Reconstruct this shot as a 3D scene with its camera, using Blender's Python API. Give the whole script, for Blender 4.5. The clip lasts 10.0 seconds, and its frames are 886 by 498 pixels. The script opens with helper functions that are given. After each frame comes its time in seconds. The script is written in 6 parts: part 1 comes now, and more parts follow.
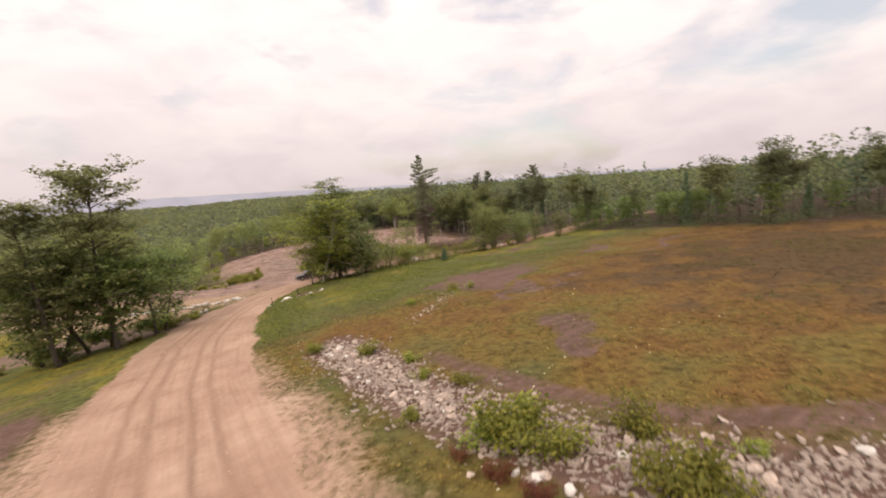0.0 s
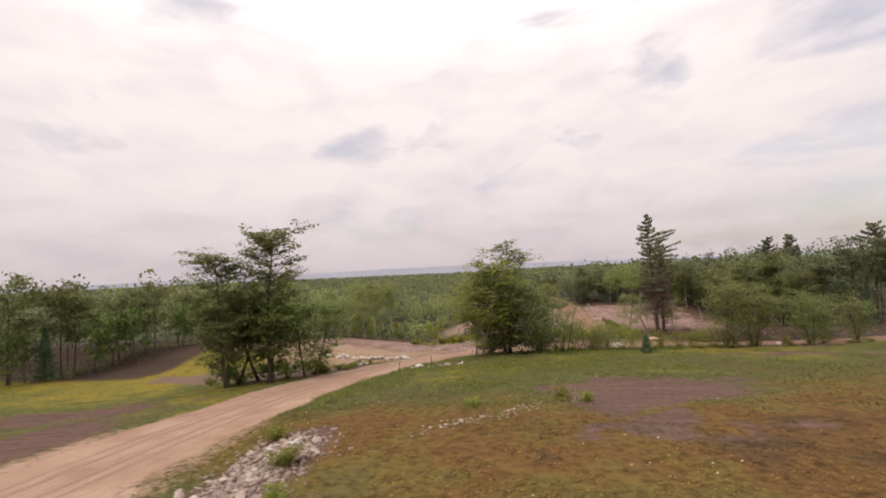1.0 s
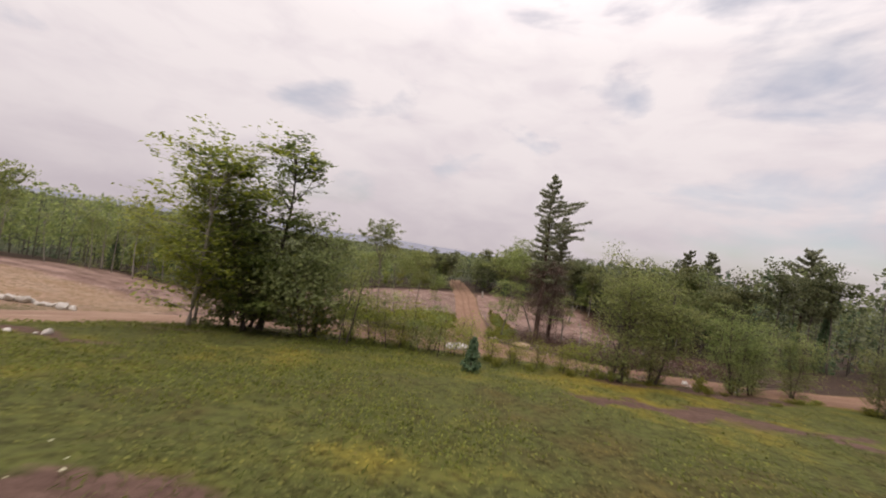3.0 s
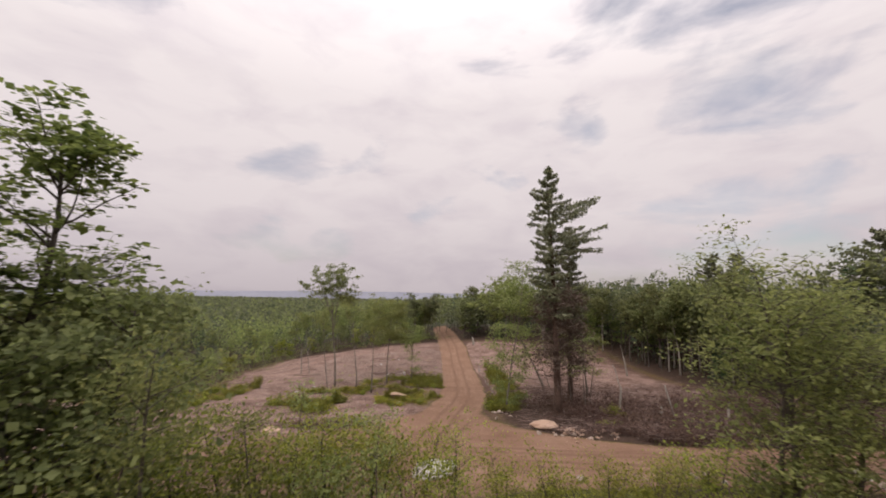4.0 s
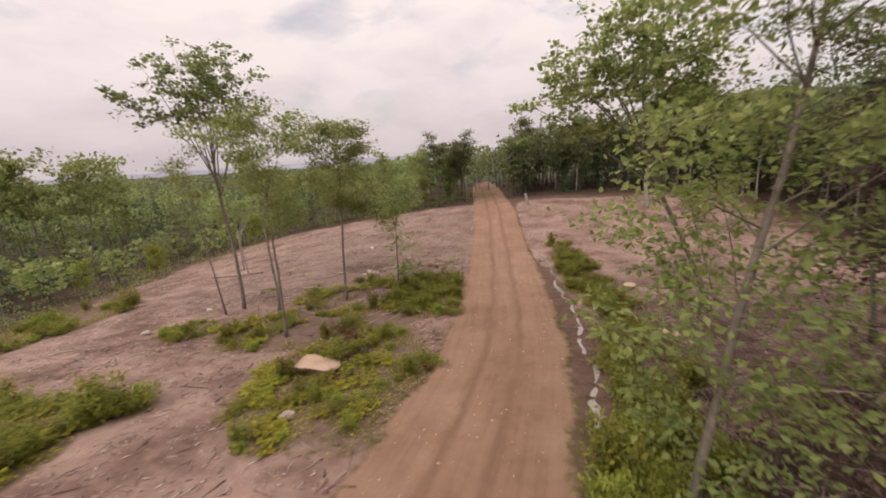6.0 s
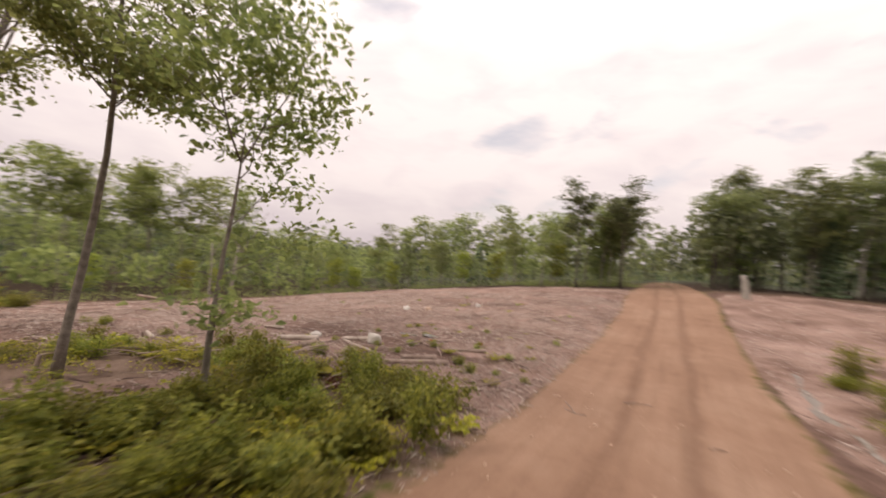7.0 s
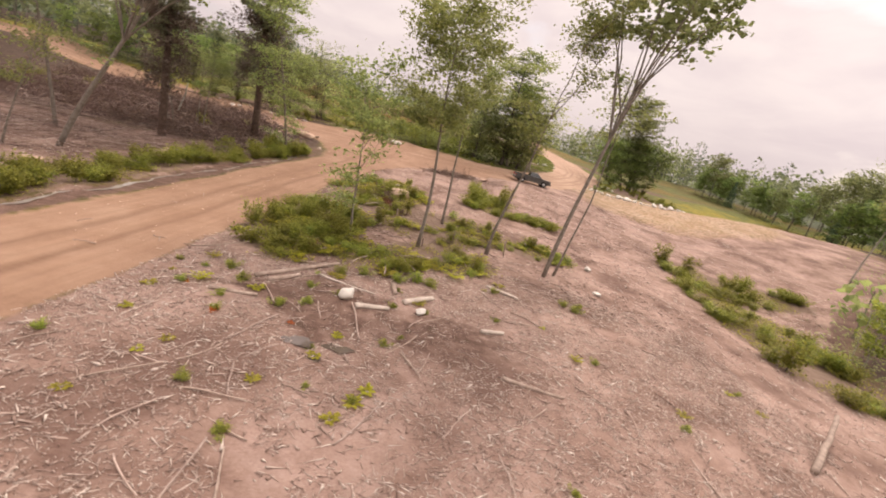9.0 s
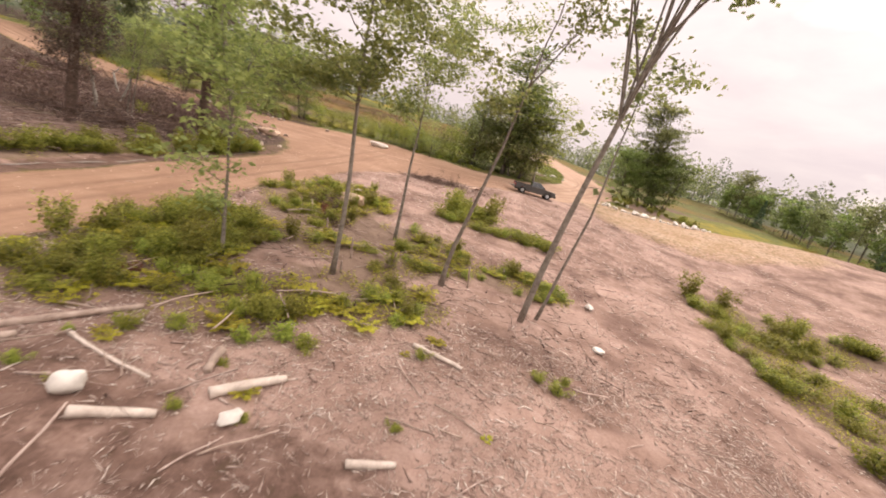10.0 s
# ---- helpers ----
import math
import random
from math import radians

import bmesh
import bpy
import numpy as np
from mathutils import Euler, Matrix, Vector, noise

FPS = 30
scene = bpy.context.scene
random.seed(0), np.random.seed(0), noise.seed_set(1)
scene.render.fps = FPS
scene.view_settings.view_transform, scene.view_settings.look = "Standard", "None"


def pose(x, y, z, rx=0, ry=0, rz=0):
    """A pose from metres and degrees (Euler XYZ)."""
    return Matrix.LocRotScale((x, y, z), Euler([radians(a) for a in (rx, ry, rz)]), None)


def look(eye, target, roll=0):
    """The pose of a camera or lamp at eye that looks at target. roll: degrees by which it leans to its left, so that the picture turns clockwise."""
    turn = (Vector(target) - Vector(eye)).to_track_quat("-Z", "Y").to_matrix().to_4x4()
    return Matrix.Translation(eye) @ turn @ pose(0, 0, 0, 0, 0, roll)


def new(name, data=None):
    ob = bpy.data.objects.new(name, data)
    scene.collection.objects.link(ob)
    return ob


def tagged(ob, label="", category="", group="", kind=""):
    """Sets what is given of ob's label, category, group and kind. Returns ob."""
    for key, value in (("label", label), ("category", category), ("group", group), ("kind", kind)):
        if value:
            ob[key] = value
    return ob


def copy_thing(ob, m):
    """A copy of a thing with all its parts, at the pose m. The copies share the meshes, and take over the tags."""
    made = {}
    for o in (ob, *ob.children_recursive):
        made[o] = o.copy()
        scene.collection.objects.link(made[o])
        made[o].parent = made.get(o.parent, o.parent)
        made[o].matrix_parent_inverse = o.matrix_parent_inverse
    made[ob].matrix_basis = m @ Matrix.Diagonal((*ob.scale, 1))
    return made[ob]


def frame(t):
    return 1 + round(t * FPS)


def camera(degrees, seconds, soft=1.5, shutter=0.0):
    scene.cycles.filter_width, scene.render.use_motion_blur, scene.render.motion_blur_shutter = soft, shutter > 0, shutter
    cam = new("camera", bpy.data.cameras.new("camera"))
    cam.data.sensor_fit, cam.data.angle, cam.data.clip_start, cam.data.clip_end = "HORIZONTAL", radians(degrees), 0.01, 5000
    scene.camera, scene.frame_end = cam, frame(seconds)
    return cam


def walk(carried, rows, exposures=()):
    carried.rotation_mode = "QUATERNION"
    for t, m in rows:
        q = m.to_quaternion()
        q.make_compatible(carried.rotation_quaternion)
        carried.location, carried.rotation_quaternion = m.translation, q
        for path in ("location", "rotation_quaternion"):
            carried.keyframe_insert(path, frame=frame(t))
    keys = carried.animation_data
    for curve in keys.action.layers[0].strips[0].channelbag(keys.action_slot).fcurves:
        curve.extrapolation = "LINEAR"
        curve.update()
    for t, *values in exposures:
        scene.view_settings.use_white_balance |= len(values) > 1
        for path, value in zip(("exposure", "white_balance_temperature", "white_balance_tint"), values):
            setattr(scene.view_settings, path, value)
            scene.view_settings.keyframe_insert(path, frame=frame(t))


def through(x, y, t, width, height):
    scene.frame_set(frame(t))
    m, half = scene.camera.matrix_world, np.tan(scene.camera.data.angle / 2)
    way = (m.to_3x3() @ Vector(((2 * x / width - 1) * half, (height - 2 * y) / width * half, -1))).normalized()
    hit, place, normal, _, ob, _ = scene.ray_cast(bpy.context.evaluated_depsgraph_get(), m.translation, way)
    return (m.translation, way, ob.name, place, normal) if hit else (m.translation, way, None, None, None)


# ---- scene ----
cam = camera(96.2, 10.0, 1.85, 0.14)
PATH = [
    (0, (-38.038, -65.607, 18.745), (-37.065, -63.890, 18.420), -4.00),
    (0.5, (-27.545, -62.335, 17.431), (-27.250, -60.361, 17.305), 0.80),
    (1, (-19.312, -58.838, 16.647), (-19.607, -56.863, 16.753), -2.60),
    (1.5, (-12.571, -53.328, 16.554), (-12.815, -51.350, 16.397), 5.10),
    (2, (-8.283, -45.865, 15.801), (-8.593, -43.908, 15.528), 12.10),
    (2.5, (-4.951, -38.252, 13.701), (-5.124, -36.271, 13.483), 10.80),
    (3, (-3.433, -28.619, 12.294), (-3.435, -26.619, 12.308), 8.70),
    (3.2, (-2.828, -24.066, 11.308), (-2.823, -22.076, 11.510), 7.30),
    (4.3, (-0.726, -4.011, 12.392), (-0.651, -2.027, 12.634), 0.10),
    (4.5, (-1.290, -0.085, 12.469), (-1.218, 1.913, 12.526), 1.55),
    (5, (-2.722, 8.501, 11.826), (-2.643, 10.466, 11.463), -2.69),
    (5.2, (-3.357, 11.770, 11.116), (-3.233, 13.714, 10.662), -3.19),
    (6.3, (4.639, 35.286, 6.372), (4.295, 37.206, 5.929), -1.30),
    (6.5, (4.285, 40.029, 4.476), (3.902, 41.961, 4.131), 1.10),
    (6.6, (4.285, 42.570, 3.677), (3.877, 44.510, 3.413), 0.70),
    (6.7, (4.433, 44.908, 3.251), (4.001, 46.852, 3.066), 1.16),
    (6.8, (4.686, 47.297, 2.681), (4.216, 49.238, 2.576), 1.84),
    (6.9, (4.816, 49.943, 1.842), (4.178, 51.838, 1.816), 3.05),
    (7, (4.837, 52.967, 1.700), (3.857, 54.710, 1.744), 4.73),
    (7.1, (4.476, 55.855, 1.316), (3.169, 57.366, 1.417), 6.47),
    (7.2, (4.084, 58.341, 1.164), (2.501, 59.556, 1.300), 8.22),
    (7.3, (3.969, 60.714, 1.119), (2.173, 61.584, 1.251), 10.30),
    (7.4, (3.892, 63.151, 1.281), (1.956, 63.646, 1.360), 12.64),
    (7.5, (3.648, 65.824, 1.425), (1.651, 65.936, 1.404), 14.71),
    (7.6, (2.851, 67.817, 1.837), (0.875, 67.547, 1.688), 15.87),
    (7.7, (2.056, 69.668, 1.941), (0.182, 69.024, 1.670), 15.70),
    (7.8, (1.436, 71.340, 2.005), (-0.259, 70.342, 1.641), 14.34),
    (7.9, (0.784, 72.709, 2.033), (-0.664, 71.396, 1.610), 12.43),
    (8, (0.099, 74.051, 2.269), (-1.083, 72.505, 1.807), 10.40),
    (8.5, (-3.436, 78.466, 3.585), (-3.970, 76.598, 3.110), 3.10),
    (9, (-7.240, 79.658, 4.435), (-7.382, 77.730, 3.921), 13.70),
    (9.5, (-10.045, 77.291, 4.652), (-10.024, 75.365, 4.114), 18.70),
    (10, (-11.018, 72.078, 3.954), (-11.080, 70.135, 3.485), 14.80),
]
walk(cam, [(t, look(eye, target, roll)) for t, eye, target, roll in PATH], [(0, 0.42, 7100, 16), (0.8, 0.28, 6900, 16), (1.5, 0.06, 6650, 16), (3.2, 0.06, 6650, 16), (4.5, -0.12, 6700, 17), (5.2, -0.11, 6800, 17), (6.5, 0.34, 7000, 17), (7.5, 0.34, 7100, 17), (8.2, 0.56, 7120, 17), (9, 0.84, 7180, 17), (10, 1.01, 7130, 17)])

# ---------- world, sun, exposure ----------
SUN_EL, SUN_AZ = radians(48), radians(215)
world = bpy.data.worlds.new("overcast_sky")
scene.world = world
world.use_nodes = True
wt = world.node_tree
wt.nodes.clear()


def node(tree, kind, **values):
    n = tree.nodes.new(kind)
    for key, value in values.items():
        if key in n.inputs:
            n.inputs[key].default_value = value
    return n


def ramp(tree, stops, source):
    n = tree.nodes.new("ShaderNodeValToRGB")
    els = n.color_ramp.elements
    while len(els) < len(stops):
        els.new(0.5)
    for e, (p, c) in zip(els, stops):
        e.position = p
        e.color = (*c, 1) if len(c) == 3 else c
    tree.links.new(source, n.inputs["Fac"])
    return n.outputs["Color"]


def mixed(tree, factor, a, b, blend="MIX"):
    n = tree.nodes.new("ShaderNodeMix")
    n.data_type, n.blend_type = "RGBA", blend
    for value, socket in ((factor, n.inputs[0]), (a, n.inputs[6]), (b, n.inputs[7])):
        if isinstance(value, bpy.types.NodeSocket):
            tree.links.new(value, socket)
        else:
            socket.default_value = value if not isinstance(value, tuple) or len(value) == 4 else (*value, 1)
    return n.outputs[2]


def arith(tree, op, a, b=0.0, c=0.0, clamp=False):
    n = tree.nodes.new("ShaderNodeMath")
    n.operation, n.use_clamp = op, clamp
    for value, socket in zip((a, b, c), n.inputs):
        if isinstance(value, bpy.types.NodeSocket):
            tree.links.new(value, socket)
        else:
            socket.default_value = value
    return n.outputs[0]


def noise_of(tree, scale, detail=4.0, rough=0.55, vector=None, distortion=0.0):
    n = node(tree, "ShaderNodeTexNoise", Scale=scale, Detail=detail, Roughness=rough, Distortion=distortion)
    if vector is not None:
        tree.links.new(vector, n.inputs["Vector"])
    return n.outputs["Fac"]


sky = wt.nodes.new("ShaderNodeTexSky")
sky.sky_type, sky.sun_disc = "NISHITA", False
sky.sun_elevation, sky.sun_rotation = SUN_EL, SUN_AZ
sky.air_density, sky.dust_density, sky.ozone_density = 1.2, 2.5, 1.0
skydir = wt.nodes.new("ShaderNodeTexCoord").outputs["Generated"]
stretch = node(wt, "ShaderNodeMapping")
wt.links.new(skydir, stretch.inputs["Vector"])
stretch.inputs["Scale"].default_value = (1.0, 1.0, 2.6)
stretch.inputs["Rotation"].default_value = (0.0, 0.0, 0.6)
cloud_field = noise_of(wt, 2.3, 6.0, 0.5, stretch.outputs["Vector"], 0.4)
cloud_fine = noise_of(wt, 6.0, 5.0, 0.52, stretch.outputs["Vector"], 0.3)
ne = wt.nodes.new("ShaderNodeVectorMath")
ne.operation = "DOT_PRODUCT"
wt.links.new(skydir, ne.inputs[0])
ne.inputs[1].default_value = (0.60, 0.66, 0.45)
thin_sky = arith(wt, "SUBTRACT", arith(wt, "MULTIPLY", arith(wt, "POWER", arith(wt, "MAXIMUM", ne.outputs["Value"], 0.0), 7.0), 0.13), 0.05)
cover = ramp(wt, [(0.34, (0.35, 0.35, 0.35)), (0.46, (1, 1, 1))], arith(wt, "SUBTRACT", arith(wt, "ADD", arith(wt, "MULTIPLY", cloud_field, 0.8), arith(wt, "MULTIPLY", cloud_fine, 0.2)), thin_sky))
height = wt.nodes.new("ShaderNodeSeparateXYZ")
wt.links.new(skydir, height.inputs[0])
cloud_tone = ramp(wt, [(0.0, (0.54, 0.50, 0.52)), (0.06, (0.61, 0.57, 0.585)), (0.2, (0.76, 0.72, 0.72)), (0.45, (0.88, 0.84, 0.83)), (0.7, (1.28, 1.24, 1.22)), (1.0, (1.6, 1.55, 1.53))], height.outputs["Z"])
thick = ramp(wt, [(0.10, (0.66, 0.65, 0.66)), (0.55, (1, 1, 1))], arith(wt, "ADD", arith(wt, "MULTIPLY", height.outputs["Y"], 0.5), 0.5))
cloud_shade = ramp(wt, [(0.30, (0.88, 0.87, 0.90)), (0.58, (1, 1, 1))], cloud_fine)
cloud = mixed(wt, 1.0, mixed(wt, 1.0, cloud_tone, thick, "MULTIPLY"), cloud_shade, "MULTIPLY")
clear = mixed(wt, 1.0, sky.outputs["Color"], (0.13, 0.125, 0.118), "MULTIPLY")
back = node(wt, "ShaderNodeBackground", Strength=1.0)
clear = mixed(wt, 1.0, clear, thick, "MULTIPLY")
wt.links.new(mixed(wt, cover, clear, cloud), back.inputs["Color"])
wt.links.new(back.outputs[0], wt.nodes.new("ShaderNodeOutputWorld").inputs["Surface"])

sun = new("sun", bpy.data.lights.new("sun", "SUN"))
sun.data.energy, sun.data.angle, sun.data.color = 1.3, radians(14), (1.0, 0.95, 0.88)
sun.rotation_euler = (radians(90) - SUN_EL, 0, -SUN_AZ + math.pi)


# ---------- materials ----------
def material(name):
    m = bpy.data.materials.new(name)
    m.use_nodes = True
    t = m.node_tree
    return m, t, t.nodes["Principled BSDF"], t.nodes["Material Output"]


def bumped(t, bsdf, height, strength, distance=0.02):
    b = node(t, "ShaderNodeBump", Strength=strength, Distance=distance)
    t.links.new(height, b.inputs["Height"])
    t.links.new(b.outputs["Normal"], bsdf.inputs["Normal"])


def plain(name, dark, light, scale=6.0, rough=0.85, bump=0.4, fine=60.0, metal=0.0, spec=0.3, per_object=0.0, distance=0.02):
    """Two tones by coarse and fine noise, with relief."""
    m, t, b, _ = material(name)
    co = t.nodes.new("ShaderNodeTexCoord").outputs["Object"]
    coarse, grain = noise_of(t, scale, 5.0, 0.6, co), noise_of(t, fine, 3.0, 0.6, co)
    f = arith(t, "ADD", arith(t, "MULTIPLY", coarse, 0.7), arith(t, "MULTIPLY", grain, 0.3))
    col = ramp(t, [(0.32, dark), (0.68, light)], f)
    if per_object:
        info = t.nodes.new("ShaderNodeObjectInfo").outputs["Random"]
        h = node(t, "ShaderNodeHueSaturation")
        t.links.new(arith(t, "ADD", arith(t, "MULTIPLY", info, per_object), 1.0 - per_object / 2), h.inputs["Value"])
        t.links.new(col, h.inputs["Color"])
        col = h.outputs["Color"]
    t.links.new(col, b.inputs["Base Color"])
    b.inputs["Roughness"].default_value, b.inputs["Metallic"].default_value = rough, metal
    b.inputs["Specular IOR Level"].default_value = spec
    if bump:
        bumped(t, b, f, bump, distance)
    return m


def foliage(name, dark, light, through=0.4, vary=0.35, rough=0.55):
    """Leaves: tone per leaf and per plant, light passing through."""
    m, t, b, out = material(name)
    isl = t.nodes.new("ShaderNodeNewGeometry").outputs["Random Per Island"]
    info = t.nodes.new("ShaderNodeObjectInfo").outputs["Random"]
    co = t.nodes.new("ShaderNodeTexCoord").outputs["Object"]
    f = arith(t, "ADD", arith(t, "MULTIPLY", isl, 0.55), arith(t, "MULTIPLY", noise_of(t, 0.6, 3.0, 0.6, co), 0.45))
    col = ramp(t, [(0.15, dark), (0.8, light)], f)
    h = node(t, "ShaderNodeHueSaturation")
    t.links.new(arith(t, "ADD", arith(t, "MULTIPLY", info, vary), 1.0 - vary / 2), h.inputs["Value"])
    t.links.new(arith(t, "ADD", arith(t, "MULTIPLY", info, 0.03), 0.485), h.inputs["Hue"])
    t.links.new(col, h.inputs["Color"])
    t.links.new(h.outputs["Color"], b.inputs["Base Color"])
    b.inputs["Roughness"].default_value = rough
    b.inputs["Specular IOR Level"].default_value = 0.25
    tr = t.nodes.new("ShaderNodeBsdfTranslucent")
    t.links.new(h.outputs["Color"], tr.inputs["Color"])
    mx = node(t, "ShaderNodeMixShader", Fac=through)
    t.links.new(b.outputs[0], mx.inputs[1])
    t.links.new(tr.outputs[0], mx.inputs[2])
    t.links.new(mx.outputs[0], out.inputs["Surface"])
    return m


BARK = plain("grey_bark", (0.05, 0.04, 0.035), (0.17, 0.145, 0.125), 5, 0.95, 0.8, 40)
GREY_BARK = plain("young_grey_bark", (0.11, 0.09, 0.075), (0.30, 0.26, 0.22), 5, 0.95, 0.6, 40)
PALE_BARK = plain("pale_bark", (0.16, 0.14, 0.12), (0.42, 0.38, 0.33), 4, 0.9, 0.6, 30)
PINE_BARK = plain("pine_bark", (0.05, 0.035, 0.03), (0.17, 0.11, 0.085), 4, 0.95, 1.0, 25)
MAPLE_LEAF = foliage("maple_leaves", (0.092, 0.140, 0.050), (0.310, 0.385, 0.112), 0.52)
LIGHT_LEAF = foliage("light_leaves", (0.150, 0.190, 0.034), (0.430, 0.450, 0.086), 0.5)
WOOD_LEAF = foliage("woodland_leaves", (0.112, 0.134, 0.058), (0.305, 0.325, 0.132), 0.55)
DARK_LEAF = foliage("shaded_leaves", (0.080, 0.095, 0.050), (0.226, 0.241, 0.117), 0.52)
# greyed olive: distance haze put into the leaf colour
FAR_LEAF = foliage("haze_olive_leaves", (0.084, 0.098, 0.058), (0.228, 0.240, 0.132), 0.52)
SAP_LEAF = foliage("sapling_leaves", (0.158, 0.200, 0.074), (0.400, 0.435, 0.152), 0.55)
NEEDLE = foliage("pine_needles", (0.113, 0.128, 0.084), (0.346, 0.356, 0.214), 0.25)
SPRUCE = foliage("spruce_needles", (0.049, 0.091, 0.055), (0.175, 0.238, 0.118), 0.2)
SHRUB_LEAF = foliage("shrub_leaves", (0.105, 0.125, 0.026), (0.370, 0.350, 0.068), 0.5)
FERN_LEAF = foliage("fern_leaves", (0.190, 0.190, 0.020), (0.540, 0.480, 0.058), 0.5)
RED_LEAF = foliage("red_leaves", (0.105, 0.030, 0.015), (0.240, 0.100, 0.050))
GRASS = foliage("grass_blades", (0.05, 0.075, 0.015), (0.19, 0.20, 0.045), 0.35)
STONE = plain("field_stone", (0.24, 0.18, 0.145), (0.54, 0.44, 0.37), 3, 0.9, 0.6, 24, per_object=0.5)
TAN_STONE = plain("tan_boulder", (0.40, 0.26, 0.18), (0.64, 0.47, 0.36), 1.6, 0.9, 0.6, 18, per_object=0.2)
WHITE_STONE = plain("pale_granite", (0.46, 0.42, 0.38), (0.72, 0.67, 0.61), 2, 0.85, 0.5, 26, per_object=0.2)
CHIP = plain("splintered_wood", (0.20, 0.13, 0.105), (0.56, 0.44, 0.38), 3, 0.9, 0.3, 30, per_object=0.5)
BARE_WOOD = plain("bare_pale_wood", (0.34, 0.27, 0.225), (0.64, 0.55, 0.48), 4, 0.85, 0.5, 30)
LOGWOOD = plain("weathered_log", (0.17, 0.115, 0.09), (0.46, 0.36, 0.30), 3, 0.9, 0.7, 26, per_object=0.4)


# ---------- plan ----------
def hash2(ix, iy, k):
    v = np.sin(ix * 127.1 + iy * 311.7 + k * 74.7) * 43758.5453
    return v - np.floor(v)


def wave(x, y, k=0):
    """Smooth random values, 0 to 1, one hill a metre."""
    x, y = np.asarray(x, float), np.asarray(y, float)
    ix, iy = np.floor(x), np.floor(y)
    fx, fy = x - ix, y - iy
    fx, fy = fx * fx * (3 - 2 * fx), fy * fy * (3 - 2 * fy)
    a, b = hash2(ix, iy, k), hash2(ix + 1, iy, k)
    c, d = hash2(ix, iy + 1, k), hash2(ix + 1, iy + 1, k)
    return (a * (1 - fx) + b * fx) * (1 - fy) + (c * (1 - fx) + d * fx) * fy


def rolling(x, y, size, k=0, octaves=4):
    out, amp, tot = 0, 1.0, 0
    for n in range(octaves):
        out = out + amp * wave(np.asarray(x) / size * 2**n + 17 * n, np.asarray(y) / size * 2**n - 9 * n, k + n)
        tot, amp = tot + amp, amp * 0.5
    return out / tot


def step(a, b, v):
    s = np.clip((np.asarray(v, float) - a) / (b - a), 0, 1)
    return s * s * (3 - 2 * s)


SLOPE = [2.718, -7.285, -0.089, 2.223, 0.978, -0.420, 0.185, -0.417, 0.435, 0.431, 0.376, -0.987, -2.248, -0.605, -0.065, 1.720, 0.180, -0.596, 0.951, 1.340]


def land(x, y):
    """The lie of the land: a hillside that falls northwards to a hollow."""
    x, y = np.asarray(x, float), np.asarray(y, float)
    u = (np.clip(x, -64, 56)) / 50.0
    v = (np.clip(y, -76, 92) - 10) / 60.0
    z, n = 0, 0
    for i in range(5):
        for j in range(6 - i):
            if i + j <= 5 and (i < 5):
                z = z + SLOPE[n] * u**i * v**j
                n += 1
    far = np.hypot(np.maximum(np.abs(x) - 60, 0), np.maximum(np.maximum(y - 100, -76 - y), 0))
    z = z + 0.9 * step(76, 108, y) * step(-4, 16, x) + 4.2 * step(-36, -66, x) * step(-2, 18, y) * step(72, 46, y)
    return z - 9 * step(0, 1200, far) * step(-40, 60, y - 0.3 * x) - 4 * step(0, 1500, far)


def along(points, x, y):
    """Signed distance from a line of points (right positive) and the place along it."""
    x, y = np.asarray(x, float), np.asarray(y, float)
    best, lat, run, s = np.full(x.shape, 1e9), np.zeros(x.shape), np.zeros(x.shape), 0.0
    for (ax, ay), (bx, by) in zip(points, points[1:]):
        l = math.hypot(bx - ax, by - ay)
        dx, dy = (bx - ax) / l, (by - ay) / l
        t = np.clip((x - ax) * dx + (y - ay) * dy, 0, l)
        px, py = x - ax - t * dx, y - ay - t * dy
        d = np.hypot(px, py)
        near = d < best
        best = np.where(near, d, best)
        lat = np.where(near, np.where(px * dy - py * dx >= 0, d, -d), lat)
        run = np.where(near, s + t, run)
        s += l
    return lat, run


MAIN = [(-34, -130), (-36, -90), (-39, -66), (-41, -50), (-42, -36), (-41.5, -22), (-39.5, -11), (-36, -2), (-31, 6), (-25, 12.5), (-16, 17), (-6, 19), (5, 18.5), (16, 17), (30, 15), (48, 12), (80, 8)]
RIPRAP = [(-31.4, -36.6), (-31.0, -43), (-30.6, -48), (-29.4, -52.5), (-27.8, -58), (-26.0, -61), (-24.2, -63), (-20.5, -66), (-16, -68.5)]
TRACK = [(-1.8, 18), (-0.4, 25), (0.9, 32), (2.5, 39), (3.9, 46), (4.6, 54), (4.9, 63), (5.1, 75), (5.2, 88), (5.0, 100), (4.5, 125), (4, 150)]


def rut_lat(x, y):
    a, ra = along(MAIN, x, y)
    b, rb = along(TRACK, x, y)
    return a, b, ra, rb


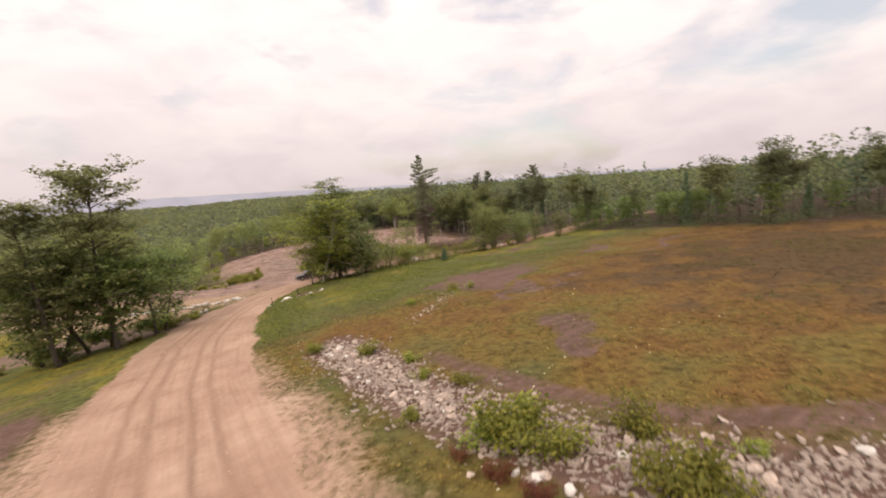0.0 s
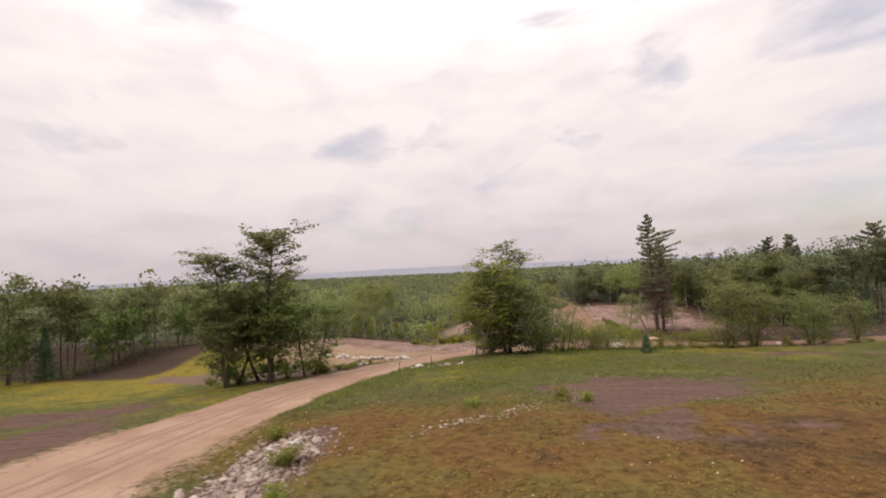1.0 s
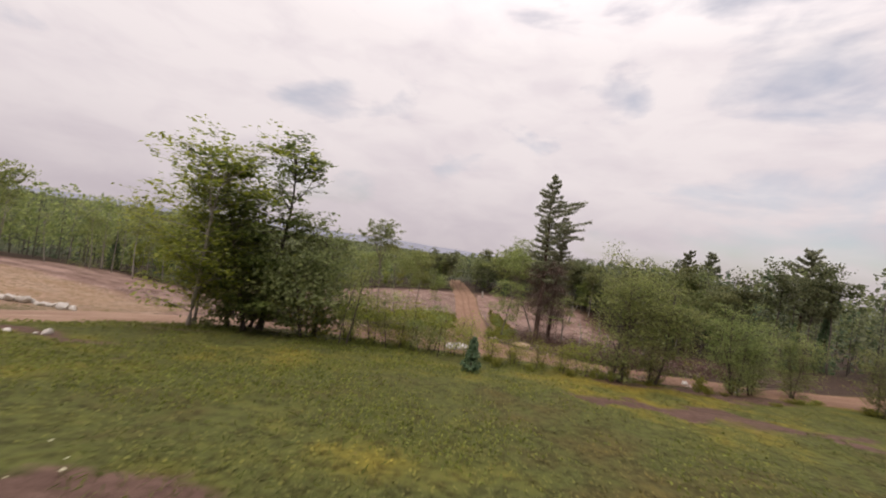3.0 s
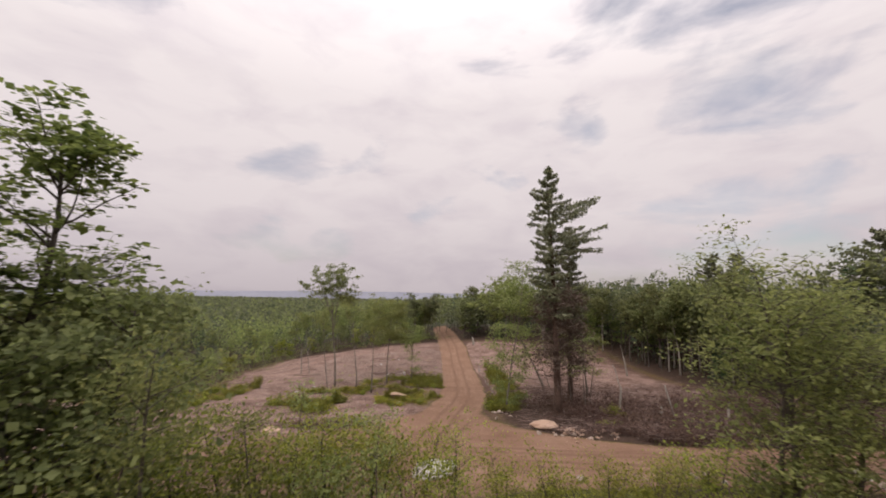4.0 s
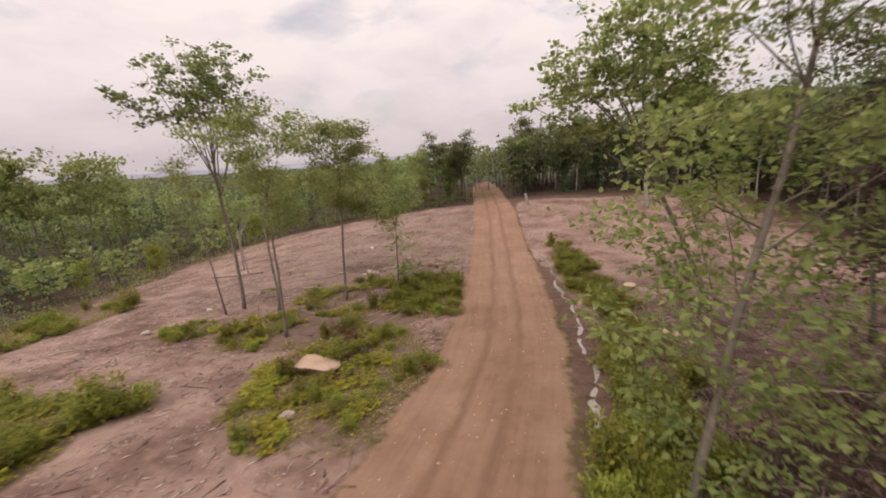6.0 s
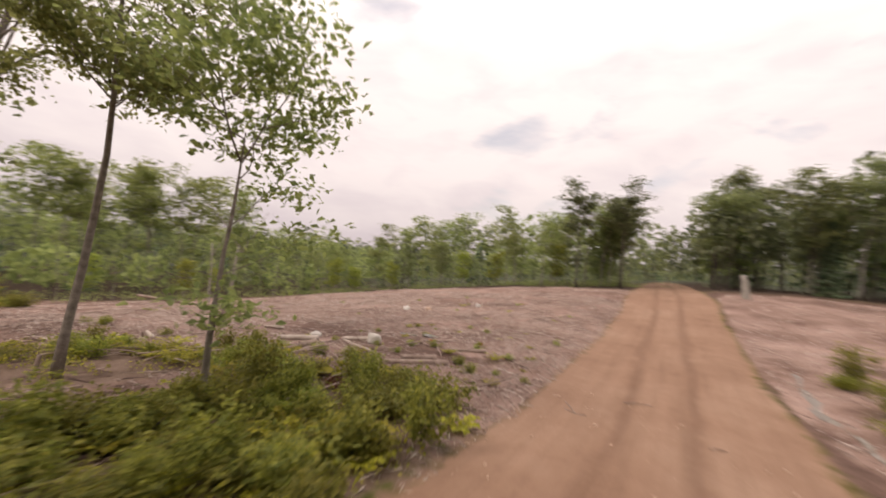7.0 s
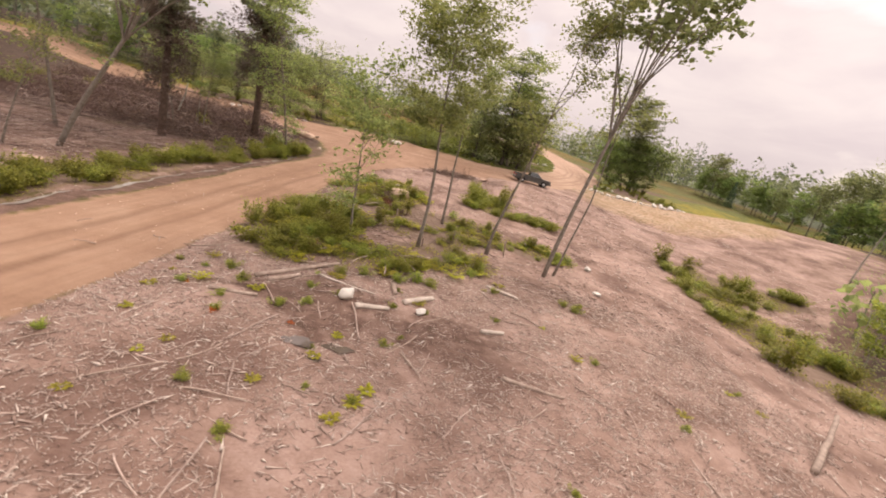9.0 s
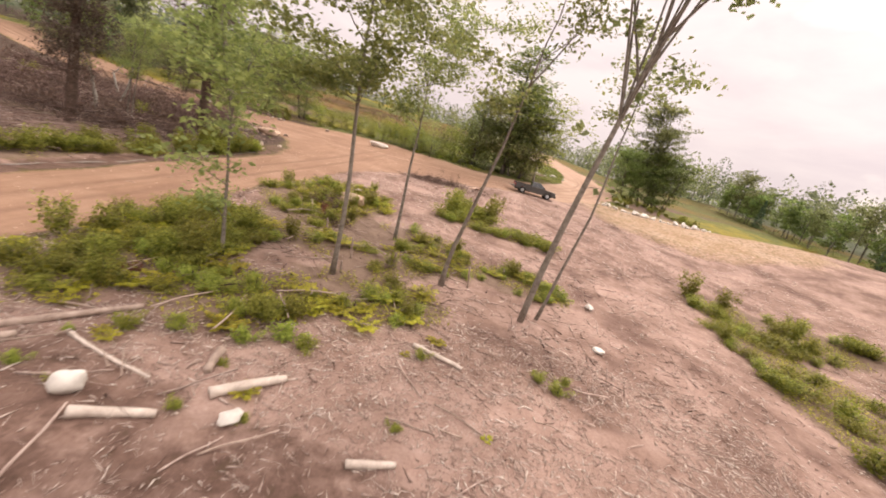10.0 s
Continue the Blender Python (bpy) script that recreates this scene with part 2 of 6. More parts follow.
def zones(x, y):
    """Shares of bare road, wood chips, raw soil, woodland floor and lush green at a place."""
    x, y = np.asarray(x, float), np.asarray(y, float)
    a, b, ra, rb = rut_lat(x, y)
    ragged = (rolling(x, y, 3.0, 3) - 0.5) * 2.4
    wide = 4.3 + 0.9 * step(-60, -30, y) - 0.9 * step(-12, 5, y) + ragged * 0.6
    road = np.maximum(step(wide + 0.5, wide - 0.6, np.abs(a)), step(3.55, 2.65, np.abs(b) - ragged * 0.34))
    verge = step(-26, -38, y) * np.where(a > 0, 0.62 * step(9.5, 5.0, a - ragged), 0.66 * step(-9.0, -5.0, a + ragged))
    road = np.maximum(road, verge)
    da, db = np.abs(a) - 4.0, np.abs(b) - 2.2
    near_both = np.maximum(20 - np.abs(da - db), 0) / 20
    road = np.maximum(road, step(0.6, -0.5, np.minimum(da, db) - near_both**2 * 5.0 + ragged * 0.3) * step(60, 40, y))
    road = np.maximum(road, step(2.5, 0.5, np.hypot((x + 2) / 2.2, (y - 21.5)) - 4.5 + ragged))
    # landing and clearing
    west = step(2, -2, x - (2.2 + 0.05 * (y - 20)) + ragged) * step(17, 22, y + ragged) * step(104, 97, y + ragged)
    edge = np.interp(y, [5, 20, 36, 46, 55, 70, 85, 100], [-68, -74, -70, -48, -36, -38, -42, -36])
    west = west * step(-2.5, 2.5, x - edge + ragged * 2)
    east = step(7.4, 9.6, x - 0.03 * (y - 20) + ragged * 0.7 + 2.0 * step(60, 72, y)) * step(37, 43, y + ragged * 2 - 0.22 * np.maximum(x - 12, 0)) * step(100, 92, y) * step(44, 34, x + ragged * 3)
    landing = step(6, 0, np.hypot((x + 47) / 1.9, y - 21) - 13 + ragged * 2)
    road = np.maximum(road, 0.54 * step(5, 0, np.hypot((x + 47) / 1.7, y - 14) - 10 + ragged * 2) * step(-26, -34, x))
    humus = step(1.4, 0.5, np.hypot((x + 5.6) / 4.2, (y - 66.6) / 2.4) + ragged * 0.7 + (rolling(x, y, 1.6, 9, 3) - 0.5) * 1.6)
    chips = np.clip(np.maximum(np.maximum(west, east), landing) * (1 - 0.62 * humus) - road, 0, 1)
    soil = np.zeros_like(x)
    wx, wy = x + (rolling(x, y, 4.5, 5) - 0.5) * 9, y + (rolling(x, y, 4.5, 8) - 0.5) * 9
    for cx, cy, rx, ry, turn in ((-6.5, -25.5, 8.0, 4.2, 0.25), (-15.0, -35.6, 4.5, 1.3, 0.2), (-18, -48.5, 3.6, 1.1, 0.7), (-5.2, -35.5, 3.0, 0.8, 0.1), (20, -30, 8, 1.2, 0.1), (14, -22, 5, 1.1, 0.2), (12.5, -3, 5, 1.2, 0.0), (-8.5, -21.5, 6.5, 1.3, 0.1), (-24.0, -6.8, 4.0, 1.2, 0.2), (20.5, -4.6, 5.0, 1.3, 0.1), (-64, -26, 12, 5, 0.3), (-52, -34, 5, 9, 0.2), (23, 9, 11, 3.0, 0)):
        c, s = math.cos(turn), math.sin(turn)
        px, py = ((wx - cx) * c + (wy - cy) * s) / rx, (-(wx - cx) * s + (wy - cy) * c) / ry
        soil = np.maximum(soil, step(1.45, 0.45, np.hypot(px, py) + ragged * 0.3 + (rolling(x, y, 6.0, 5) - 0.5) * 1.9))
    soil = np.maximum(soil, 0.8 * step(2.8, 1.5, np.abs(along(RIPRAP, x, y)[0]) + ragged * 0.3))
    rip = along(RIPRAP, x, y)[0]
    soil = np.maximum(soil, 0.75 * step(1.6, 0.4, np.abs(rip + 3.6) + ragged * 0.5) * step(-42, -46, y))
    litter = 0.85 * step(4, 9, x + ragged) * step(9, 12.5, y + ragged) * step(44, 38, y)
    slash = step(8, 13, x - 0.3 * (y - 20) + ragged * 2) * step(23, 27, y + ragged) * step(43, 35, y + ragged * 2)
    soil = np.clip(np.maximum(np.maximum(soil, slash), 0.95 * step(20, 24, y)) - road, 0, 1)
    wood = np.maximum.reduce([step(0, -6, x - edge) * step(24, 36, y), step(96, 103, y + ragged), step(38, 46, x) * step(18, 26, y), step(34, 40, x - 0.06 * (y + 40) + ragged * 2) * step(4, -2, y), step(-74, -82, x) * step(-10, 5, y), step(120, 160, np.hypot(x, y - 20))])
    wood = np.maximum(np.maximum(wood, litter), slash * 0.6)
    wood = wood * (1 - road)
    soil = soil * (1 - 0.9 * wood)
    lush = np.zeros_like(x)
    for cx, cy, rx, ry in ((-7.5, 51.5, 7.2, 5.0), (-3.4, 44.5, 4.6, 6.6), (-1.4, 57.2, 3.2, 6.6), (-8.8, 58.0, 3.6, 2.6), (-5.4, 60.6, 3.2, 2.2), (-15.8, 51.6, 3.6, 2.0), (11.4, 57, 2.2, 15.0), (-13.6, 37.4, 2.6, 3.4), (-15.6, 41.4, 4.6, 1.5), (-33, 55.0, 4.6, 8.5), (-37, 45, 8, 3.6), (-46, -4, 14, 6.5), (-60, -2, 16, 5), (-28, 2.6, 8, 3.0)):
        lush = np.maximum(lush, step(1.25, 0.6, np.hypot((x - cx) / rx, (y - cy) / ry) + ragged * 0.22))
    lush = lush * (1 - road) * (1 - 0.6 * wood)
    return road, chips * (1 - lush * 0.9), soil * (1 - lush), wood, lush


def ground(x, y):
    z = land(x, y)
    a, b, ra, rb = rut_lat(x, y)
    on = np.maximum(step(6.5, 3.6, np.abs(a)), step(4.4, 3.0, np.abs(b)))
    rough = (rolling(x, y, 5.0, 11) - 0.5) * 0.45 + (rolling(x, y, 1.4, 12, 3) - 0.5) * 0.16
    z = z + rough * (1 - 0.85 * on) - 0.10 * on
    for line, spread in ((a, (1.0, 2.1)), (b, (0.85,))):
        for g in spread:
            z = z - 0.05 * np.exp(-((np.abs(line) - g) / 0.28) ** 2)
    ditch = 0.6 * np.exp(-((b - 4.2) / 0.7) ** 2) * step(30, 40, y) * step(82, 72, y)
    return z - 0.22 * ditch


def gz(x, y):
    return float(ground(np.array([x]), np.array([y]))[0])


def mesh_of(name, verts, faces, mat, smooth=False):
    me = bpy.data.meshes.new(name)
    me.from_pydata(np.asarray(verts).tolist(), [], faces if isinstance(faces, list) else faces.tolist())
    me.materials.append(mat)
    if smooth:
        me.polygons.foreach_set("use_smooth", np.ones(len(me.polygons), bool))
    me.update()
    return me


def part(name, me, parent=None, label="", at=None):
    ob = new(name, me)
    ob.parent = parent
    if at is not None:
        ob.matrix_basis = at
    if label:
        ob["label"] = label
    return ob


def bm_mesh(name, bm, mat, smooth=False):
    me = bpy.data.meshes.new(name)
    bm.to_mesh(me)
    bm.free()
    me.materials.append(mat)
    if smooth:
        me.polygons.foreach_set("use_smooth", np.ones(len(me.polygons), bool))
    return me


# ---------- ground ----------
gm, gt, gb, _ = material("ground")


def attr(tree, name):
    n = tree.nodes.new("ShaderNodeAttribute")
    n.attribute_name = name
    return n.outputs["Fac"]


gco = gt.nodes.new("ShaderNodeTexCoord").outputs["Object"]
n_big, n_mid, n_small, n_tiny = (noise_of(gt, s, d, 0.6, gco) for s, d in ((0.055, 4.0), (0.33, 5.0), (2.2, 5.0), (14.0, 4.0)))
patchy = arith(gt, "ADD", arith(gt, "MULTIPLY", n_big, 0.55), arith(gt, "MULTIPLY", n_mid, 0.45))


def field_tone(tree, n_patch, n_fine):
    """Blueberry barren: green, yellow and rust by patches."""
    col = ramp(tree, [(0.08, (0.270, 0.195, 0.030)), (0.18, (0.215, 0.180, 0.028)), (0.27, (0.128, 0.130, 0.030)), (0.34, (0.096, 0.106, 0.029)), (0.43, (0.102, 0.092, 0.029)), (0.54, (0.148, 0.106, 0.027)), (0.64, (0.150, 0.083, 0.024)), (0.74, (0.090, 0.056, 0.024))], arith(tree, "ADD", n_patch, arith(tree, "MULTIPLY", attr(tree, "ripe"), 0.16)))
    return mixed(tree, 0.85, col, ramp(tree, [(0.30, (0.36, 0.28, 0.26)), (0.55, (1, 1, 1)), (0.8, (1.25, 1.2, 1.0))], n_fine), "MULTIPLY")


field = field_tone(gt, patchy, n_small)
n_dust = noise_of(gt, 60.0, 3.0, 0.65, gco)
fine_mix = arith(gt, "ADD", arith(gt, "MULTIPLY", n_small, 0.42), arith(gt, "ADD", arith(gt, "MULTIPLY", n_tiny, 0.36), arith(gt, "MULTIPLY", n_dust, 0.22)))
sand = ramp(gt, [(0.30, (0.26, 0.158, 0.108)), (0.52, (0.38, 0.252, 0.182)), (0.72, (0.48, 0.345, 0.262))], arith(gt, "ADD", arith(gt, "MULTIPLY", n_mid, 0.6), arith(gt, "MULTIPLY", fine_mix, 0.4)))
lat_a, lat_b = (arith(gt, "ABSOLUTE", attr(gt, n)) for n in ("lat_main", "lat_track"))


def band(source, centre, width):
    d = arith(gt, "DIVIDE", arith(gt, "SUBTRACT", arith(gt, "ADD", source, arith(gt, "MULTIPLY", arith(gt, "SUBTRACT", n_mid, 0.5), 0.7)), centre), width)
    return arith(gt, "POWER", 2.718, arith(gt, "MULTIPLY", arith(gt, "MULTIPLY", d, d), -1.0))


ruts = arith(gt, "MAXIMUM", arith(gt, "MAXIMUM", band(lat_a, 1.0, 0.28), band(lat_a, 2.15, 0.22)), band(lat_b, 0.85, 0.24))
rut_mark = arith(gt, "MULTIPLY", ruts, ramp(gt, [(0.35, (0.25, 0.25, 0.25)), (0.6, (1, 1, 1))], n_mid))
sand = mixed(gt, attr(gt, "damp"), sand, mixed(gt, 1.0, sand, (0.68, 0.61, 0.56), "MULTIPLY"))
lane = gt.nodes.new("ShaderNodeCombineXYZ")
gt.links.new(arith(gt, "MULTIPLY", attr(gt, "road_lat"), 3.2), lane.inputs["X"])
gt.links.new(arith(gt, "MULTIPLY", attr(gt, "road_run"), 0.16), lane.inputs["Y"])
streak = noise_of(gt, 1.0, 5.0, 0.62, lane.outputs[0])
sand = mixed(gt, 0.28, sand, ramp(gt, [(0.34, (0.62, 0.58, 0.54)), (0.50, (0.98, 0.97, 0.96)), (0.66, (1.22, 1.22, 1.22))], streak), "MULTIPLY")
tread = arith(gt, "MULTIPLY", arith(gt, "SINE", arith(gt, "MULTIPLY", attr(gt, "road_run"), 24.0)), ramp(gt, [(0.45, (0, 0, 0)), (0.6, (1, 1, 1))], n_big))
sand = mixed(gt, arith(gt, "MULTIPLY", rut_mark, arith(gt, "ADD", 0.60, arith(gt, "MULTIPLY", tread, 0.16))), sand, mixed(gt, 1.0, sand, (0.52, 0.46, 0.43), "MULTIPLY"))
chips_c = ramp(gt, [(0.28, (0.11, 0.068, 0.055)), (0.45, (0.238, 0.158, 0.128)), (0.60, (0.30, 0.214, 0.180)), (0.74, (0.46, 0.362, 0.310))], fine_mix)
chips_c = mixed(gt, 0.7, chips_c, ramp(gt, [(0.36, (0.40, 0.31, 0.28)), (0.47, (0.86, 0.78, 0.74)), (0.55, (1.12, 1.08, 1.07)), (0.66, (1.45, 1.42, 1.42))], n_mid), "MULTIPLY")
soil_c = ramp(gt, [(0.32, (0.065, 0.036, 0.028)), (0.55, (0.145, 0.088, 0.068)), (0.75, (0.23, 0.155, 0.125))], fine_mix)
drag = node(gt, "ShaderNodeMapping")
gt.links.new(gco, drag.inputs["Vector"])
drag.inputs["Rotation"].default_value = (0, 0, -0.45)
drag.inputs["Scale"].default_value = (0.16, 2.2, 1.0)
soil_c = mixed(gt, 0.45, soil_c, ramp(gt, [(0.36, (0.50, 0.45, 0.42)), (0.52, (1, 1, 1)), (0.66, (1.3, 1.28, 1.25))], noise_of(gt, 1.0, 5.0, 0.6, drag.outputs["Vector"])), "MULTIPLY")
wood_c = ramp(gt, [(0.35, (0.036, 0.022, 0.016)), (0.6, (0.082, 0.054, 0.039)), (0.75, (0.068, 0.064, 0.030))], fine_mix)
lush_c = ramp(gt, [(0.34, (0.085, 0.052, 0.040)), (0.48, (0.165, 0.110, 0.082)), (0.60, (0.215, 0.150, 0.112)), (0.74, (0.30, 0.225, 0.175))], fine_mix)


def ragged_share(name, soft=0.5, spread=0.13):
    s = arith(gt, "ADD", attr(gt, name), arith(gt, "MULTIPLY", arith(gt, "SUBTRACT", n_small, 0.5), soft))
    return ramp(gt, [(0.49 - spread, (0, 0, 0)), (0.49 + spread, (1, 1, 1))], s)


canopy = ramp(gt, [(0.38, (0.034, 0.042, 0.022)), (0.62, (0.075, 0.085, 0.042))], n_mid)
tone = mixed(gt, ragged_share("wood"), field, mixed(gt, attr(gt, "canopy"), wood_c, canopy))
tone = mixed(gt, ragged_share("soil", 1.6, 0.30), tone, soil_c)
tone = mixed(gt, ragged_share("lush"), tone, lush_c)
tone = mixed(gt, ragged_share("chips"), tone, chips_c)
tone = mixed(gt, ragged_share("road", 0.85, 0.2), tone, sand)
gt.links.new(tone, gb.inputs["Base Color"])
gb.inputs["Roughness"].default_value, gb.inputs["Specular IOR Level"].default_value = 0.95, 0.2
relief = arith(gt, "ADD", fine_mix, arith(gt, "MULTIPLY", arith(gt, "MULTIPLY", streak, attr(gt, "road")), 0.35))
bumped(gt, gb, arith(gt, "SUBTRACT", relief, arith(gt, "MULTIPLY", rut_mark, arith(gt, "ADD", 0.3, arith(gt, "MULTIPLY", tread, 0.12)))), 0.6, 0.10)


def stretches(lo, hi, fine, grow, far):
    mid = list(np.arange(lo, hi + fine / 2, fine))
    out, d, v = [], fine, 0.0
    while v < far:
        d *= grow
        v += d
        out.append(v)
    return np.array([lo - v for v in reversed(out)] + mid + [hi + v for v in out])


gx, gy = stretches(-58, 34, 0.5, 1.22, 4300), stretches(-74, 100, 0.5, 1.22, 4300)
GX, GY = np.meshgrid(gx, gy)
GZ = ground(GX, GY)
road_w, chips_w, soil_w, wood_w, lush_w = zones(GX, GY)
la, lb, run_a, run_b = rut_lat(GX, GY)
on_track = (np.abs(lb) < 4.4) & (GY > 24)
lane_lat, lane_run = np.where(on_track, lb, la), np.where(on_track, run_b, run_a)
damp_w = step(2, 20, GY + 0.5 * GX + 6) * 0.85
far_w = step(110, 160, np.hypot(GX, GY - 20))


def ripe(x, y):
    return step(-30, 12, x + 0.35 * (-30 - y)) * step(-12, -38, y) * 1.2 - 0.3 * step(-45, -25, y) * step(25, 0, x) - 0.75 * step(-34, -14, y) - 0.5 * step(-28, -40, x) * step(-70, -50, y) - 2.6 * step(-54, -66, y) * step(-8, 6, x) - 2.2 * step(-70, -84, y) - 0.5 * step(-58, -74, x) * step(-40, -20, y) - 0.9 * step(3, 13, x) * step(-17, -6, y) + 0.8 * step(-46, -36, y) * step(-26, -34, y) * step(2, -8, x)


ripe_w = ripe(GX, GY)
nx, ny = len(gx), len(gy)
idx = np.arange(nx * ny).reshape(ny, nx)
quads = np.stack([idx[:-1, :-1], idx[:-1, 1:], idx[1:, 1:], idx[1:, :-1]], -1).reshape(-1, 4)
verts = np.stack([GX, GY, GZ], -1).reshape(-1, 3)
on_road = (road_w.reshape(-1)[quads].mean(1) > 0.5) & (np.abs(verts[quads[:, 0], 1]) < 130)


def sheet(name, chosen, label, category):
    used, inv = np.unique(chosen, return_inverse=True)
    me = mesh_of(name, verts[used], inv.reshape(-1, 4), gm, True)
    for key, values in (("road", road_w), ("chips", chips_w), ("soil", soil_w), ("wood", wood_w), ("lush", lush_w), ("ripe", ripe_w), ("damp", damp_w), ("road_lat", lane_lat), ("road_run", lane_run), ("canopy", far_w), ("lat_main", np.clip(la, -9, 9)), ("lat_track", np.clip(lb, -9, 9))):
        me.attributes.new(key, "FLOAT", "POINT").data.foreach_set("value", values.reshape(-1)[used].astype(np.float32))
    return tagged(new(name, me), label, category, kind="structure")


sheet("ground", quads[~on_road], "rough hillside of blueberry barren, wood chips and woodland floor", "ground")
sheet("dirt_road", quads[on_road], "sandy tan dirt road with wheel ruts", "road")


# ---------- plants ----------
def tube(points, radii, sides=6, cap=True):
    """A tapered limb along a line of points."""
    p, r = np.asarray(points, float), np.asarray(radii, float)
    d = np.gradient(p, axis=0)
    d /= np.linalg.norm(d, axis=1, keepdims=True) + 1e-9
    ref = np.where(np.abs(d[:, 2:3]) > 0.9, [[1.0, 0, 0]], [[0, 0, 1.0]])
    u = np.cross(d, ref)
    u /= np.linalg.norm(u, axis=1, keepdims=True) + 1e-9
    v = np.cross(d, u)
    a = np.arange(sides) * 2 * math.pi / sides
    ring = p[:, None] + r[:, None, None] * (np.cos(a)[None, :, None] * u[:, None] + np.sin(a)[None, :, None] * v[:, None])
    vs = ring.reshape(-1, 3)
    i, j = np.arange(len(p) - 1)[:, None], np.arange(sides)[None]
    fs = np.stack([i * sides + j, i * sides + (j + 1) % sides, (i + 1) * sides + (j + 1) % sides, (i + 1) * sides + j], -1).reshape(-1, 4).tolist()
    if cap:
        fs.append(list(range(len(vs) - sides, len(vs))))
        fs.append(list(range(sides - 1, -1, -1)))
    return vs, fs


def joined(pieces):
    vs, fs, n = [], [], 0
    for v, f in pieces:
        vs.append(v)
        fs += [[k + n for k in q] for q in f]
        n += len(v)
    return (np.concatenate(vs) if vs else np.zeros((0, 3))), fs


LEAF_SHAPES = {
    "oval": np.array([(0, 0, 0), (0.30, 0.48, 0.07), (0, 1, -0.10), (-0.30, 0.48, 0.07)]),
    "lobed": np.array([(0, 0, 0), (0.48, 0.40, 0.04), (0.12, 1, -0.10), (-0.46, 0.52, 0.06)]),
    "clump": np.array([(0, 0, 0), (0.58, 0.42, 0.12), (-0.05, 1.0, -0.1), (-0.60, 0.50, 0.1)]),
    "needle": np.array([(0, 0, 0), (0.20, 0.55, 0.05), (0.0, 1.0, 0.02), (-0.20, 0.55, 0.05)]),
    "blade": np.array([(-0.05, 0, 0), (0.05, 0, 0), (0.0, 1.0, 0.22)]),
}


def leaves(rng, centres, size, shape="oval", flat=0.5, vary=0.4, outward=None):
    """One small mesh of leaves, each at a centre, turned at random; flat: how level they lie."""
    c = np.asarray(centres, float)
    n = len(c)
    form = LEAF_SHAPES[shape]
    d = rng.normal(size=(n, 3))
    d[:, 2] *= 1 - flat
    if outward is not None:
        d = d * 0.6 + outward
    d /= np.linalg.norm(d, axis=1, keepdims=True) + 1e-9
    up = rng.normal(size=(n, 3)) * (1 - flat)
    up[:, 2] += flat * 2
    s = np.cross(d, up)
    s /= np.linalg.norm(s, axis=1, keepdims=True) + 1e-9
    w = np.cross(s, d)
    k = (size * (1 + vary * rng.uniform(-1, 1, n)))[:, None, None]
    f = form[None]
    vs = c[:, None] + k * (f[..., 0:1] * s[:, None] + (f[..., 1:2] - 0.4) * d[:, None] + f[..., 2:3] * w[:, None])
    m = len(form)
    return vs.reshape(-1, 3), np.arange(n * m).reshape(n, m)


def bent(rng, start, way, length, steps=6, curl=0.12, rise=0.0):
    p, d = [np.array(start, float)], np.array(way, float)
    d /= np.linalg.norm(d)
    for _ in range(steps):
        d = d + rng.normal(size=3) * curl + np.array([0, 0, rise])
        d /= np.linalg.norm(d)
        p.append(p[-1] + d * length / steps)
    return np.array(p)


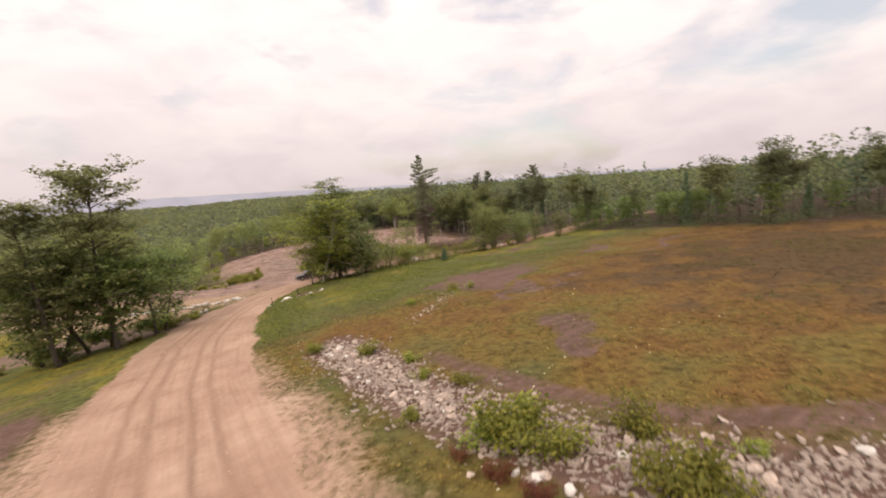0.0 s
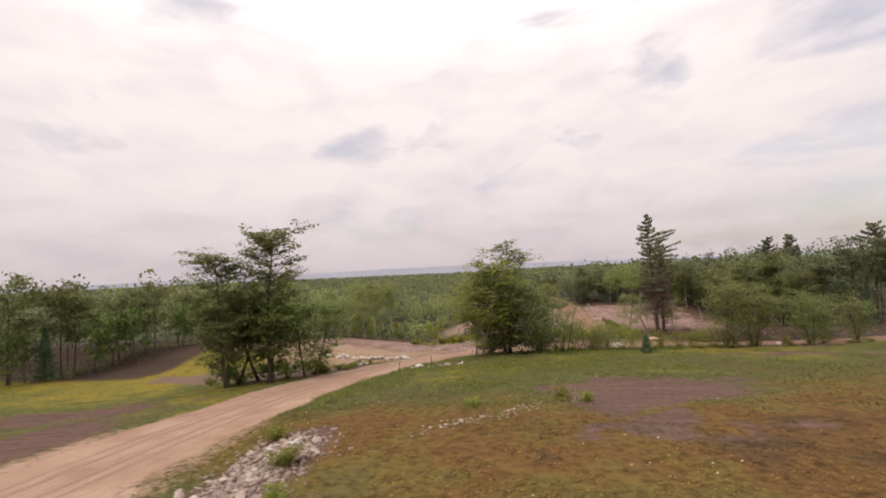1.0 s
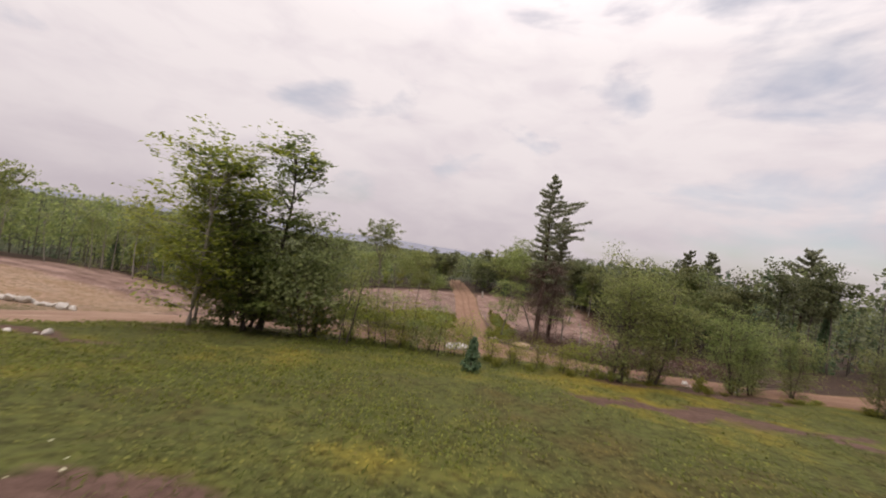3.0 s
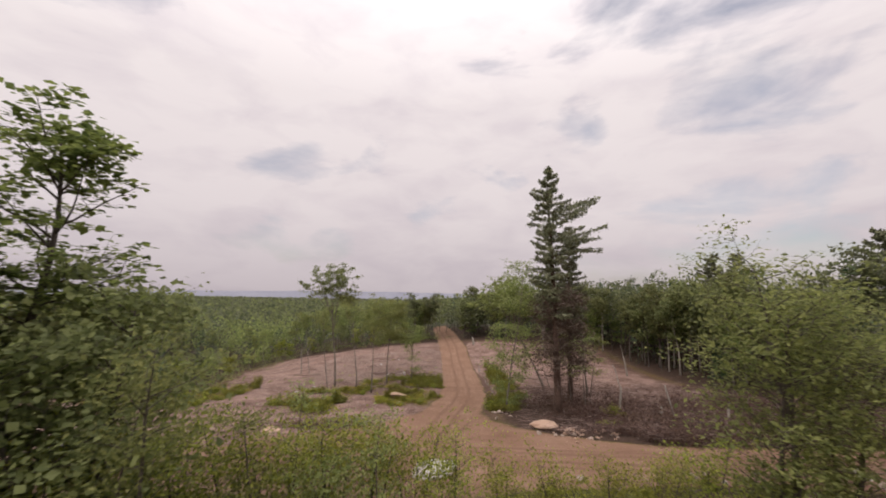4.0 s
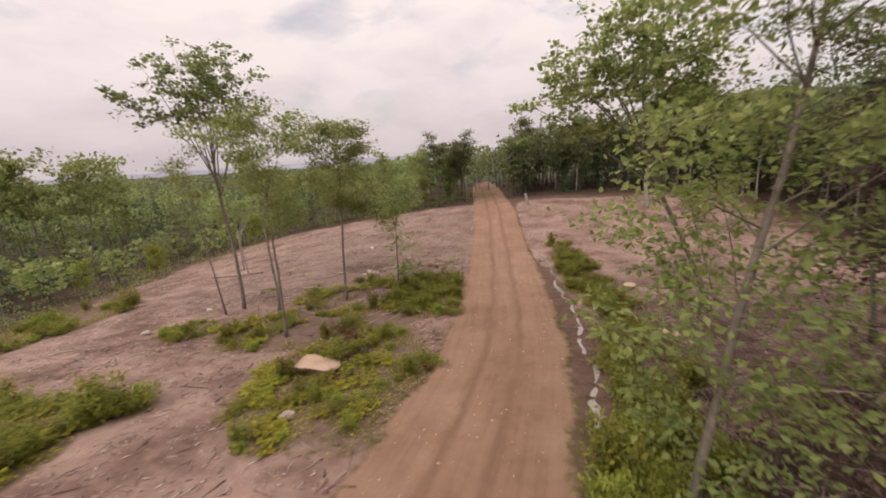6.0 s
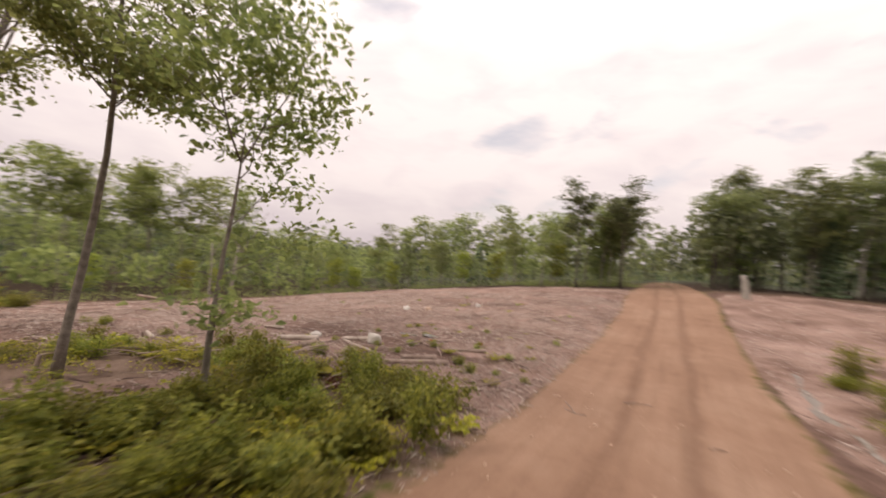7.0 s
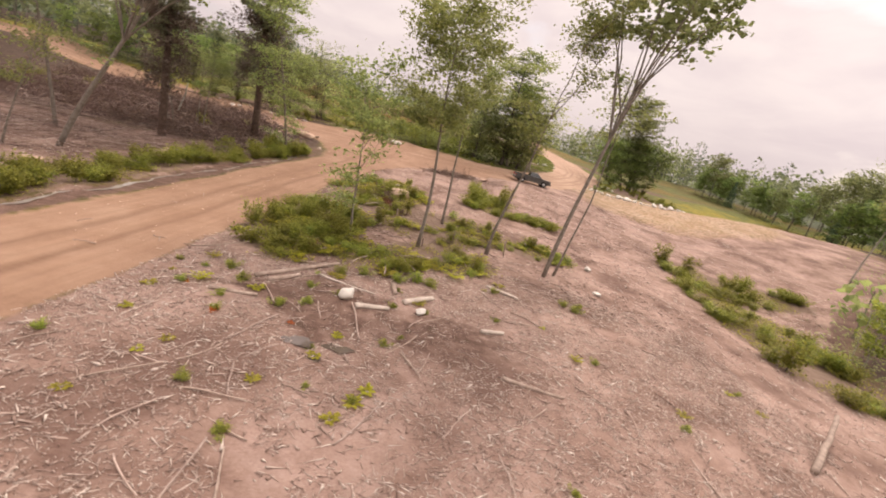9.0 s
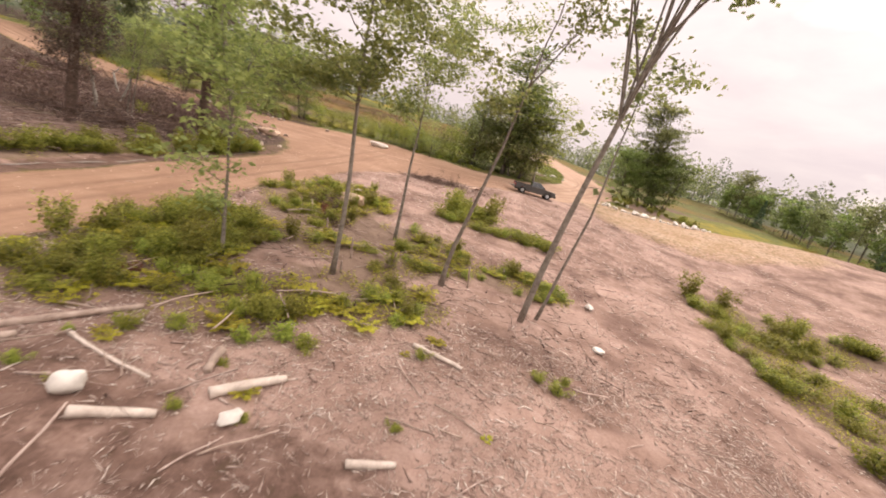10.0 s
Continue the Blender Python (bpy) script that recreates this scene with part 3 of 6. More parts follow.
def broadleaf(seed, tall, spread, bare, trunk_r, n_limbs=9, n_leaf=2200, leaf=0.22, forks=1, lean=(0, 0), shape="oval", twigs=5, puff=0.55, stems=1, flat=0.45, layer=0.55):
    """Limbs and leaves of a broadleaf tree at the origin. bare: share of the height below the crown."""
    rng = np.random.default_rng(seed)
    wood, tips = [], []
    for st in range(stems):
        out = rng.normal(size=2) * (0.16 if stems > 1 else 0.03)
        base = np.array([out[0] * 4 * (stems > 1), out[1] * 4 * (stems > 1), -0.25])
        h = tall * (1 if st == 0 else rng.uniform(0.7, 0.95))
        stem = bent(rng, base, (lean[0] + out[0], lean[1] + out[1], 1), h * (0.98 if forks == 1 else 0.72), 9, 0.045, 0.02)
        rr = trunk_r * (1 if st == 0 else 0.75)
        radii = np.linspace(rr, rr * 0.18, len(stem))
        radii[0] *= 1.35
        wood.append(tube(stem, radii, 7))
        mains = [stem]
        if forks > 1:
            for k in range(forks):
                a = rng.uniform(0, 6.28)
                f = bent(rng, stem[-2], (math.cos(a) * 0.5 + lean[0], math.sin(a) * 0.5 + lean[1], 1), h * 0.32, 6, 0.07, 0.03)
                wood.append(tube(f, np.linspace(rr * 0.32, rr * 0.08, len(f)), 5))
                mains.append(f)
        for k in range(n_limbs):
            s = mains[k % len(mains)]
            t = bare + (1 - bare) * ((k + rng.uniform(0, 1)) / n_limbs) ** 0.9 if s is stem else rng.uniform(0.25, 1)
            at = s[int(t * (len(s) - 1) * 0.999)] + (s[min(int(t * (len(s) - 1) * 0.999) + 1, len(s) - 1)] - s[int(t * (len(s) - 1) * 0.999)]) * rng.uniform(0, 1)
            a = k * 2.4 + rng.uniform(-0.5, 0.5)
            reach = spread * (0.55 + 0.6 * math.sin(math.pi * min(max((t - bare) / (1.02 - bare), 0.06), 1)) ** 0.7) * rng.uniform(0.75, 1.15)
            limb = bent(rng, at, (math.cos(a), math.sin(a), rng.uniform(0.25, 0.75)), reach, 5, 0.12, 0.05)
            wood.append(tube(limb, np.linspace(rr * 0.22, rr * 0.05, len(limb)), 5, False))
            for w in range(twigs):
                q = limb[rng.integers(2, len(limb))]
                tw = bent(rng, q, np.append(rng.normal(size=2), rng.uniform(-0.1, 0.6)), reach * 0.42, 3, 0.2)
                wood.append(tube(tw, np.linspace(rr * 0.06, rr * 0.02, len(tw)), 3, False))
                tips += [tw[-1], tw[-2], q]
    tips = np.array(tips)
    pick = tips[rng.integers(0, len(tips), n_leaf)]
    off = rng.normal(size=(n_leaf, 3)) * puff * np.array([1, 1, layer])
    lv = leaves(rng, pick + off, leaf, shape, flat)
    return joined(wood), lv


def pine(seed, tall, spread, bare, trunk_r, whorls=22, per=6, tuft=0.42, droop=-0.02, side=None, dense=1.0, lean=(0, 0), shape=1.25, lift=0.045, reach=(0.12, 0.85)):
    """A white pine: level whorls with upturned ends, set with needle tufts. side: heading (degrees) of the long boughs."""
    rng = np.random.default_rng(seed)
    stem = bent(rng, (0, 0, -0.3), (lean[0], lean[1], 1), tall + 0.3, 12, 0.012, 0.02)
    wood = [tube(stem, np.linspace(trunk_r, 0.03, len(stem)), 8)]
    cs, ds = [], []
    for k in range(whorls):
        t = bare + (1 - bare) * (k + 0.5) / whorls
        at = np.array([np.interp(t, np.linspace(0, 1, len(stem)), stem[:, c]) for c in range(3)])
        top = (1 - t) / (1 - bare)
        for b in range(per):
            a = b * 2 * math.pi / per + rng.uniform(0, 6.28)
            long = spread * (0.16 + 0.84 * min(1, top * shape) ** 0.75) * rng.uniform(0.5, 1.05)
            if side is not None:
                c = math.cos(a - radians(side))
                long *= 0.64 + (1.0 * max(0, c) ** 2 if reach[0] < top < reach[1] else 0)
            if rng.uniform() < 0.12:
                continue
            bough = bent(rng, at, (math.cos(a), math.sin(a), 0.05 + 0.35 * (1 - top)), long, 7, 0.05, lift + droop * top)
            wood.append(tube(bough, np.linspace(0.022 + 0.012 * long / 3, 0.008, len(bough)), 4, False))
            m = int((10 + 13 * long) * dense)
            f = rng.uniform(0.06, 1, m) ** 0.8
            base = np.stack([np.interp(f, np.linspace(0, 1, len(bough)), bough[:, c]) for c in range(3)], 1)
            sidew = np.array([-math.sin(a), math.cos(a), 0])
            base = base + sidew * (rng.normal(size=(m, 1)) * 0.13 * long * (1.15 - f[:, None])) + np.array([0, 0, 1]) * rng.normal(size=(m, 1)) * 0.10
            cs.append(base)
            ds.append(np.array([math.cos(a), math.sin(a), 0.55])[None] * 0.9 + sidew * rng.normal(size=(m, 1)) * 0.5)
    cs, ds = np.concatenate(cs), np.concatenate(ds)
    a = leaves(rng, cs, tuft, "needle", 0.15, 0.35, ds)
    b = leaves(rng, cs + rng.normal(size=cs.shape) * 0.1, tuft * 0.9, "needle", 0.15, 0.35, ds * 0.5)
    n = len(a[0])
    return joined(wood), (np.concatenate([a[0], b[0]]), np.concatenate([a[1], b[1] + n]))


def spruce(seed, tall, spread, n_leaf=1800, tuft=0.34, trunk_r=0.12, bare=0.04):
    rng = np.random.default_rng(seed)
    stem = bent(rng, (0, 0, -0.2), (0, 0, 1), tall + 0.2, 8, 0.01)
    wood = [tube(stem, np.linspace(trunk_r, 0.015, len(stem)), 6)]
    t = bare + (1 - bare) * rng.uniform(0, 1, n_leaf) ** 1.25
    a, r = rng.uniform(0, 2 * math.pi, n_leaf), np.sqrt(rng.uniform(0.08, 1, n_leaf))
    tier = 0.78 + 0.22 * np.cos(t * tall * 2 * math.pi / 0.75)
    reach = spread * (1 - t) ** 0.85 * tier + 0.05
    c = np.stack([np.cos(a) * r * reach, np.sin(a) * r * reach, t * tall - 0.22 * r * reach], 1)
    d = np.stack([np.cos(a), np.sin(a), -0.15 + 0 * a], 1)
    return joined(wood), leaves(rng, c, tuft, "needle", 0.1, 0.3, d * 1.2)


def bush(seed, wide, tall, n_leaf=700, leaf=0.16, stems=7, shape="oval", flat=0.5):
    rng = np.random.default_rng(seed)
    wood, tips = [], []
    for k in range(stems):
        a, r = rng.uniform(0, 6.28), rng.uniform(0.1, 0.9)
        s = bent(rng, (math.cos(a) * wide * 0.15, math.sin(a) * wide * 0.15, -0.08), (math.cos(a) * r * wide, math.sin(a) * r * wide, tall), math.hypot(r * wide, tall) * rng.uniform(0.7, 1.05), 5, 0.1)
        wood.append(tube(s, np.linspace(0.025, 0.006, len(s)), 4, False))
        tips += list(s[2:])
    tips = np.array(tips)
    pick = tips[rng.integers(0, len(tips), n_leaf)] + rng.normal(size=(n_leaf, 3)) * np.array([0.2 * wide, 0.2 * wide, 0.13 * tall])
    pick[:, 2] = np.abs(pick[:, 2]) + 0.03
    return joined(wood[:1]), leaves(rng, pick, leaf, shape, flat)


def plant(name, made, bark, leaf, label, category, group=""):
    """An Empty with trunk and crown under it, at the origin, to be copied or moved."""
    (wv, wf), (lv, lf) = made
    top = new(name)
    part("trunk" if category == "tree" else "stem", mesh_of("wood", wv, wf, bark, True), top)
    part("crown" if category == "tree" else "leaves", mesh_of("leaves", lv, lf, leaf), top)
    return tagged(top, label, category, group)


def put(top, x, y, turn=0.0, size=1.0, sink=0.05, tilt=0.0, tall=1.0):
    top.matrix_basis = Matrix.Translation((x, y, gz(x, y) - sink)) @ Euler((tilt, 0, turn)).to_matrix().to_4x4() @ Matrix.Diagonal((size, size, size * tall, 1))
    return top


def again(top, x, y, turn=0.0, size=1.0, sink=0.05, tall=1.0, tilt=0.0):
    o = copy_thing(top, Matrix.Identity(4))
    return put(o, x, y, turn, size, sink, tilt, tall)


R = random.Random(7)

# tall white pines by the junction and beyond
tall_pine = put(plant("pine_tree", pine(1, 26.8, 4.6, 0.38, 0.44, 21, 7, 0.30, -0.02, side=-5, dense=2.3, shape=2.6, lift=0.012, reach=(0.26, 0.62)), PINE_BARK, NEEDLE, "tall white pine with long level boughs on one side", "tree", "white pines"), 12.8, 33.4)
twig_rng = np.random.default_rng(19)
DEAD_NEEDLE = foliage("dead_needles", (0.075, 0.052, 0.042), (0.165, 0.120, 0.095), 0.15)
dead_at = []
for k in range(64):
    a, h = twig_rng.uniform(0, 6.28), twig_rng.uniform(3.0, 12.5)
    b = bent(twig_rng, (0, 0, h), (math.cos(a), math.sin(a), 0.15), twig_rng.uniform(1.4, 4.3), 6, 0.12, -0.03)
    bough = [tube(b, np.linspace(0.035, 0.008, len(b)), 4, False)]
    for q in range(6):
        t = bent(twig_rng, b[twig_rng.integers(2, 6)], twig_rng.normal(size=3), 0.9, 3, 0.25)
        bough.append(tube(t, np.linspace(0.014, 0.005, len(t)), 3, False))
        if h > 5:
            dead_at += [t[-1], t[-2], t[1]]
    part("dead_bough", mesh_of("dead_bough", *joined(bough), PINE_BARK, True), tall_pine, "bare brown dead lower bough")
dead_at = np.array(dead_at)
dead_at = dead_at[twig_rng.integers(0, len(dead_at), 7600)] + twig_rng.normal(size=(7600, 3)) * 0.30
part("dead_needles", mesh_of("dead_needles", *leaves(twig_rng, dead_at, 0.26, "needle", 0.2), DEAD_NEEDLE), tall_pine, "withered brown needles and fine twigs")
again(tall_pine, 17.2, 42.0, 2.3, 0.84)
put(plant("pine_tree", pine(3, 22, 6.8, 0.38, 0.36, 13, 6, 0.75, 0.0, dense=0.9), PINE_BARK, NEEDLE, "white pine with flat layered crown at the wood's edge", "tree", "white pines"), 64.5, 46.3)
slim_pine = put(plant("pine_tree", pine(4, 22, 4.6, 0.42, 0.30, 14, 6, 0.70, -0.02, dense=0.9), PINE_BARK, NEEDLE, "slim white pine standing above the woods", "tree", "white pines"), 58.3, 72.7)
again(slim_pine, 66.4, 75.5, 2.0, 1.03)

# broadleaf clump between field and junction
put(plant("maple_tree", broadleaf(11, 17.2, 3.9, 0.06, 0.28, 40, 10500, 0.38, 1, (0.0, 0), "lobed", 7, 0.40, 2, flat=0.75, layer=0.22), BARK, MAPLE_LEAF, "bushy dark green maple with drooping leafy boughs", "tree", "maples at the field edge"), -19.0, 6.8)
low_maple = put(plant("maple_tree", broadleaf(12, 9.0, 3.4, 0.04, 0.2, 28, 7000, 0.28, 1, (0, 0), "lobed", 6, 0.55, 2), BARK, WOOD_LEAF, "lower spreading maple in the roadside clump", "tree", "maples at the field edge"), -14.0, 7.0)
put(plant("birch_tree", broadleaf(13, 15.2, 5.2, 0.12, 0.2, 36, 9800, 0.31, 1, (-0.04, 0), "lobed", 7, 0.42, 2, flat=0.75, layer=0.25), PALE_BARK, LIGHT_LEAF, "yellow-green young birch beside the maples", "tree"), -24.6, 6.4)
again(low_maple, -21.2, 8.0, 2.2, 1.05)
put(plant("young_tree", broadleaf(14, 8.2, 1.7, 0.25, 0.09, 12, 1900, 0.18, 1, (0.1, 0), "oval", 4, 0.4, 2), BARK, SAP_LEAF, "thin leaning young tree at the field edge", "tree", "young trees"), -10.8, 5.6)
sap_small = put(plant("young_tree", broadleaf(15, 5.2, 1.3, 0.12, 0.06, 12, 1600, 0.15, 1, (0, 0), "oval", 4, 0.35, 2), BARK, SAP_LEAF, "small leafy sapling at the field edge", "tree", "young trees"), -6.2, 7.6)
again(sap_small, -2.6, 6.6, 1.0, 0.8)
again(sap_small, -4.4, 9.8, 2.0, 0.9)
again(sap_small, -7.6, 10.2, 4.0, 1.0)
low_tree = put(plant("young_tree", broadleaf(19, 4.6, 1.6, 0.05, 0.07, 18, 2400, 0.17, 1, (0, 0), "oval", 4, 0.4, 3), BARK, LIGHT_LEAF, "low bushy yellow-green tree at the field edge", "tree", "young trees"), -13.4, 6.6)
for x, y, t, z in ((-10.6, 8.4, 1, 1.1), (-8.4, 8.2, 2, 0.95), (-6.4, 7.6, 3.4, 0.8), (-5.2, 8.6, 3, 1.0), (-3.4, 9.6, 4, 0.8), (-1.4, 8.4, 5, 0.75), (0.4, 8.0, 6, 0.7), (2.6, 8.2, 0.5, 0.6), (4.6, 7.8, 1.5, 0.6), (6.6, 7.8, 2.5, 0.6), (8.6, 7.6, 3.5, 0.6), (10.6, 7.6, 4.5, 0.7)):
    again(low_tree, x, y, t, z)
put(plant("small_fir", spruce(17, 2.6, 0.95, 1500, 0.30), PINE_BARK, SPRUCE, "small dark fir at the foot of the field", "tree"), -0.1, 1.0)
edge_tree = put(plant("alder_tree", broadleaf(18, 11.4, 3.4, 0.06, 0.15, 28, 9000, 0.24, 1, (0, 0), "oval", 8, 0.42, 3, flat=0.65, layer=0.35), BARK, SAP_LEAF, "bushy grey-green tree at the lower field edge", "tree", "trees at the lower field edge"), 13.2, 7.2, 2.0, 0.98)
for x, y, t, s in ((17.6, 9.2, 1.1, 0.8), (26.5, 9.5, 3.8, 0.72), (29.6, 11.5, 5.0, 0.55), (36, 6, 0.4, 0.55), (35, 13, 3.0, 0.62)):
    again(edge_tree, x, y, t, s)

# island of trees west of the road
big = put(plant("ash_tree", broadleaf(21, 19.0, 4.5, 0.18, 0.28, 34, 11500, 0.30, 1, (0.03, 0), "lobed", 7, 0.42, flat=0.65, layer=0.35), BARK, WOOD_LEAF, "tall ash with airy top beside the dirt road", "tree", "trees beside the road"), -48.9, -12.3)
again(big, -53.2, -14.4, 2.4, 0.84)
under = put(plant("maple_tree", broadleaf(22, 11.5, 3.8, 0.05, 0.2, 28, 8000, 0.31, 1, (0, 0), "lobed", 7, 0.45, 2, flat=0.65, layer=0.35), BARK, MAPLE_LEAF, "dense dark maple under the taller ashes", "tree", "trees beside the road"), -50.8, -9.4)
again(under, -46.2, -8.2, 1.2, 0.88)
again(under, -54.5, -12.5, 3.0, 0.95)

# tall thin trees left standing beside the track
def standing(seed, tall, spread, bare, r, nl, nleaf, leaf, forks, lean, label, x, y, twigs=5, bark=GREY_BARK, tone=SAP_LEAF, puff=0.36):
    return put(plant("standing_tree", broadleaf(seed, tall, spread, bare, r, nl, int(nleaf * 4.4), leaf * 0.74, forks, lean, "oval", twigs + 3, puff, flat=0.45, layer=0.35), bark, tone, label, "tree", "tall thin trees beside the track"), x, y)


standing(31, 13.2, 3.0, 0.42, 0.11, 16, 2900, 0.24, 1, (-0.06, 0.15), "slender maple with a full leafy crown", -7.4, 56.8)
standing(32, 14.6, 2.3, 0.72, 0.12, 9, 800, 0.24, 2, (-0.03, 0.08), "slender curved maple with a sparse forked top", -11.9, 54.7)
standing(39, 12.5, 1.6, 0.72, 0.08, 6, 260, 0.24, 1, (-0.16, 0.06), "thin pale stem beside the forked maple", -16.4, 55.2)


def umbrella(seed, crook, fork_z, dome, radius, low, high, r, n_forks, n_leaf, leaf):
    """A bare leaning stem that forks high up into a fan of limbs under a dome of leaves."""
    rng = np.random.default_rng(seed)
    stem = np.array([(crook[0] * t + 0.12 * math.sin(5 * t), crook[1] * t + 0.1 * math.sin(4 * t + 1), -0.25 + (fork_z + 0.25) * t) for t in np.linspace(0, 1, 10)])
    wood, tips = [tube(stem, np.linspace(r * 1.2, r * 0.62, len(stem)), 8)], []
    for k in range(n_forks):
        a, out = k * 2.4 + rng.uniform(-0.3, 0.3), radius * math.sqrt((k + 0.5) / n_forks)
        end = np.array([dome[0] + out * math.cos(a), dome[1] + out * math.sin(a), low + (high - low) * math.sqrt(max(0.04, 1 - (out / radius) ** 2 * 0.9)) - 0.3])
        start = stem[-1 - k % 3] if k else stem[-1]
        t = np.linspace(0, 1, 8)[:, None]
        bow = start + (end - start) * t + np.array([0, 0, 1.0]) * np.sin(t * math.pi) * 0.25 + rng.normal(size=(8, 3)) * 0.10 * t
        wood.append(tube(bow, np.linspace(r * 0.42, r * 0.09, 8), 6, False))
        for w in range(13):
            q = bow[rng.integers(4, 8)]
            d = np.array([rng.normal(), rng.normal(), rng.uniform(-0.15, 0.7)])
            tw = bent(rng, q, d, rng.uniform(0.8, 1.7), 4, 0.2)
            wood.append(tube(tw, np.linspace(r * 0.08, r * 0.025, len(tw)), 3, False))
            tips += [tw[-1], tw[-2], tw[-3]]
    for k in range(5):
        q = stem[-1 - k]
        tw = bent(rng, q, np.array([math.cos(k * 2.1), math.sin(k * 2.1), 0.5]), 1.5, 4, 0.15)
        wood.append(tube(tw, np.linspace(r * 0.1, r * 0.03, len(tw)), 3, False))
        tips += [tw[-1], tw[-2]]
    tips = np.array(tips)
    at = tips[rng.integers(0, len(tips), n_leaf)] + rng.normal(size=(n_leaf, 3)) * np.array([0.24, 0.24, 0.14])
    return joined(wood), leaves(rng, at, leaf, "lobed", 0.5)


put(plant("standing_tree", umbrella(33, (-1.1, 1.4), 11.2, (-1.7, 2.0), 4.6, 14.2, 19.6, 0.125, 13, 4600, 0.27), GREY_BARK, WOOD_LEAF, "slender forked maple with an umbrella crown", "tree", "tall thin trees beside the track"), -15.5, 56.0)
standing(34, 13.6, 2.8, 0.55, 0.11, 11, 1500, 0.24, 2, (-0.10, 0.05), "slender dark-stemmed maple with a high crown", -8.9, 49.8)
standing(35, 8.6, 2.5, 0.30, 0.085, 15, 800, 0.27, 2, (0.04, 0.0), "thin young maple with sparse layered boughs near the track", -3.6, 58.0)
put(plant("leaning_tree", umbrella(37, (-4.6, -0.5), 9.6, (-6.0, -0.8), 5.2, 10.2, 17.2, 0.15, 19, 8600, 0.25), GREY_BARK, SAP_LEAF, "maple leaning over the brambles with an open leafy crown", "tree", "tall thin trees beside the track"), 17.0, 52.4)
standing(38, 15.8, 3.3, 0.08, 0.13, 30, 1900, 0.29, 1, (0.04, 0.02), "leafy young ash beside the track and the tall pine", 8.0, 36.8, tone=SAP_LEAF)
standing(48, 16.5, 2.6, 0.45, 0.14, 16, 900, 0.28, 2, (0.0, 0.0), "tall thin maple with an open crown among the slash", 21.5, 47.5, tone=WOOD_LEAF)
for k, (x, y, l) in enumerate(((18.4, 54.6, -0.2), (20.4, 55.6, -0.16), (17.1, 36.9, -0.06), (16.0, 38.0, -0.1), (18.2, 38.6, 0.05))):
    standing(40 + k, 8.4, 1.3, 0.45, 0.07, 6, 260, 0.22, 1, (l, 0.02), "thin leaning stem with few leaves", x, y, 3)


# ---------- woods ----------
def quick(name, groups, mats):
    """One mesh out of groups (verts, equal-sized faces, material slot)."""
    me = bpy.data.meshes.new(name)
    vs, loops, sizes, slot, n = [], [], [], [], 0
    for v, f, m in groups:
        f = np.asarray(f)
        vs.append(np.asarray(v, float))
        loops.append((f + n).reshape(-1))
        sizes.append(np.full(len(f), f.shape[1]))
        slot.append(np.full(len(f), m))
        n += len(v)
    vs, loops, sizes, slot = (np.concatenate(a) for a in (vs, loops, sizes, slot))
    me.vertices.add(len(vs))
    me.vertices.foreach_set("co", vs.astype(np.float32).reshape(-1))
    me.loops.add(len(loops))
    me.loops.foreach_set("vertex_index", loops.astype(np.int32))
    me.polygons.add(len(sizes))
    me.polygons.foreach_set("loop_start", (np.cumsum(sizes) - sizes).astype(np.int32))
    me.polygons.foreach_set("loop_total", sizes.astype(np.int32))
    for m in mats:
        me.materials.append(m)
    me.polygons.foreach_set("material_index", slot.astype(np.int32))
    me.update(calc_edges=True)
    me.validate()
    return me


def woods(x, y):
    """Where woodland stands."""
    x, y = np.asarray(x, float), np.asarray(y, float)
    rag = (rolling(x, y, 7.0, 21, 3) - 0.5) * 8
    edge = np.interp(y, [20, 36, 44, 50, 55, 65, 80, 95, 104], [-78, -75, -58, -44, -38, -39, -43, -39, -30])
    east = np.interp(y, [18, 38, 50, 70, 90, 101], [58, 50, 46, 45, 40, 33])
    a, b, ra, rb = rut_lat(x, y)
    w = (x < edge + rag) & (y > 24) & (y < 104)
    w |= (y > 104 + rag * 0.5) & ((np.abs(b) > 4.5 + rag * 0.2) | (y > 128))
    w |= (x > east + rag * 0.6) & (y > 20) & (y < 104)
    w |= (x > 39 + 0.06 * (y + 40) + rag) & (y < 9)
    w |= (x < np.interp(y, [-42, -10, 10, 25], [-98, -94, -90, -80]) + rag) & (y > -60) & (y < 25)
    w |= (y < -118 + rag) | ((x < -66 + rag) & (y < -70))
    return w


rngw = np.random.default_rng(5)
thin = []
for k, (tall, spread, bare, n, tone, bark) in enumerate(((12.5, 2.2, 0.42, 900, SAP_LEAF, PALE_BARK), (11.0, 2.5, 0.30, 1300, WOOD_LEAF, BARK), (13.5, 2.4, 0.52, 850, SAP_LEAF, PALE_BARK), (9.5, 2.2, 0.20, 1300, MAPLE_LEAF, BARK), (7.5, 1.8, 0.18, 900, LIGHT_LEAF, PALE_BARK))):
    thin.append(plant("woodland_tree", broadleaf(60 + k, tall, spread, bare, 0.11, 13, n, 0.32, 1, (0.02, 0), "clump", 2, 0.5), bark, tone, ("thin pale-stemmed tree at the edge of the clearing", "leafy grey-barked tree at the edge of the clearing", "tall thin tree with a high light crown", "bushy dark green young maple at the wood's edge", "yellow-green young tree at the wood's edge")[k], "tree", "trees at the wood's edge"))
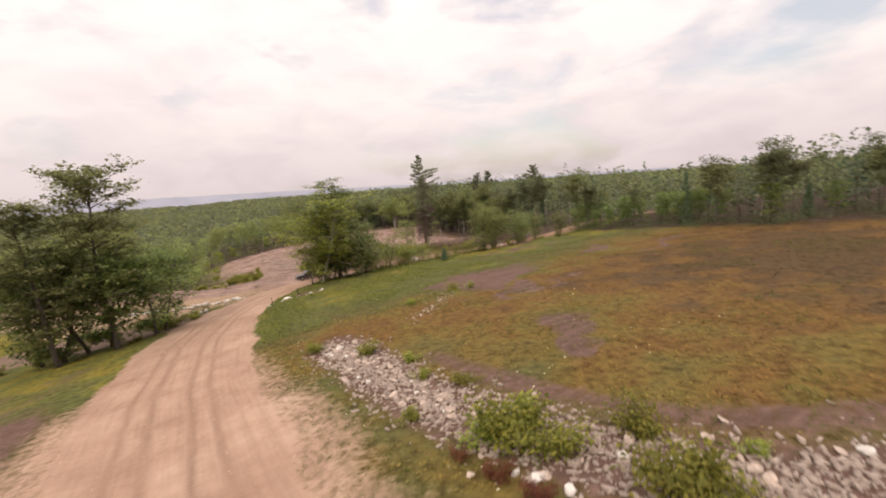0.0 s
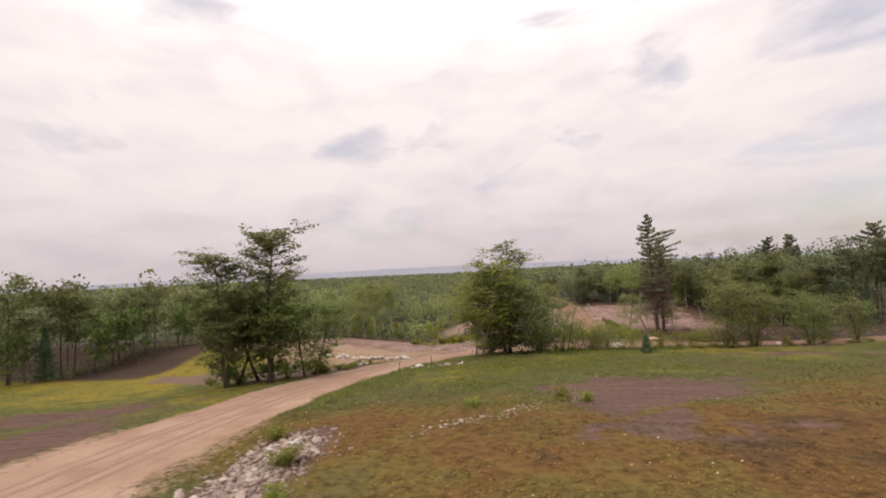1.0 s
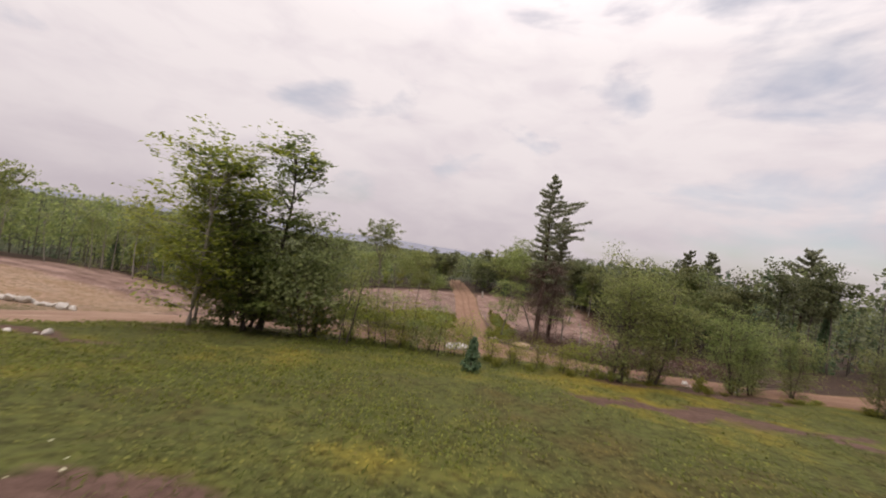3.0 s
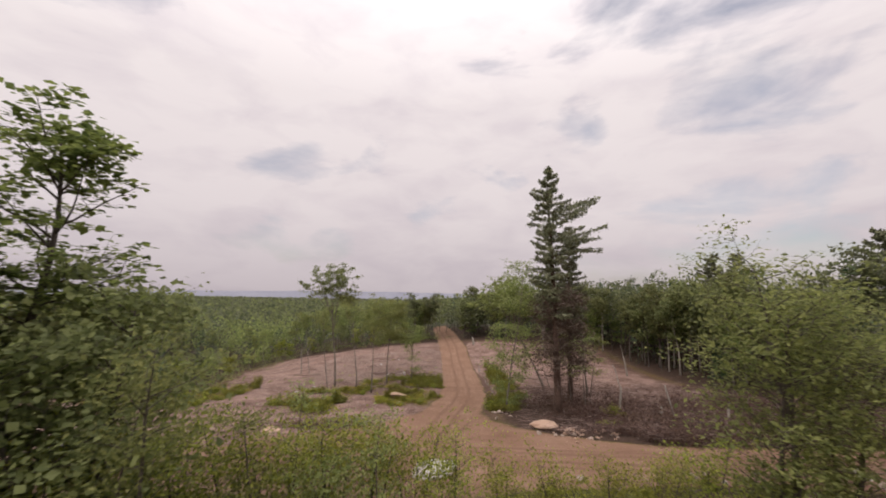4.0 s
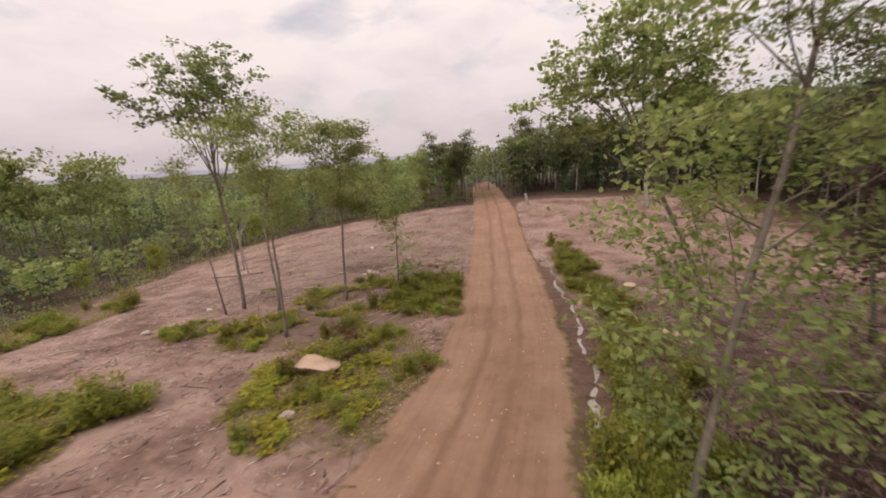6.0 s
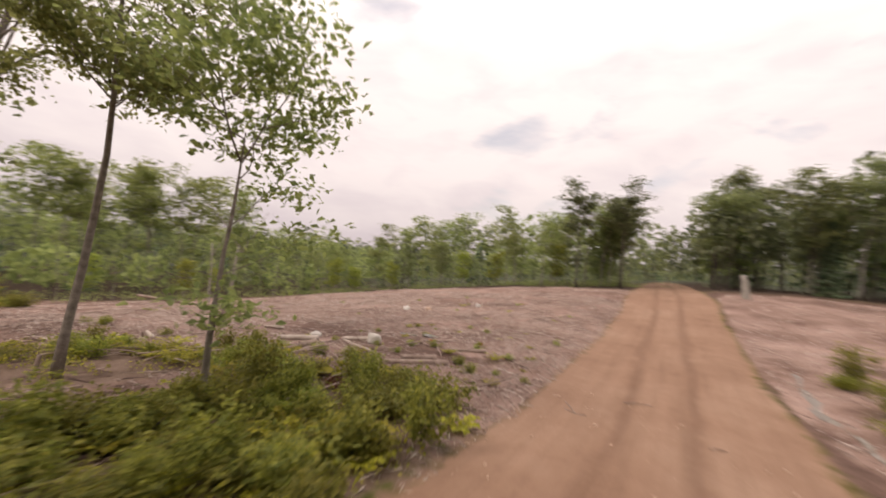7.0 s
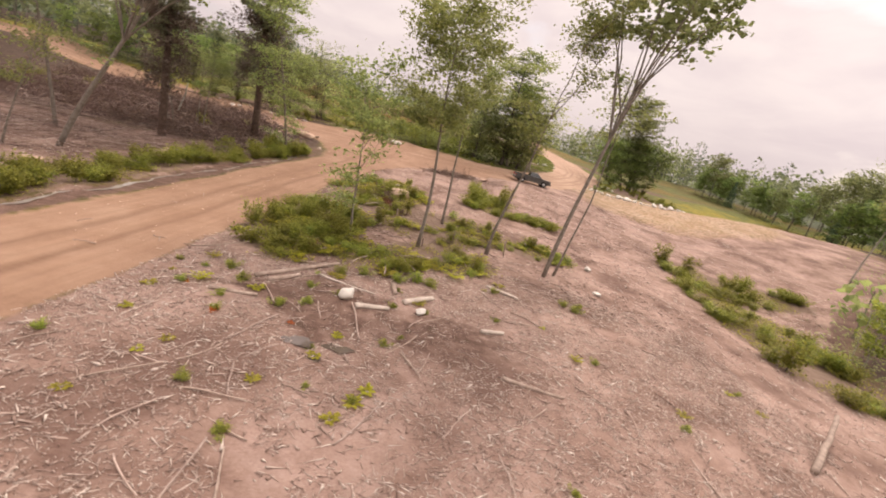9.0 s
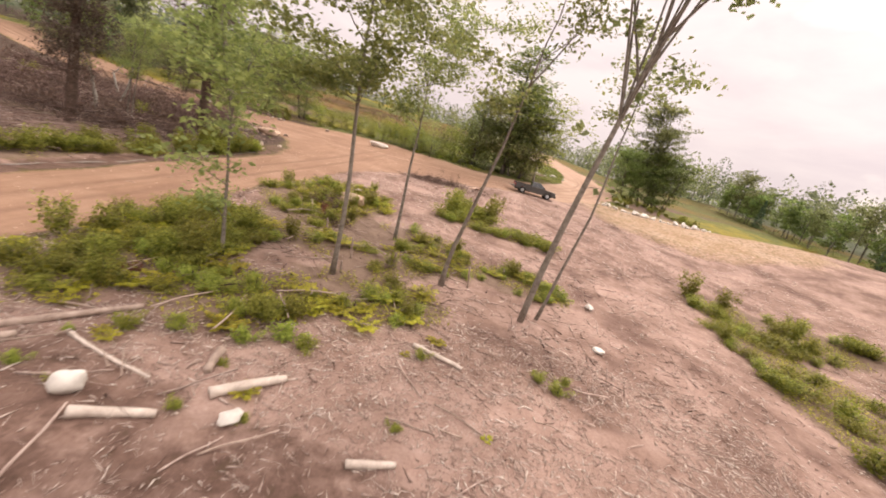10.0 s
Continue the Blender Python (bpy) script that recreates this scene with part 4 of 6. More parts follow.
airy = [plant("woodland_tree", broadleaf(90 + k, tall, 2.0, bare, 0.085, 11, n, 0.21, f, (0.05, 0.02), "oval", 3, 0.42, flat=0.7, layer=0.3), PALE_BARK, tone, label, "tree", "trees at the wood's edge") for k, (tall, bare, n, f, tone, label) in enumerate((
    (12.0, 0.50, 560, 2, SAP_LEAF, "thin pale stem with an airy forked crown"), (10.5, 0.42, 680, 1, SAP_LEAF, "thin pale stem with light open boughs"), (11.2, 0.6, 420, 3, WOOD_LEAF, "thin stem with a sparse high crown")))]
tall_dark = []
for k, (tall, spread, bare, n, tone) in enumerate(((16.5, 3.2, 0.48, 1300, WOOD_LEAF), (15.0, 3.4, 0.40, 1300, WOOD_LEAF), (17.5, 3.0, 0.55, 1200, DARK_LEAF))):
    tall_dark.append(plant("woodland_tree", broadleaf(70 + k, tall, spread, bare, 0.17, 14, int(n * 1.7), 0.34, 1, (0, 0.01), "clump", 3, 0.6), PALE_BARK if k == 0 else BARK, tone, ("tall woodland tree with a bare pale trunk", "full-crowned woodland tree with a grey trunk", "tall woodland tree with a high narrow crown")[k], "tree", "trees at the wood's edge"))
firs = [plant("fir_tree", spruce(80 + k, t, s, 1500, 0.5, 0.14, 0.06), PINE_BARK, SPRUCE, l, "tree", "conifers at the wood's edge") for k, (t, s, l) in enumerate(((13.5, 2.1, "dark pointed fir at the wood's edge"), (9.0, 1.9, "short dark fir among hardwoods")))]

used = set()
spots = []
gxs, gys = np.meshgrid(np.arange(-106, 76, 3.3), np.arange(-126, 138, 3.3))
px, py = gxs.ravel() + rngw.uniform(-1.4, 1.4, gxs.size), gys.ravel() + rngw.uniform(-1.4, 1.4, gxs.size)
inside = woods(px, py)
front = np.zeros(len(px), bool)
for ang in np.arange(0, 6.28, 0.785):
    front |= ~woods(px + 5.0 * math.cos(ang), py + 5.0 * math.sin(ang))
near = (py > 18) & (py < 125) & (np.abs(px) < 66) | (px > 30) & (py > -60) & (px < 60) & (py < 20) | (px < -60) & (px > -108) & (py > -60) & (py < 30)
for x, y, ok in zip(px, py, inside & front & near):
    if not ok:
        continue
    dark_side = x > 25 or y > 104 and x > -6
    r = rngw.uniform()
    if dark_side:
        top = firs[int(r * 40) % 2] if r < 0.16 else tall_dark[int(r * 60) % 3] if r < (0.45 if y < 20 else 0.82) else thin[3]
    elif x < -60 and y < 30:
        top = firs[1] if r < 0.08 else thin[3] if r < 0.68 else tall_dark[1] if r < 0.84 else thin[1]
    else:
        top = firs[1] if r < 0.03 else thin[(0, 2, 4, 0, 2, 4, 0, 1)[int(r * 97) % 8]] if y > 52 else thin[(0, 1, 2, 0, 4, 3, 2, 1)[int(r * 97) % 8]]
    if -62 < x < -25 and 40 < y < 100:
        if r > 0.84:
            continue
        top = thin[4] if r < 0.12 else airy[int(r * 97) % 3]
    s = rngw.uniform(0.78, 1.12) * (0.66 if y < 14 and x > 0 else 0.78 if y > 97 and x > 4 else 0.68 if y > 97 else 0.56 if x < -25 and y > 52 else 0.8 if x < -25 and y > 30 else 1)
    args = (x, y, rngw.uniform(0, 6.28), s, 0.1)
    put(top, *args) if id(top) not in used else again(top, *args)
    used.add(id(top))
    spots.append((x, y))

for k in range(46):
    x, y = (rngw.uniform(-84, -62), rngw.uniform(72, 104)) if k < 16 else (rngw.uniform(-40, 10), rngw.uniform(108, 126))
    if woods(np.array([x]), np.array([y]))[0] and abs(rut_lat(np.array([x]), np.array([y]))[1][0]) > 6:
        again(thin[2] if k % 3 else thin[0], x, y, rngw.uniform(0, 6.28), rngw.uniform(1.25, 1.5) * (1 if k < 16 else 0.62), 0.1)
        spots.append((x, y))

for k in range(22):
    x, y = rngw.uniform(-80, -54), rngw.uniform(30, 72)
    again(airy[k % 3] if k % 4 else thin[2], x, y, rngw.uniform(0, 6.28), rngw.uniform(0.85, 1.12), 0.1)

# the woods behind: crowns of many clumps, with stems
def wood_stuff(pts, tall, wide, clumps, size, shape, cone, foot=0.28):
    n = len(pts)
    z0 = ground(pts[:, 0], pts[:, 1])
    i = np.repeat(np.arange(n), clumps)
    a, u = rngw.uniform(0, 6.28, n * clumps), rngw.uniform(0, 1, n * clumps)
    t = u**1.3 if cone else u
    rad = (1 - t) ** 0.9 if cone else np.sqrt(np.clip(1 - (2 * t - 0.9) ** 2 * 0.85, 0.05, 1))
    rad = rad * np.sqrt(rngw.uniform(0.35, 1, n * clumps)) * wide[i]
    low = 0.08 if cone else foot
    c = np.stack([pts[i, 0] + np.cos(a) * rad, pts[i, 1] + np.sin(a) * rad, z0[i] + tall[i] * (low + (1 - low) * t)], 1)
    o = np.stack([np.cos(a), np.sin(a), np.full_like(a, -0.2 if cone else 0.2)], 1)
    return leaves(rngw, c, size, shape, 0.3, 0.45, o)


def stems_stuff(pts, tall, r=0.12):
    z0 = ground(pts[:, 0], pts[:, 1])
    ang = np.arange(3) * 2.094
    ring = np.stack([np.cos(ang), np.sin(ang), 0 * ang], 1)
    low = np.stack([pts[:, 0], pts[:, 1], z0 - 0.2], 1)[:, None] + ring[None] * r
    high = np.stack([pts[:, 0] + rngw.normal(size=len(pts)) * 0.5, pts[:, 1] + rngw.normal(size=len(pts)) * 0.5, z0 + tall * 0.85], 1)[:, None] + ring[None] * r * 0.3
    v = np.concatenate([low, high], 1).reshape(-1, 3)
    b = np.arange(len(pts))[:, None] * 6
    f = np.concatenate([b + np.array([[k, (k + 1) % 3, 3 + (k + 1) % 3, 3 + k]]) for k in range(3)], 0)
    return v, f


def scatter(x0, x1, y0, y1, pitch):
    a, b = np.meshgrid(np.arange(x0, x1, pitch), np.arange(y0, y1, pitch))
    p = np.stack([a.ravel(), b.ravel()], 1) + rngw.uniform(-0.45, 0.45, (a.size, 2)) * pitch
    return p


inner = scatter(-124, 104, -140, 160, 5.0)
inner = inner[woods(inner[:, 0], inner[:, 1])]
sp = np.array(spots)
gap = np.array([np.min(np.hypot(sp[:, 0] - x, sp[:, 1] - y)) for x, y in inner])
inner = inner[gap > 2.2]
deep = scatter(6, 84, 101, 132, 3.0)
deep = np.concatenate([deep, scatter(38, 72, 52, 101, 3.2)])
deep = deep[woods(deep[:, 0], deep[:, 1])]
outer = scatter(-700, 700, -420, 900, 13.0)
outer = outer[((outer[:, 0] > 103) | (outer[:, 0] < -123) | (outer[:, 1] > 159) | (outer[:, 1] < -139)) & (outer[:, 1] > -420 + 0 * outer[:, 0])]
outer = outer[woods(outer[:, 0], outer[:, 1])]
beyond = scatter(-3200, 3200, -300, 3300, 85.0)
beyond = beyond[(np.abs(beyond[:, 0]) > 690) | (beyond[:, 1] > 890)]
leafy, coned = [], []
for pts, big, many, foot in ((inner, 1.0, 100, 0.28), (deep, 1.0, 92, 0.46), (outer, 2.2, 24, 0.28), (beyond, 13.0, 14, 0.28)):
    c = rngw.uniform(size=len(pts)) < 0.10 + 0.18 * (pts[:, 0] > 20)
    east = pts[:, 0] > 20
    h = 8.0 + 8.0 * rngw.beta(1.6, 2.0, len(pts)) + 2.0 * (rngw.uniform(size=len(pts)) < 0.06) + 1.5 * (pts[:, 0] < -25) + 3.0 * east * (pts[:, 1] > 14) - 3.5 * east * (pts[:, 1] < 14) - 1.0 * (big > 2)
    west = (pts[:, 0] > -66) & (pts[:, 0] < -25) & (pts[:, 1] > 38) & (pts[:, 1] < 102)
    h = np.where(west, 3.6 + 0.30 * (h - 8), h)
    h = np.where((pts[:, 1] > 97) & (np.abs(pts[:, 0]) < 90) & (big < 2), h * np.where(pts[:, 0] > 4, 0.86, 0.74), h)
    w = rngw.uniform(1.9, 3.7, len(pts)) * big * np.where(west, 0.75, 1)
    # most western crowns take the paler leaf: brightness of lit haze put into colour
    kinds = np.where((pts[:, 0] < -8) & (pts[:, 1] > 30) & (big < 2) & (rngw.uniform(size=len(pts)) < 0.7), 3, rngw.integers(0, 3, len(pts)))
    for m in range(4):
        some = ~c & (kinds == m)
        v, f = wood_stuff(pts[some], h[some], w[some], many, (0.58 if big < 2 else 0.80) * big**0.92, "clump", False, foot)
        leafy.append((v, f, (0, 2, 3, 4)[m]))
    if big < 2:
        leafy.append((*stems_stuff(pts[:: 1 if foot > 0.4 else 2], h[:: 1 if foot > 0.4 else 2]), 1))
    v, f = wood_stuff(pts[c], h[c] * 1.08, w[c] * 0.8, many, 0.85 * big**0.8, "needle", True)
    coned.append((v, f, 0))
tagged(new("broadleaf_woods", quick("broadleaf_woods", leafy, [FAR_LEAF, BARK, DARK_LEAF, WOOD_LEAF, SAP_LEAF])), "dense mixed green hardwood forest with thin trunks", "forest", kind="stuff")
tagged(new("conifer_woods", quick("conifer_woods", coned, [SPRUCE])), "scattered dark conifers standing among the hardwoods", "forest", kind="stuff")

# undergrowth along the edges of the woods
ub = []
for x, y in spots:
    for _ in range(1 if x > 7 and y > 50 else 16 if x > 25 and y < 20 else 6):
        ub.append((x + rngw.normal() * 2.0, y + rngw.normal() * 2.0))
ub = np.array(ub)
i = np.repeat(np.arange(len(ub)), 42)
hh = (0.5 + 3.2 * rngw.uniform(0, 1, len(ub)) ** 2)[i]
c = np.stack([ub[i, 0] + rngw.normal(size=len(i)) * 0.75, ub[i, 1] + rngw.normal(size=len(i)) * 0.75, hh * rngw.uniform(0.1, 1, len(i))], 1)
c[:, 2] += ground(c[:, 0], c[:, 1])
ug = leaves(rngw, c, 0.21, "oval", 0.6)
# paler leaf on the west side, hazy light put into its colour
tagged(new("undergrowth", quick("undergrowth", [(ug[0], ug[1][c[:, 0] < 5], 0), (ug[0], ug[1][c[:, 0] >= 5], 1)], [SAP_LEAF, DARK_LEAF])), "low leafy undergrowth along the forest edge", "undergrowth", kind="stuff")

# far ridge on the skyline
az = np.radians(np.linspace(-75, 60, 180))
ridge_top = 15 + 4000 * np.tan(np.radians(0.12 + 0.5 * np.exp(-((np.degrees(az) + 6) / 24) ** 2) + 0.16 * (rolling(az * 40, az * 0, 2.0, 31, 4) - 0.5)))
rv, rf = [], []
for k, (a, z) in enumerate(zip(az, ridge_top)):
    for d, zz in ((3700, -90), (4000, z), (4500, -90)):
        rv.append((d * math.sin(a), d * math.cos(a), zz))
    if k:
        rf += [(3 * k - 3, 3 * k, 3 * k + 1, 3 * k - 2), (3 * k - 2, 3 * k + 1, 3 * k + 2, 3 * k - 1)]
# the blue-grey of distance haze is put into the ridge's own colour
RIDGE = plain("haze_tinted_ridge", (0.26, 0.27, 0.32), (0.32, 0.33, 0.38), 0.004, 1.0, 0, 0.03, spec=0.0)
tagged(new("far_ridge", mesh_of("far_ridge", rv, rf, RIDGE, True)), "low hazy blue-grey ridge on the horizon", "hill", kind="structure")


# dead trunks
def snag(seed, tall, r, forks, label, x, y, lean=(0, 0)):
    rng = np.random.default_rng(seed)
    top = new("dead_tree")
    stem = bent(rng, (0, 0, -0.3), (lean[0], lean[1], 1), tall * (0.55 if forks else 1), 6, 0.05)
    part("trunk", mesh_of("trunk", *tube(stem, np.linspace(r * 1.25, r * 0.7, len(stem)), 8), PALE_BARK, True), top)
    for k in range(forks):
        a = rng.uniform(0, 6.28)
        f = bent(rng, stem[-1 - k % 2] + np.array([0, 0, -0.1]), (math.cos(a) * 0.55, math.sin(a) * 0.55, 1), tall * rng.uniform(0.35, 0.55), 5, 0.08)
        part("limb", mesh_of("limb", *tube(f, np.linspace(r * 0.6, r * 0.25, len(f)), 6), PALE_BARK, True), top)
    tagged(top, label, "dead tree", "bare dead trunks")
    return put(top, x, y)


snag(1, 7.5, 0.32, 3, "broken forked dead trunk at the clearing's edge", 27, 88)
snag(2, 2.2, 0.26, 0, "broken pale stub of a tree", 10.5, 92)
snag(3, 5.5, 0.16, 1, "thin bare dead stem", 30, 84)
snag(4, 6.5, 0.2, 2, "thin forked dead stem", 33, 79, (0.1, 0))
snag(5, 7.5, 0.17, 1, "leaning pale dead stem", 36.5, 66, (-0.15, 0))
snag(6, 1.6, 0.16, 0, "short pale stub among the slash", 23.4, 32.6)
snag(7, 5.0, 0.12, 1, "leaning bare dead stem among the slash", 26, 27, (0.25, 0.05))
snag(8, 4.2, 0.10, 0, "leaning bare dead stem among the slash", 23.5, 30, (-0.2, 0.1))
snag(9, 5.5, 0.13, 1, "leaning bare dead stem among the slash", 20.5, 36, (0.14, 0.0))
snag(10, 9.0, 0.06, 2, "tall thin pale dead stem", -23.4, 69.8, (-0.12, 0.10))
snag(11, 9.5, 0.10, 2, "tall thin pale dead stem", -26, 73, (-0.06, 0.05))
for k, (x, y, h) in enumerate(((-13.2, 54.1, 1.1), (-7.7, 56.5, 0.6), (-9.6, 54.6, 0.9), (-11.9, 60.6, 0.3), (-7.6, 54.6, 1.0), (-5.6, 52.0, 0.7))):
    o = tagged(new("stub", mesh_of("stub", *tube(bent(np.random.default_rng(k), (0, 0, -0.1), (0.12, 0.05, 1), h + 0.1, 4, 0.05), np.linspace(0.06, 0.045, 5), 7), LOGWOOD, True)), "thin cut sapling stub in the clearing", "stump", "cut sapling stubs")
    put(o, x, y)


# ---------- stones ----------
def stone_mesh(seed, mat, flat=0.65, detail=2, rough=0.16):
    """A worn stone about one metre across, broken along a few planes."""
    rng = np.random.default_rng(seed)
    bm = bmesh.new()
    bmesh.ops.create_icosphere(bm, subdivisions=detail, radius=0.5)
    planes = [(Vector(rng.normal(size=3)).normalized(), rng.uniform(0.24, 0.42)) for _ in range(11)]
    stretch3 = Vector((rng.uniform(0.85, 1.25), rng.uniform(0.7, 1.0), flat * rng.uniform(0.8, 1.15)))
    for v in bm.verts:
        p = v.co.copy()
        for n, d in planes:
            over = p.dot(n) - d
            if over > 0:
                p -= n * over * 0.9
        bump = 1 + 0.32 * (float(rolling(np.array([p.x * 6 + seed]), np.array([p.y * 6 + p.z * 4.3]), 1.0, seed % 17, 3)[0]) - 0.5)
        v.co = Vector((p.x * stretch3.x, p.y * stretch3.y, p.z * stretch3.z)) * bump + Vector(rng.normal(size=3)) * rough * 0.07
    me = bm_mesh("stone", bm, mat, detail > 2)
    return me


stones = [stone_mesh(100 + k, STONE, 0.62, 2) for k in range(9)]
pales = [stone_mesh(120 + k, WHITE_STONE, 0.75, 3, 0.1) for k in range(5)]
tans = [stone_mesh(130 + k, TAN_STONE, 0.6, 4, 0.08) for k in range(3)]


def rock(me, x, y, size, name, label, group="", turn=0.0, tilt=(0, 0), sink=0.32, tall=1.0):
    o = tagged(new(name, me), label, "rock", group)
    o.matrix_basis = Matrix.Translation((x, y, gz(x, y) + size * 0.3 * tall * (1 - sink * 1.6))) @ Euler((tilt[0], tilt[1], turn)).to_matrix().to_4x4() @ Matrix.Diagonal((size, size * 0.92, size * tall, 1))
    return o


def rnd_rock(pool, x, y, size, label, group, name="stone"):
    return rock(R.choice(pool), x, y, size, name, label, group, R.uniform(0, 6.28), (R.uniform(-0.5, 0.5), R.uniform(-0.5, 0.5)), R.uniform(0.1, 0.45), R.uniform(0.7, 1.1))


# boulders that stand out
rock(tans[0], 9.5, 26.9, 2.3, "boulder", "large tan boulder beside the stone heap", "", 0.1, (0.05, 0.03), 0.3, 0.75)
rock(tans[1], -5.0, 44.9, 2.6, "boulder", "broad flat-topped tan boulder in the brambles", "", 2.9, (0.02, 0.04), 0.25, 0.8)
rock(pales[0], -0.4, 14.3, 2.6, "boulder", "long white boulder at the junction's verge", "", 0.2, (0, 0), 0.3, 0.55)
rock(tans[1], -14.0, 26.6, 1.9, "boulder", "flat tan and white rock at the edge of the landing", "", 0.8, (0.12, 0.1), 0.42, 0.6)
rock(pales[2], -5.2, 65.7, 0.72, "boulder", "rounded white rock in the clearing", "white rocks in the clearing", 0.4, (0.1, 0), 0.2, 1.0)
rock(pales[3], -8.0, 65.4, 0.66, "boulder", "white rock beside a cut log", "white rocks in the clearing", 1.4, (0.2, 0.2), 0.2, 0.8)
rock(pales[4], -20.1, 51.8, 0.75, "boulder", "pale stone lying on wood chips", "white rocks in the clearing", 0.5, (0.1, 0.1), 0.25, 0.8)
rock(pales[0], -18.9, 56.7, 0.5, "boulder", "small pale stone on wood chips", "white rocks in the clearing", 2.5, (0.1, 0.1), 0.25, 0.8)
rock(pales[1], -10.6, 76.0, 0.7, "boulder", "pale stone among wood chips", "white rocks in the clearing", 2.0, (0.1, 0.1), 0.25, 0.8)
rock(tans[2], -9.4, 77.0, 0.5, "boulder", "small tan stone among wood chips", "", 1.0, (0.2, 0.1), 0.25, 0.8)
rock(pales[2], -7.3, 80.6, 0.6, "boulder", "pale stone among wood chips", "white rocks in the clearing", 1.0, (0.1, 0.1), 0.25, 0.8)
rock(tans[1], 14.0, 57.6, 1.2, "boulder", "tan rock among the roadside shrubs", "", 0.7, (0, 0.1), 0.1, 0.7)
rock(tans[0], 12.6, 48.4, 1.1, "boulder", "tan rock half covered by roadside brambles", "", 2.0, (0.1, 0.1), 0.15, 0.7)
rock(stones[4], -4.4, 41.0, 0.8, "boulder", "dark rock half hidden by shrubs", "", 1.5, (0.1, 0.2), 0.2, 0.8)
rock(pales[3], -30.8, -7.9, 1.25, "boulder", "pale boulder between the two posts", "pale rocks by the field gate", 0.3, (0.1, 0), 0.2, 0.7)
rock(tans[0], -26.9, -62.0, 0.9, "boulder", "smooth yellowish rock on the riprap", "", 0.3, (0.1, 0), 0.2, 0.7)

for k in range(12):
    f = k / 11
    rnd_rock(pales, -33.2 + 7.8 * f + R.uniform(-0.3, 0.3), -9.2 + 3.8 * f + R.uniform(-0.4, 0.4), R.uniform(0.3, 0.75), "pale rock in a row along the field edge", "pale rocks by the field gate")
for k in range(30):
    f = (k + R.uniform(0, 0.7)) / 30
    rnd_rock(pales, -35.2 - 18 * f, 7.4 + 2.6 * f + R.uniform(-0.5, 0.5), R.uniform(0.5, 1.25), "pale boulder in a line bordering the landing", "boulder line by the landing")
for k in range(9):
    rnd_rock(pales, -41.5 + R.uniform(-2.2, 1.5), 0.5 + R.uniform(-1, 1), R.uniform(0.4, 1.0), "pale boulder beside the road bend", "boulders by the road bend")
for k in range(34):
    d, a = abs(R.gauss(0, 1.2)), R.uniform(0, 6.28)
    rnd_rock(stones[:5] + tans + tans, 11.6 + 1.9 * d * math.cos(a), 26.0 + 1.0 * d * math.sin(a), R.uniform(0.22, 0.75), "broken tan stone in a heap", "stone heap by the junction")
for k in range(22):
    rnd_rock(stones + tans * 2, R.uniform(9.5, 24), 23.6 + R.gauss(0, 0.7), R.uniform(0.18, 0.6), "loose stone along the road edge", "stones along the road edge")
for k in range(8):
    rnd_rock(pales + stones, 6.6 + R.gauss(0, 0.7), 33.6 + R.gauss(0, 1.0), R.uniform(0.25, 0.75), "pale stone beside the track", "stones along the road edge")
for k in range(34):
    f = (k + R.uniform(0, 0.8)) / 34
    x, y = -25 + 9.5 * f, -36 + 8.5 * f
    rnd_rock(stones + pales[:2], x + R.gauss(0, 0.45), y + R.gauss(0, 0.45), R.uniform(0.14, 0.42), "field stone in a low row", "stone row in the field")
for k in range(16):
    rnd_rock(stones + pales, R.uniform(7, 34), 13.5 + R.gauss(0, 1.2), R.uniform(0.25, 0.9), "loose pale stone below the field", "stones below the field")

# riprap in the roadside swale
cum = [0]
for (ax, ay), (bx, by) in zip(RIPRAP, RIPRAP[1:]):
    cum.append(cum[-1] + math.hypot(bx - ax, by - ay))


def on_riprap():
    s = R.uniform(0, cum[-1])
    return float(np.interp(s, cum, [p[0] for p in RIPRAP])), float(np.interp(s, cum, [p[1] for p in RIPRAP])), s / cum[-1]


n = 0
while n < 230:
    x, y, f = on_riprap()
    wide = 1.25 if f < 0.45 else 1.9
    x, y = x + R.gauss(0, 0.75) * wide, y + R.gauss(0, 0.55) * wide
    if rolling(np.array([x]), np.array([y]), 3.5, 41, 2)[0] < 0.40:
        continue
    rnd_rock(stones if R.random() < 0.9 else pales, x, y, 0.28 + 0.38 * R.random() ** 1.8, "angular grey-tan stone in the roadside riprap", "riprap stones")
    n += 1
small = stone_mesh(150, STONE, 0.6, 1, 0.3)
sv = np.array([v.co for v in small.vertices])
sf = np.array([p.vertices for p in small.polygons])


def pebbles(name, xs, ys, sizes, label, mat):
    m = len(xs)
    rng = np.random.default_rng(len(xs))
    ang = rng.uniform(0, 6.28, m)
    v = sv[None] * sizes[:, None, None] * rng.uniform(0.75, 1.2, (m, 1, 3))
    c, s = np.cos(ang)[:, None], np.sin(ang)[:, None]
    v = np.stack([v[..., 0] * c - v[..., 1] * s, v[..., 0] * s + v[..., 1] * c, v[..., 2]], -1)
    v += np.stack([xs, ys, ground(xs, ys) + sizes * 0.1], 1)[:, None]
    f = sf[None] + np.arange(m)[:, None, None] * len(sv)
    tagged(new(name, quick(name, [(v.reshape(-1, 3), f.reshape(-1, 3), 0)], [mat])), label, "stones", kind="stuff")


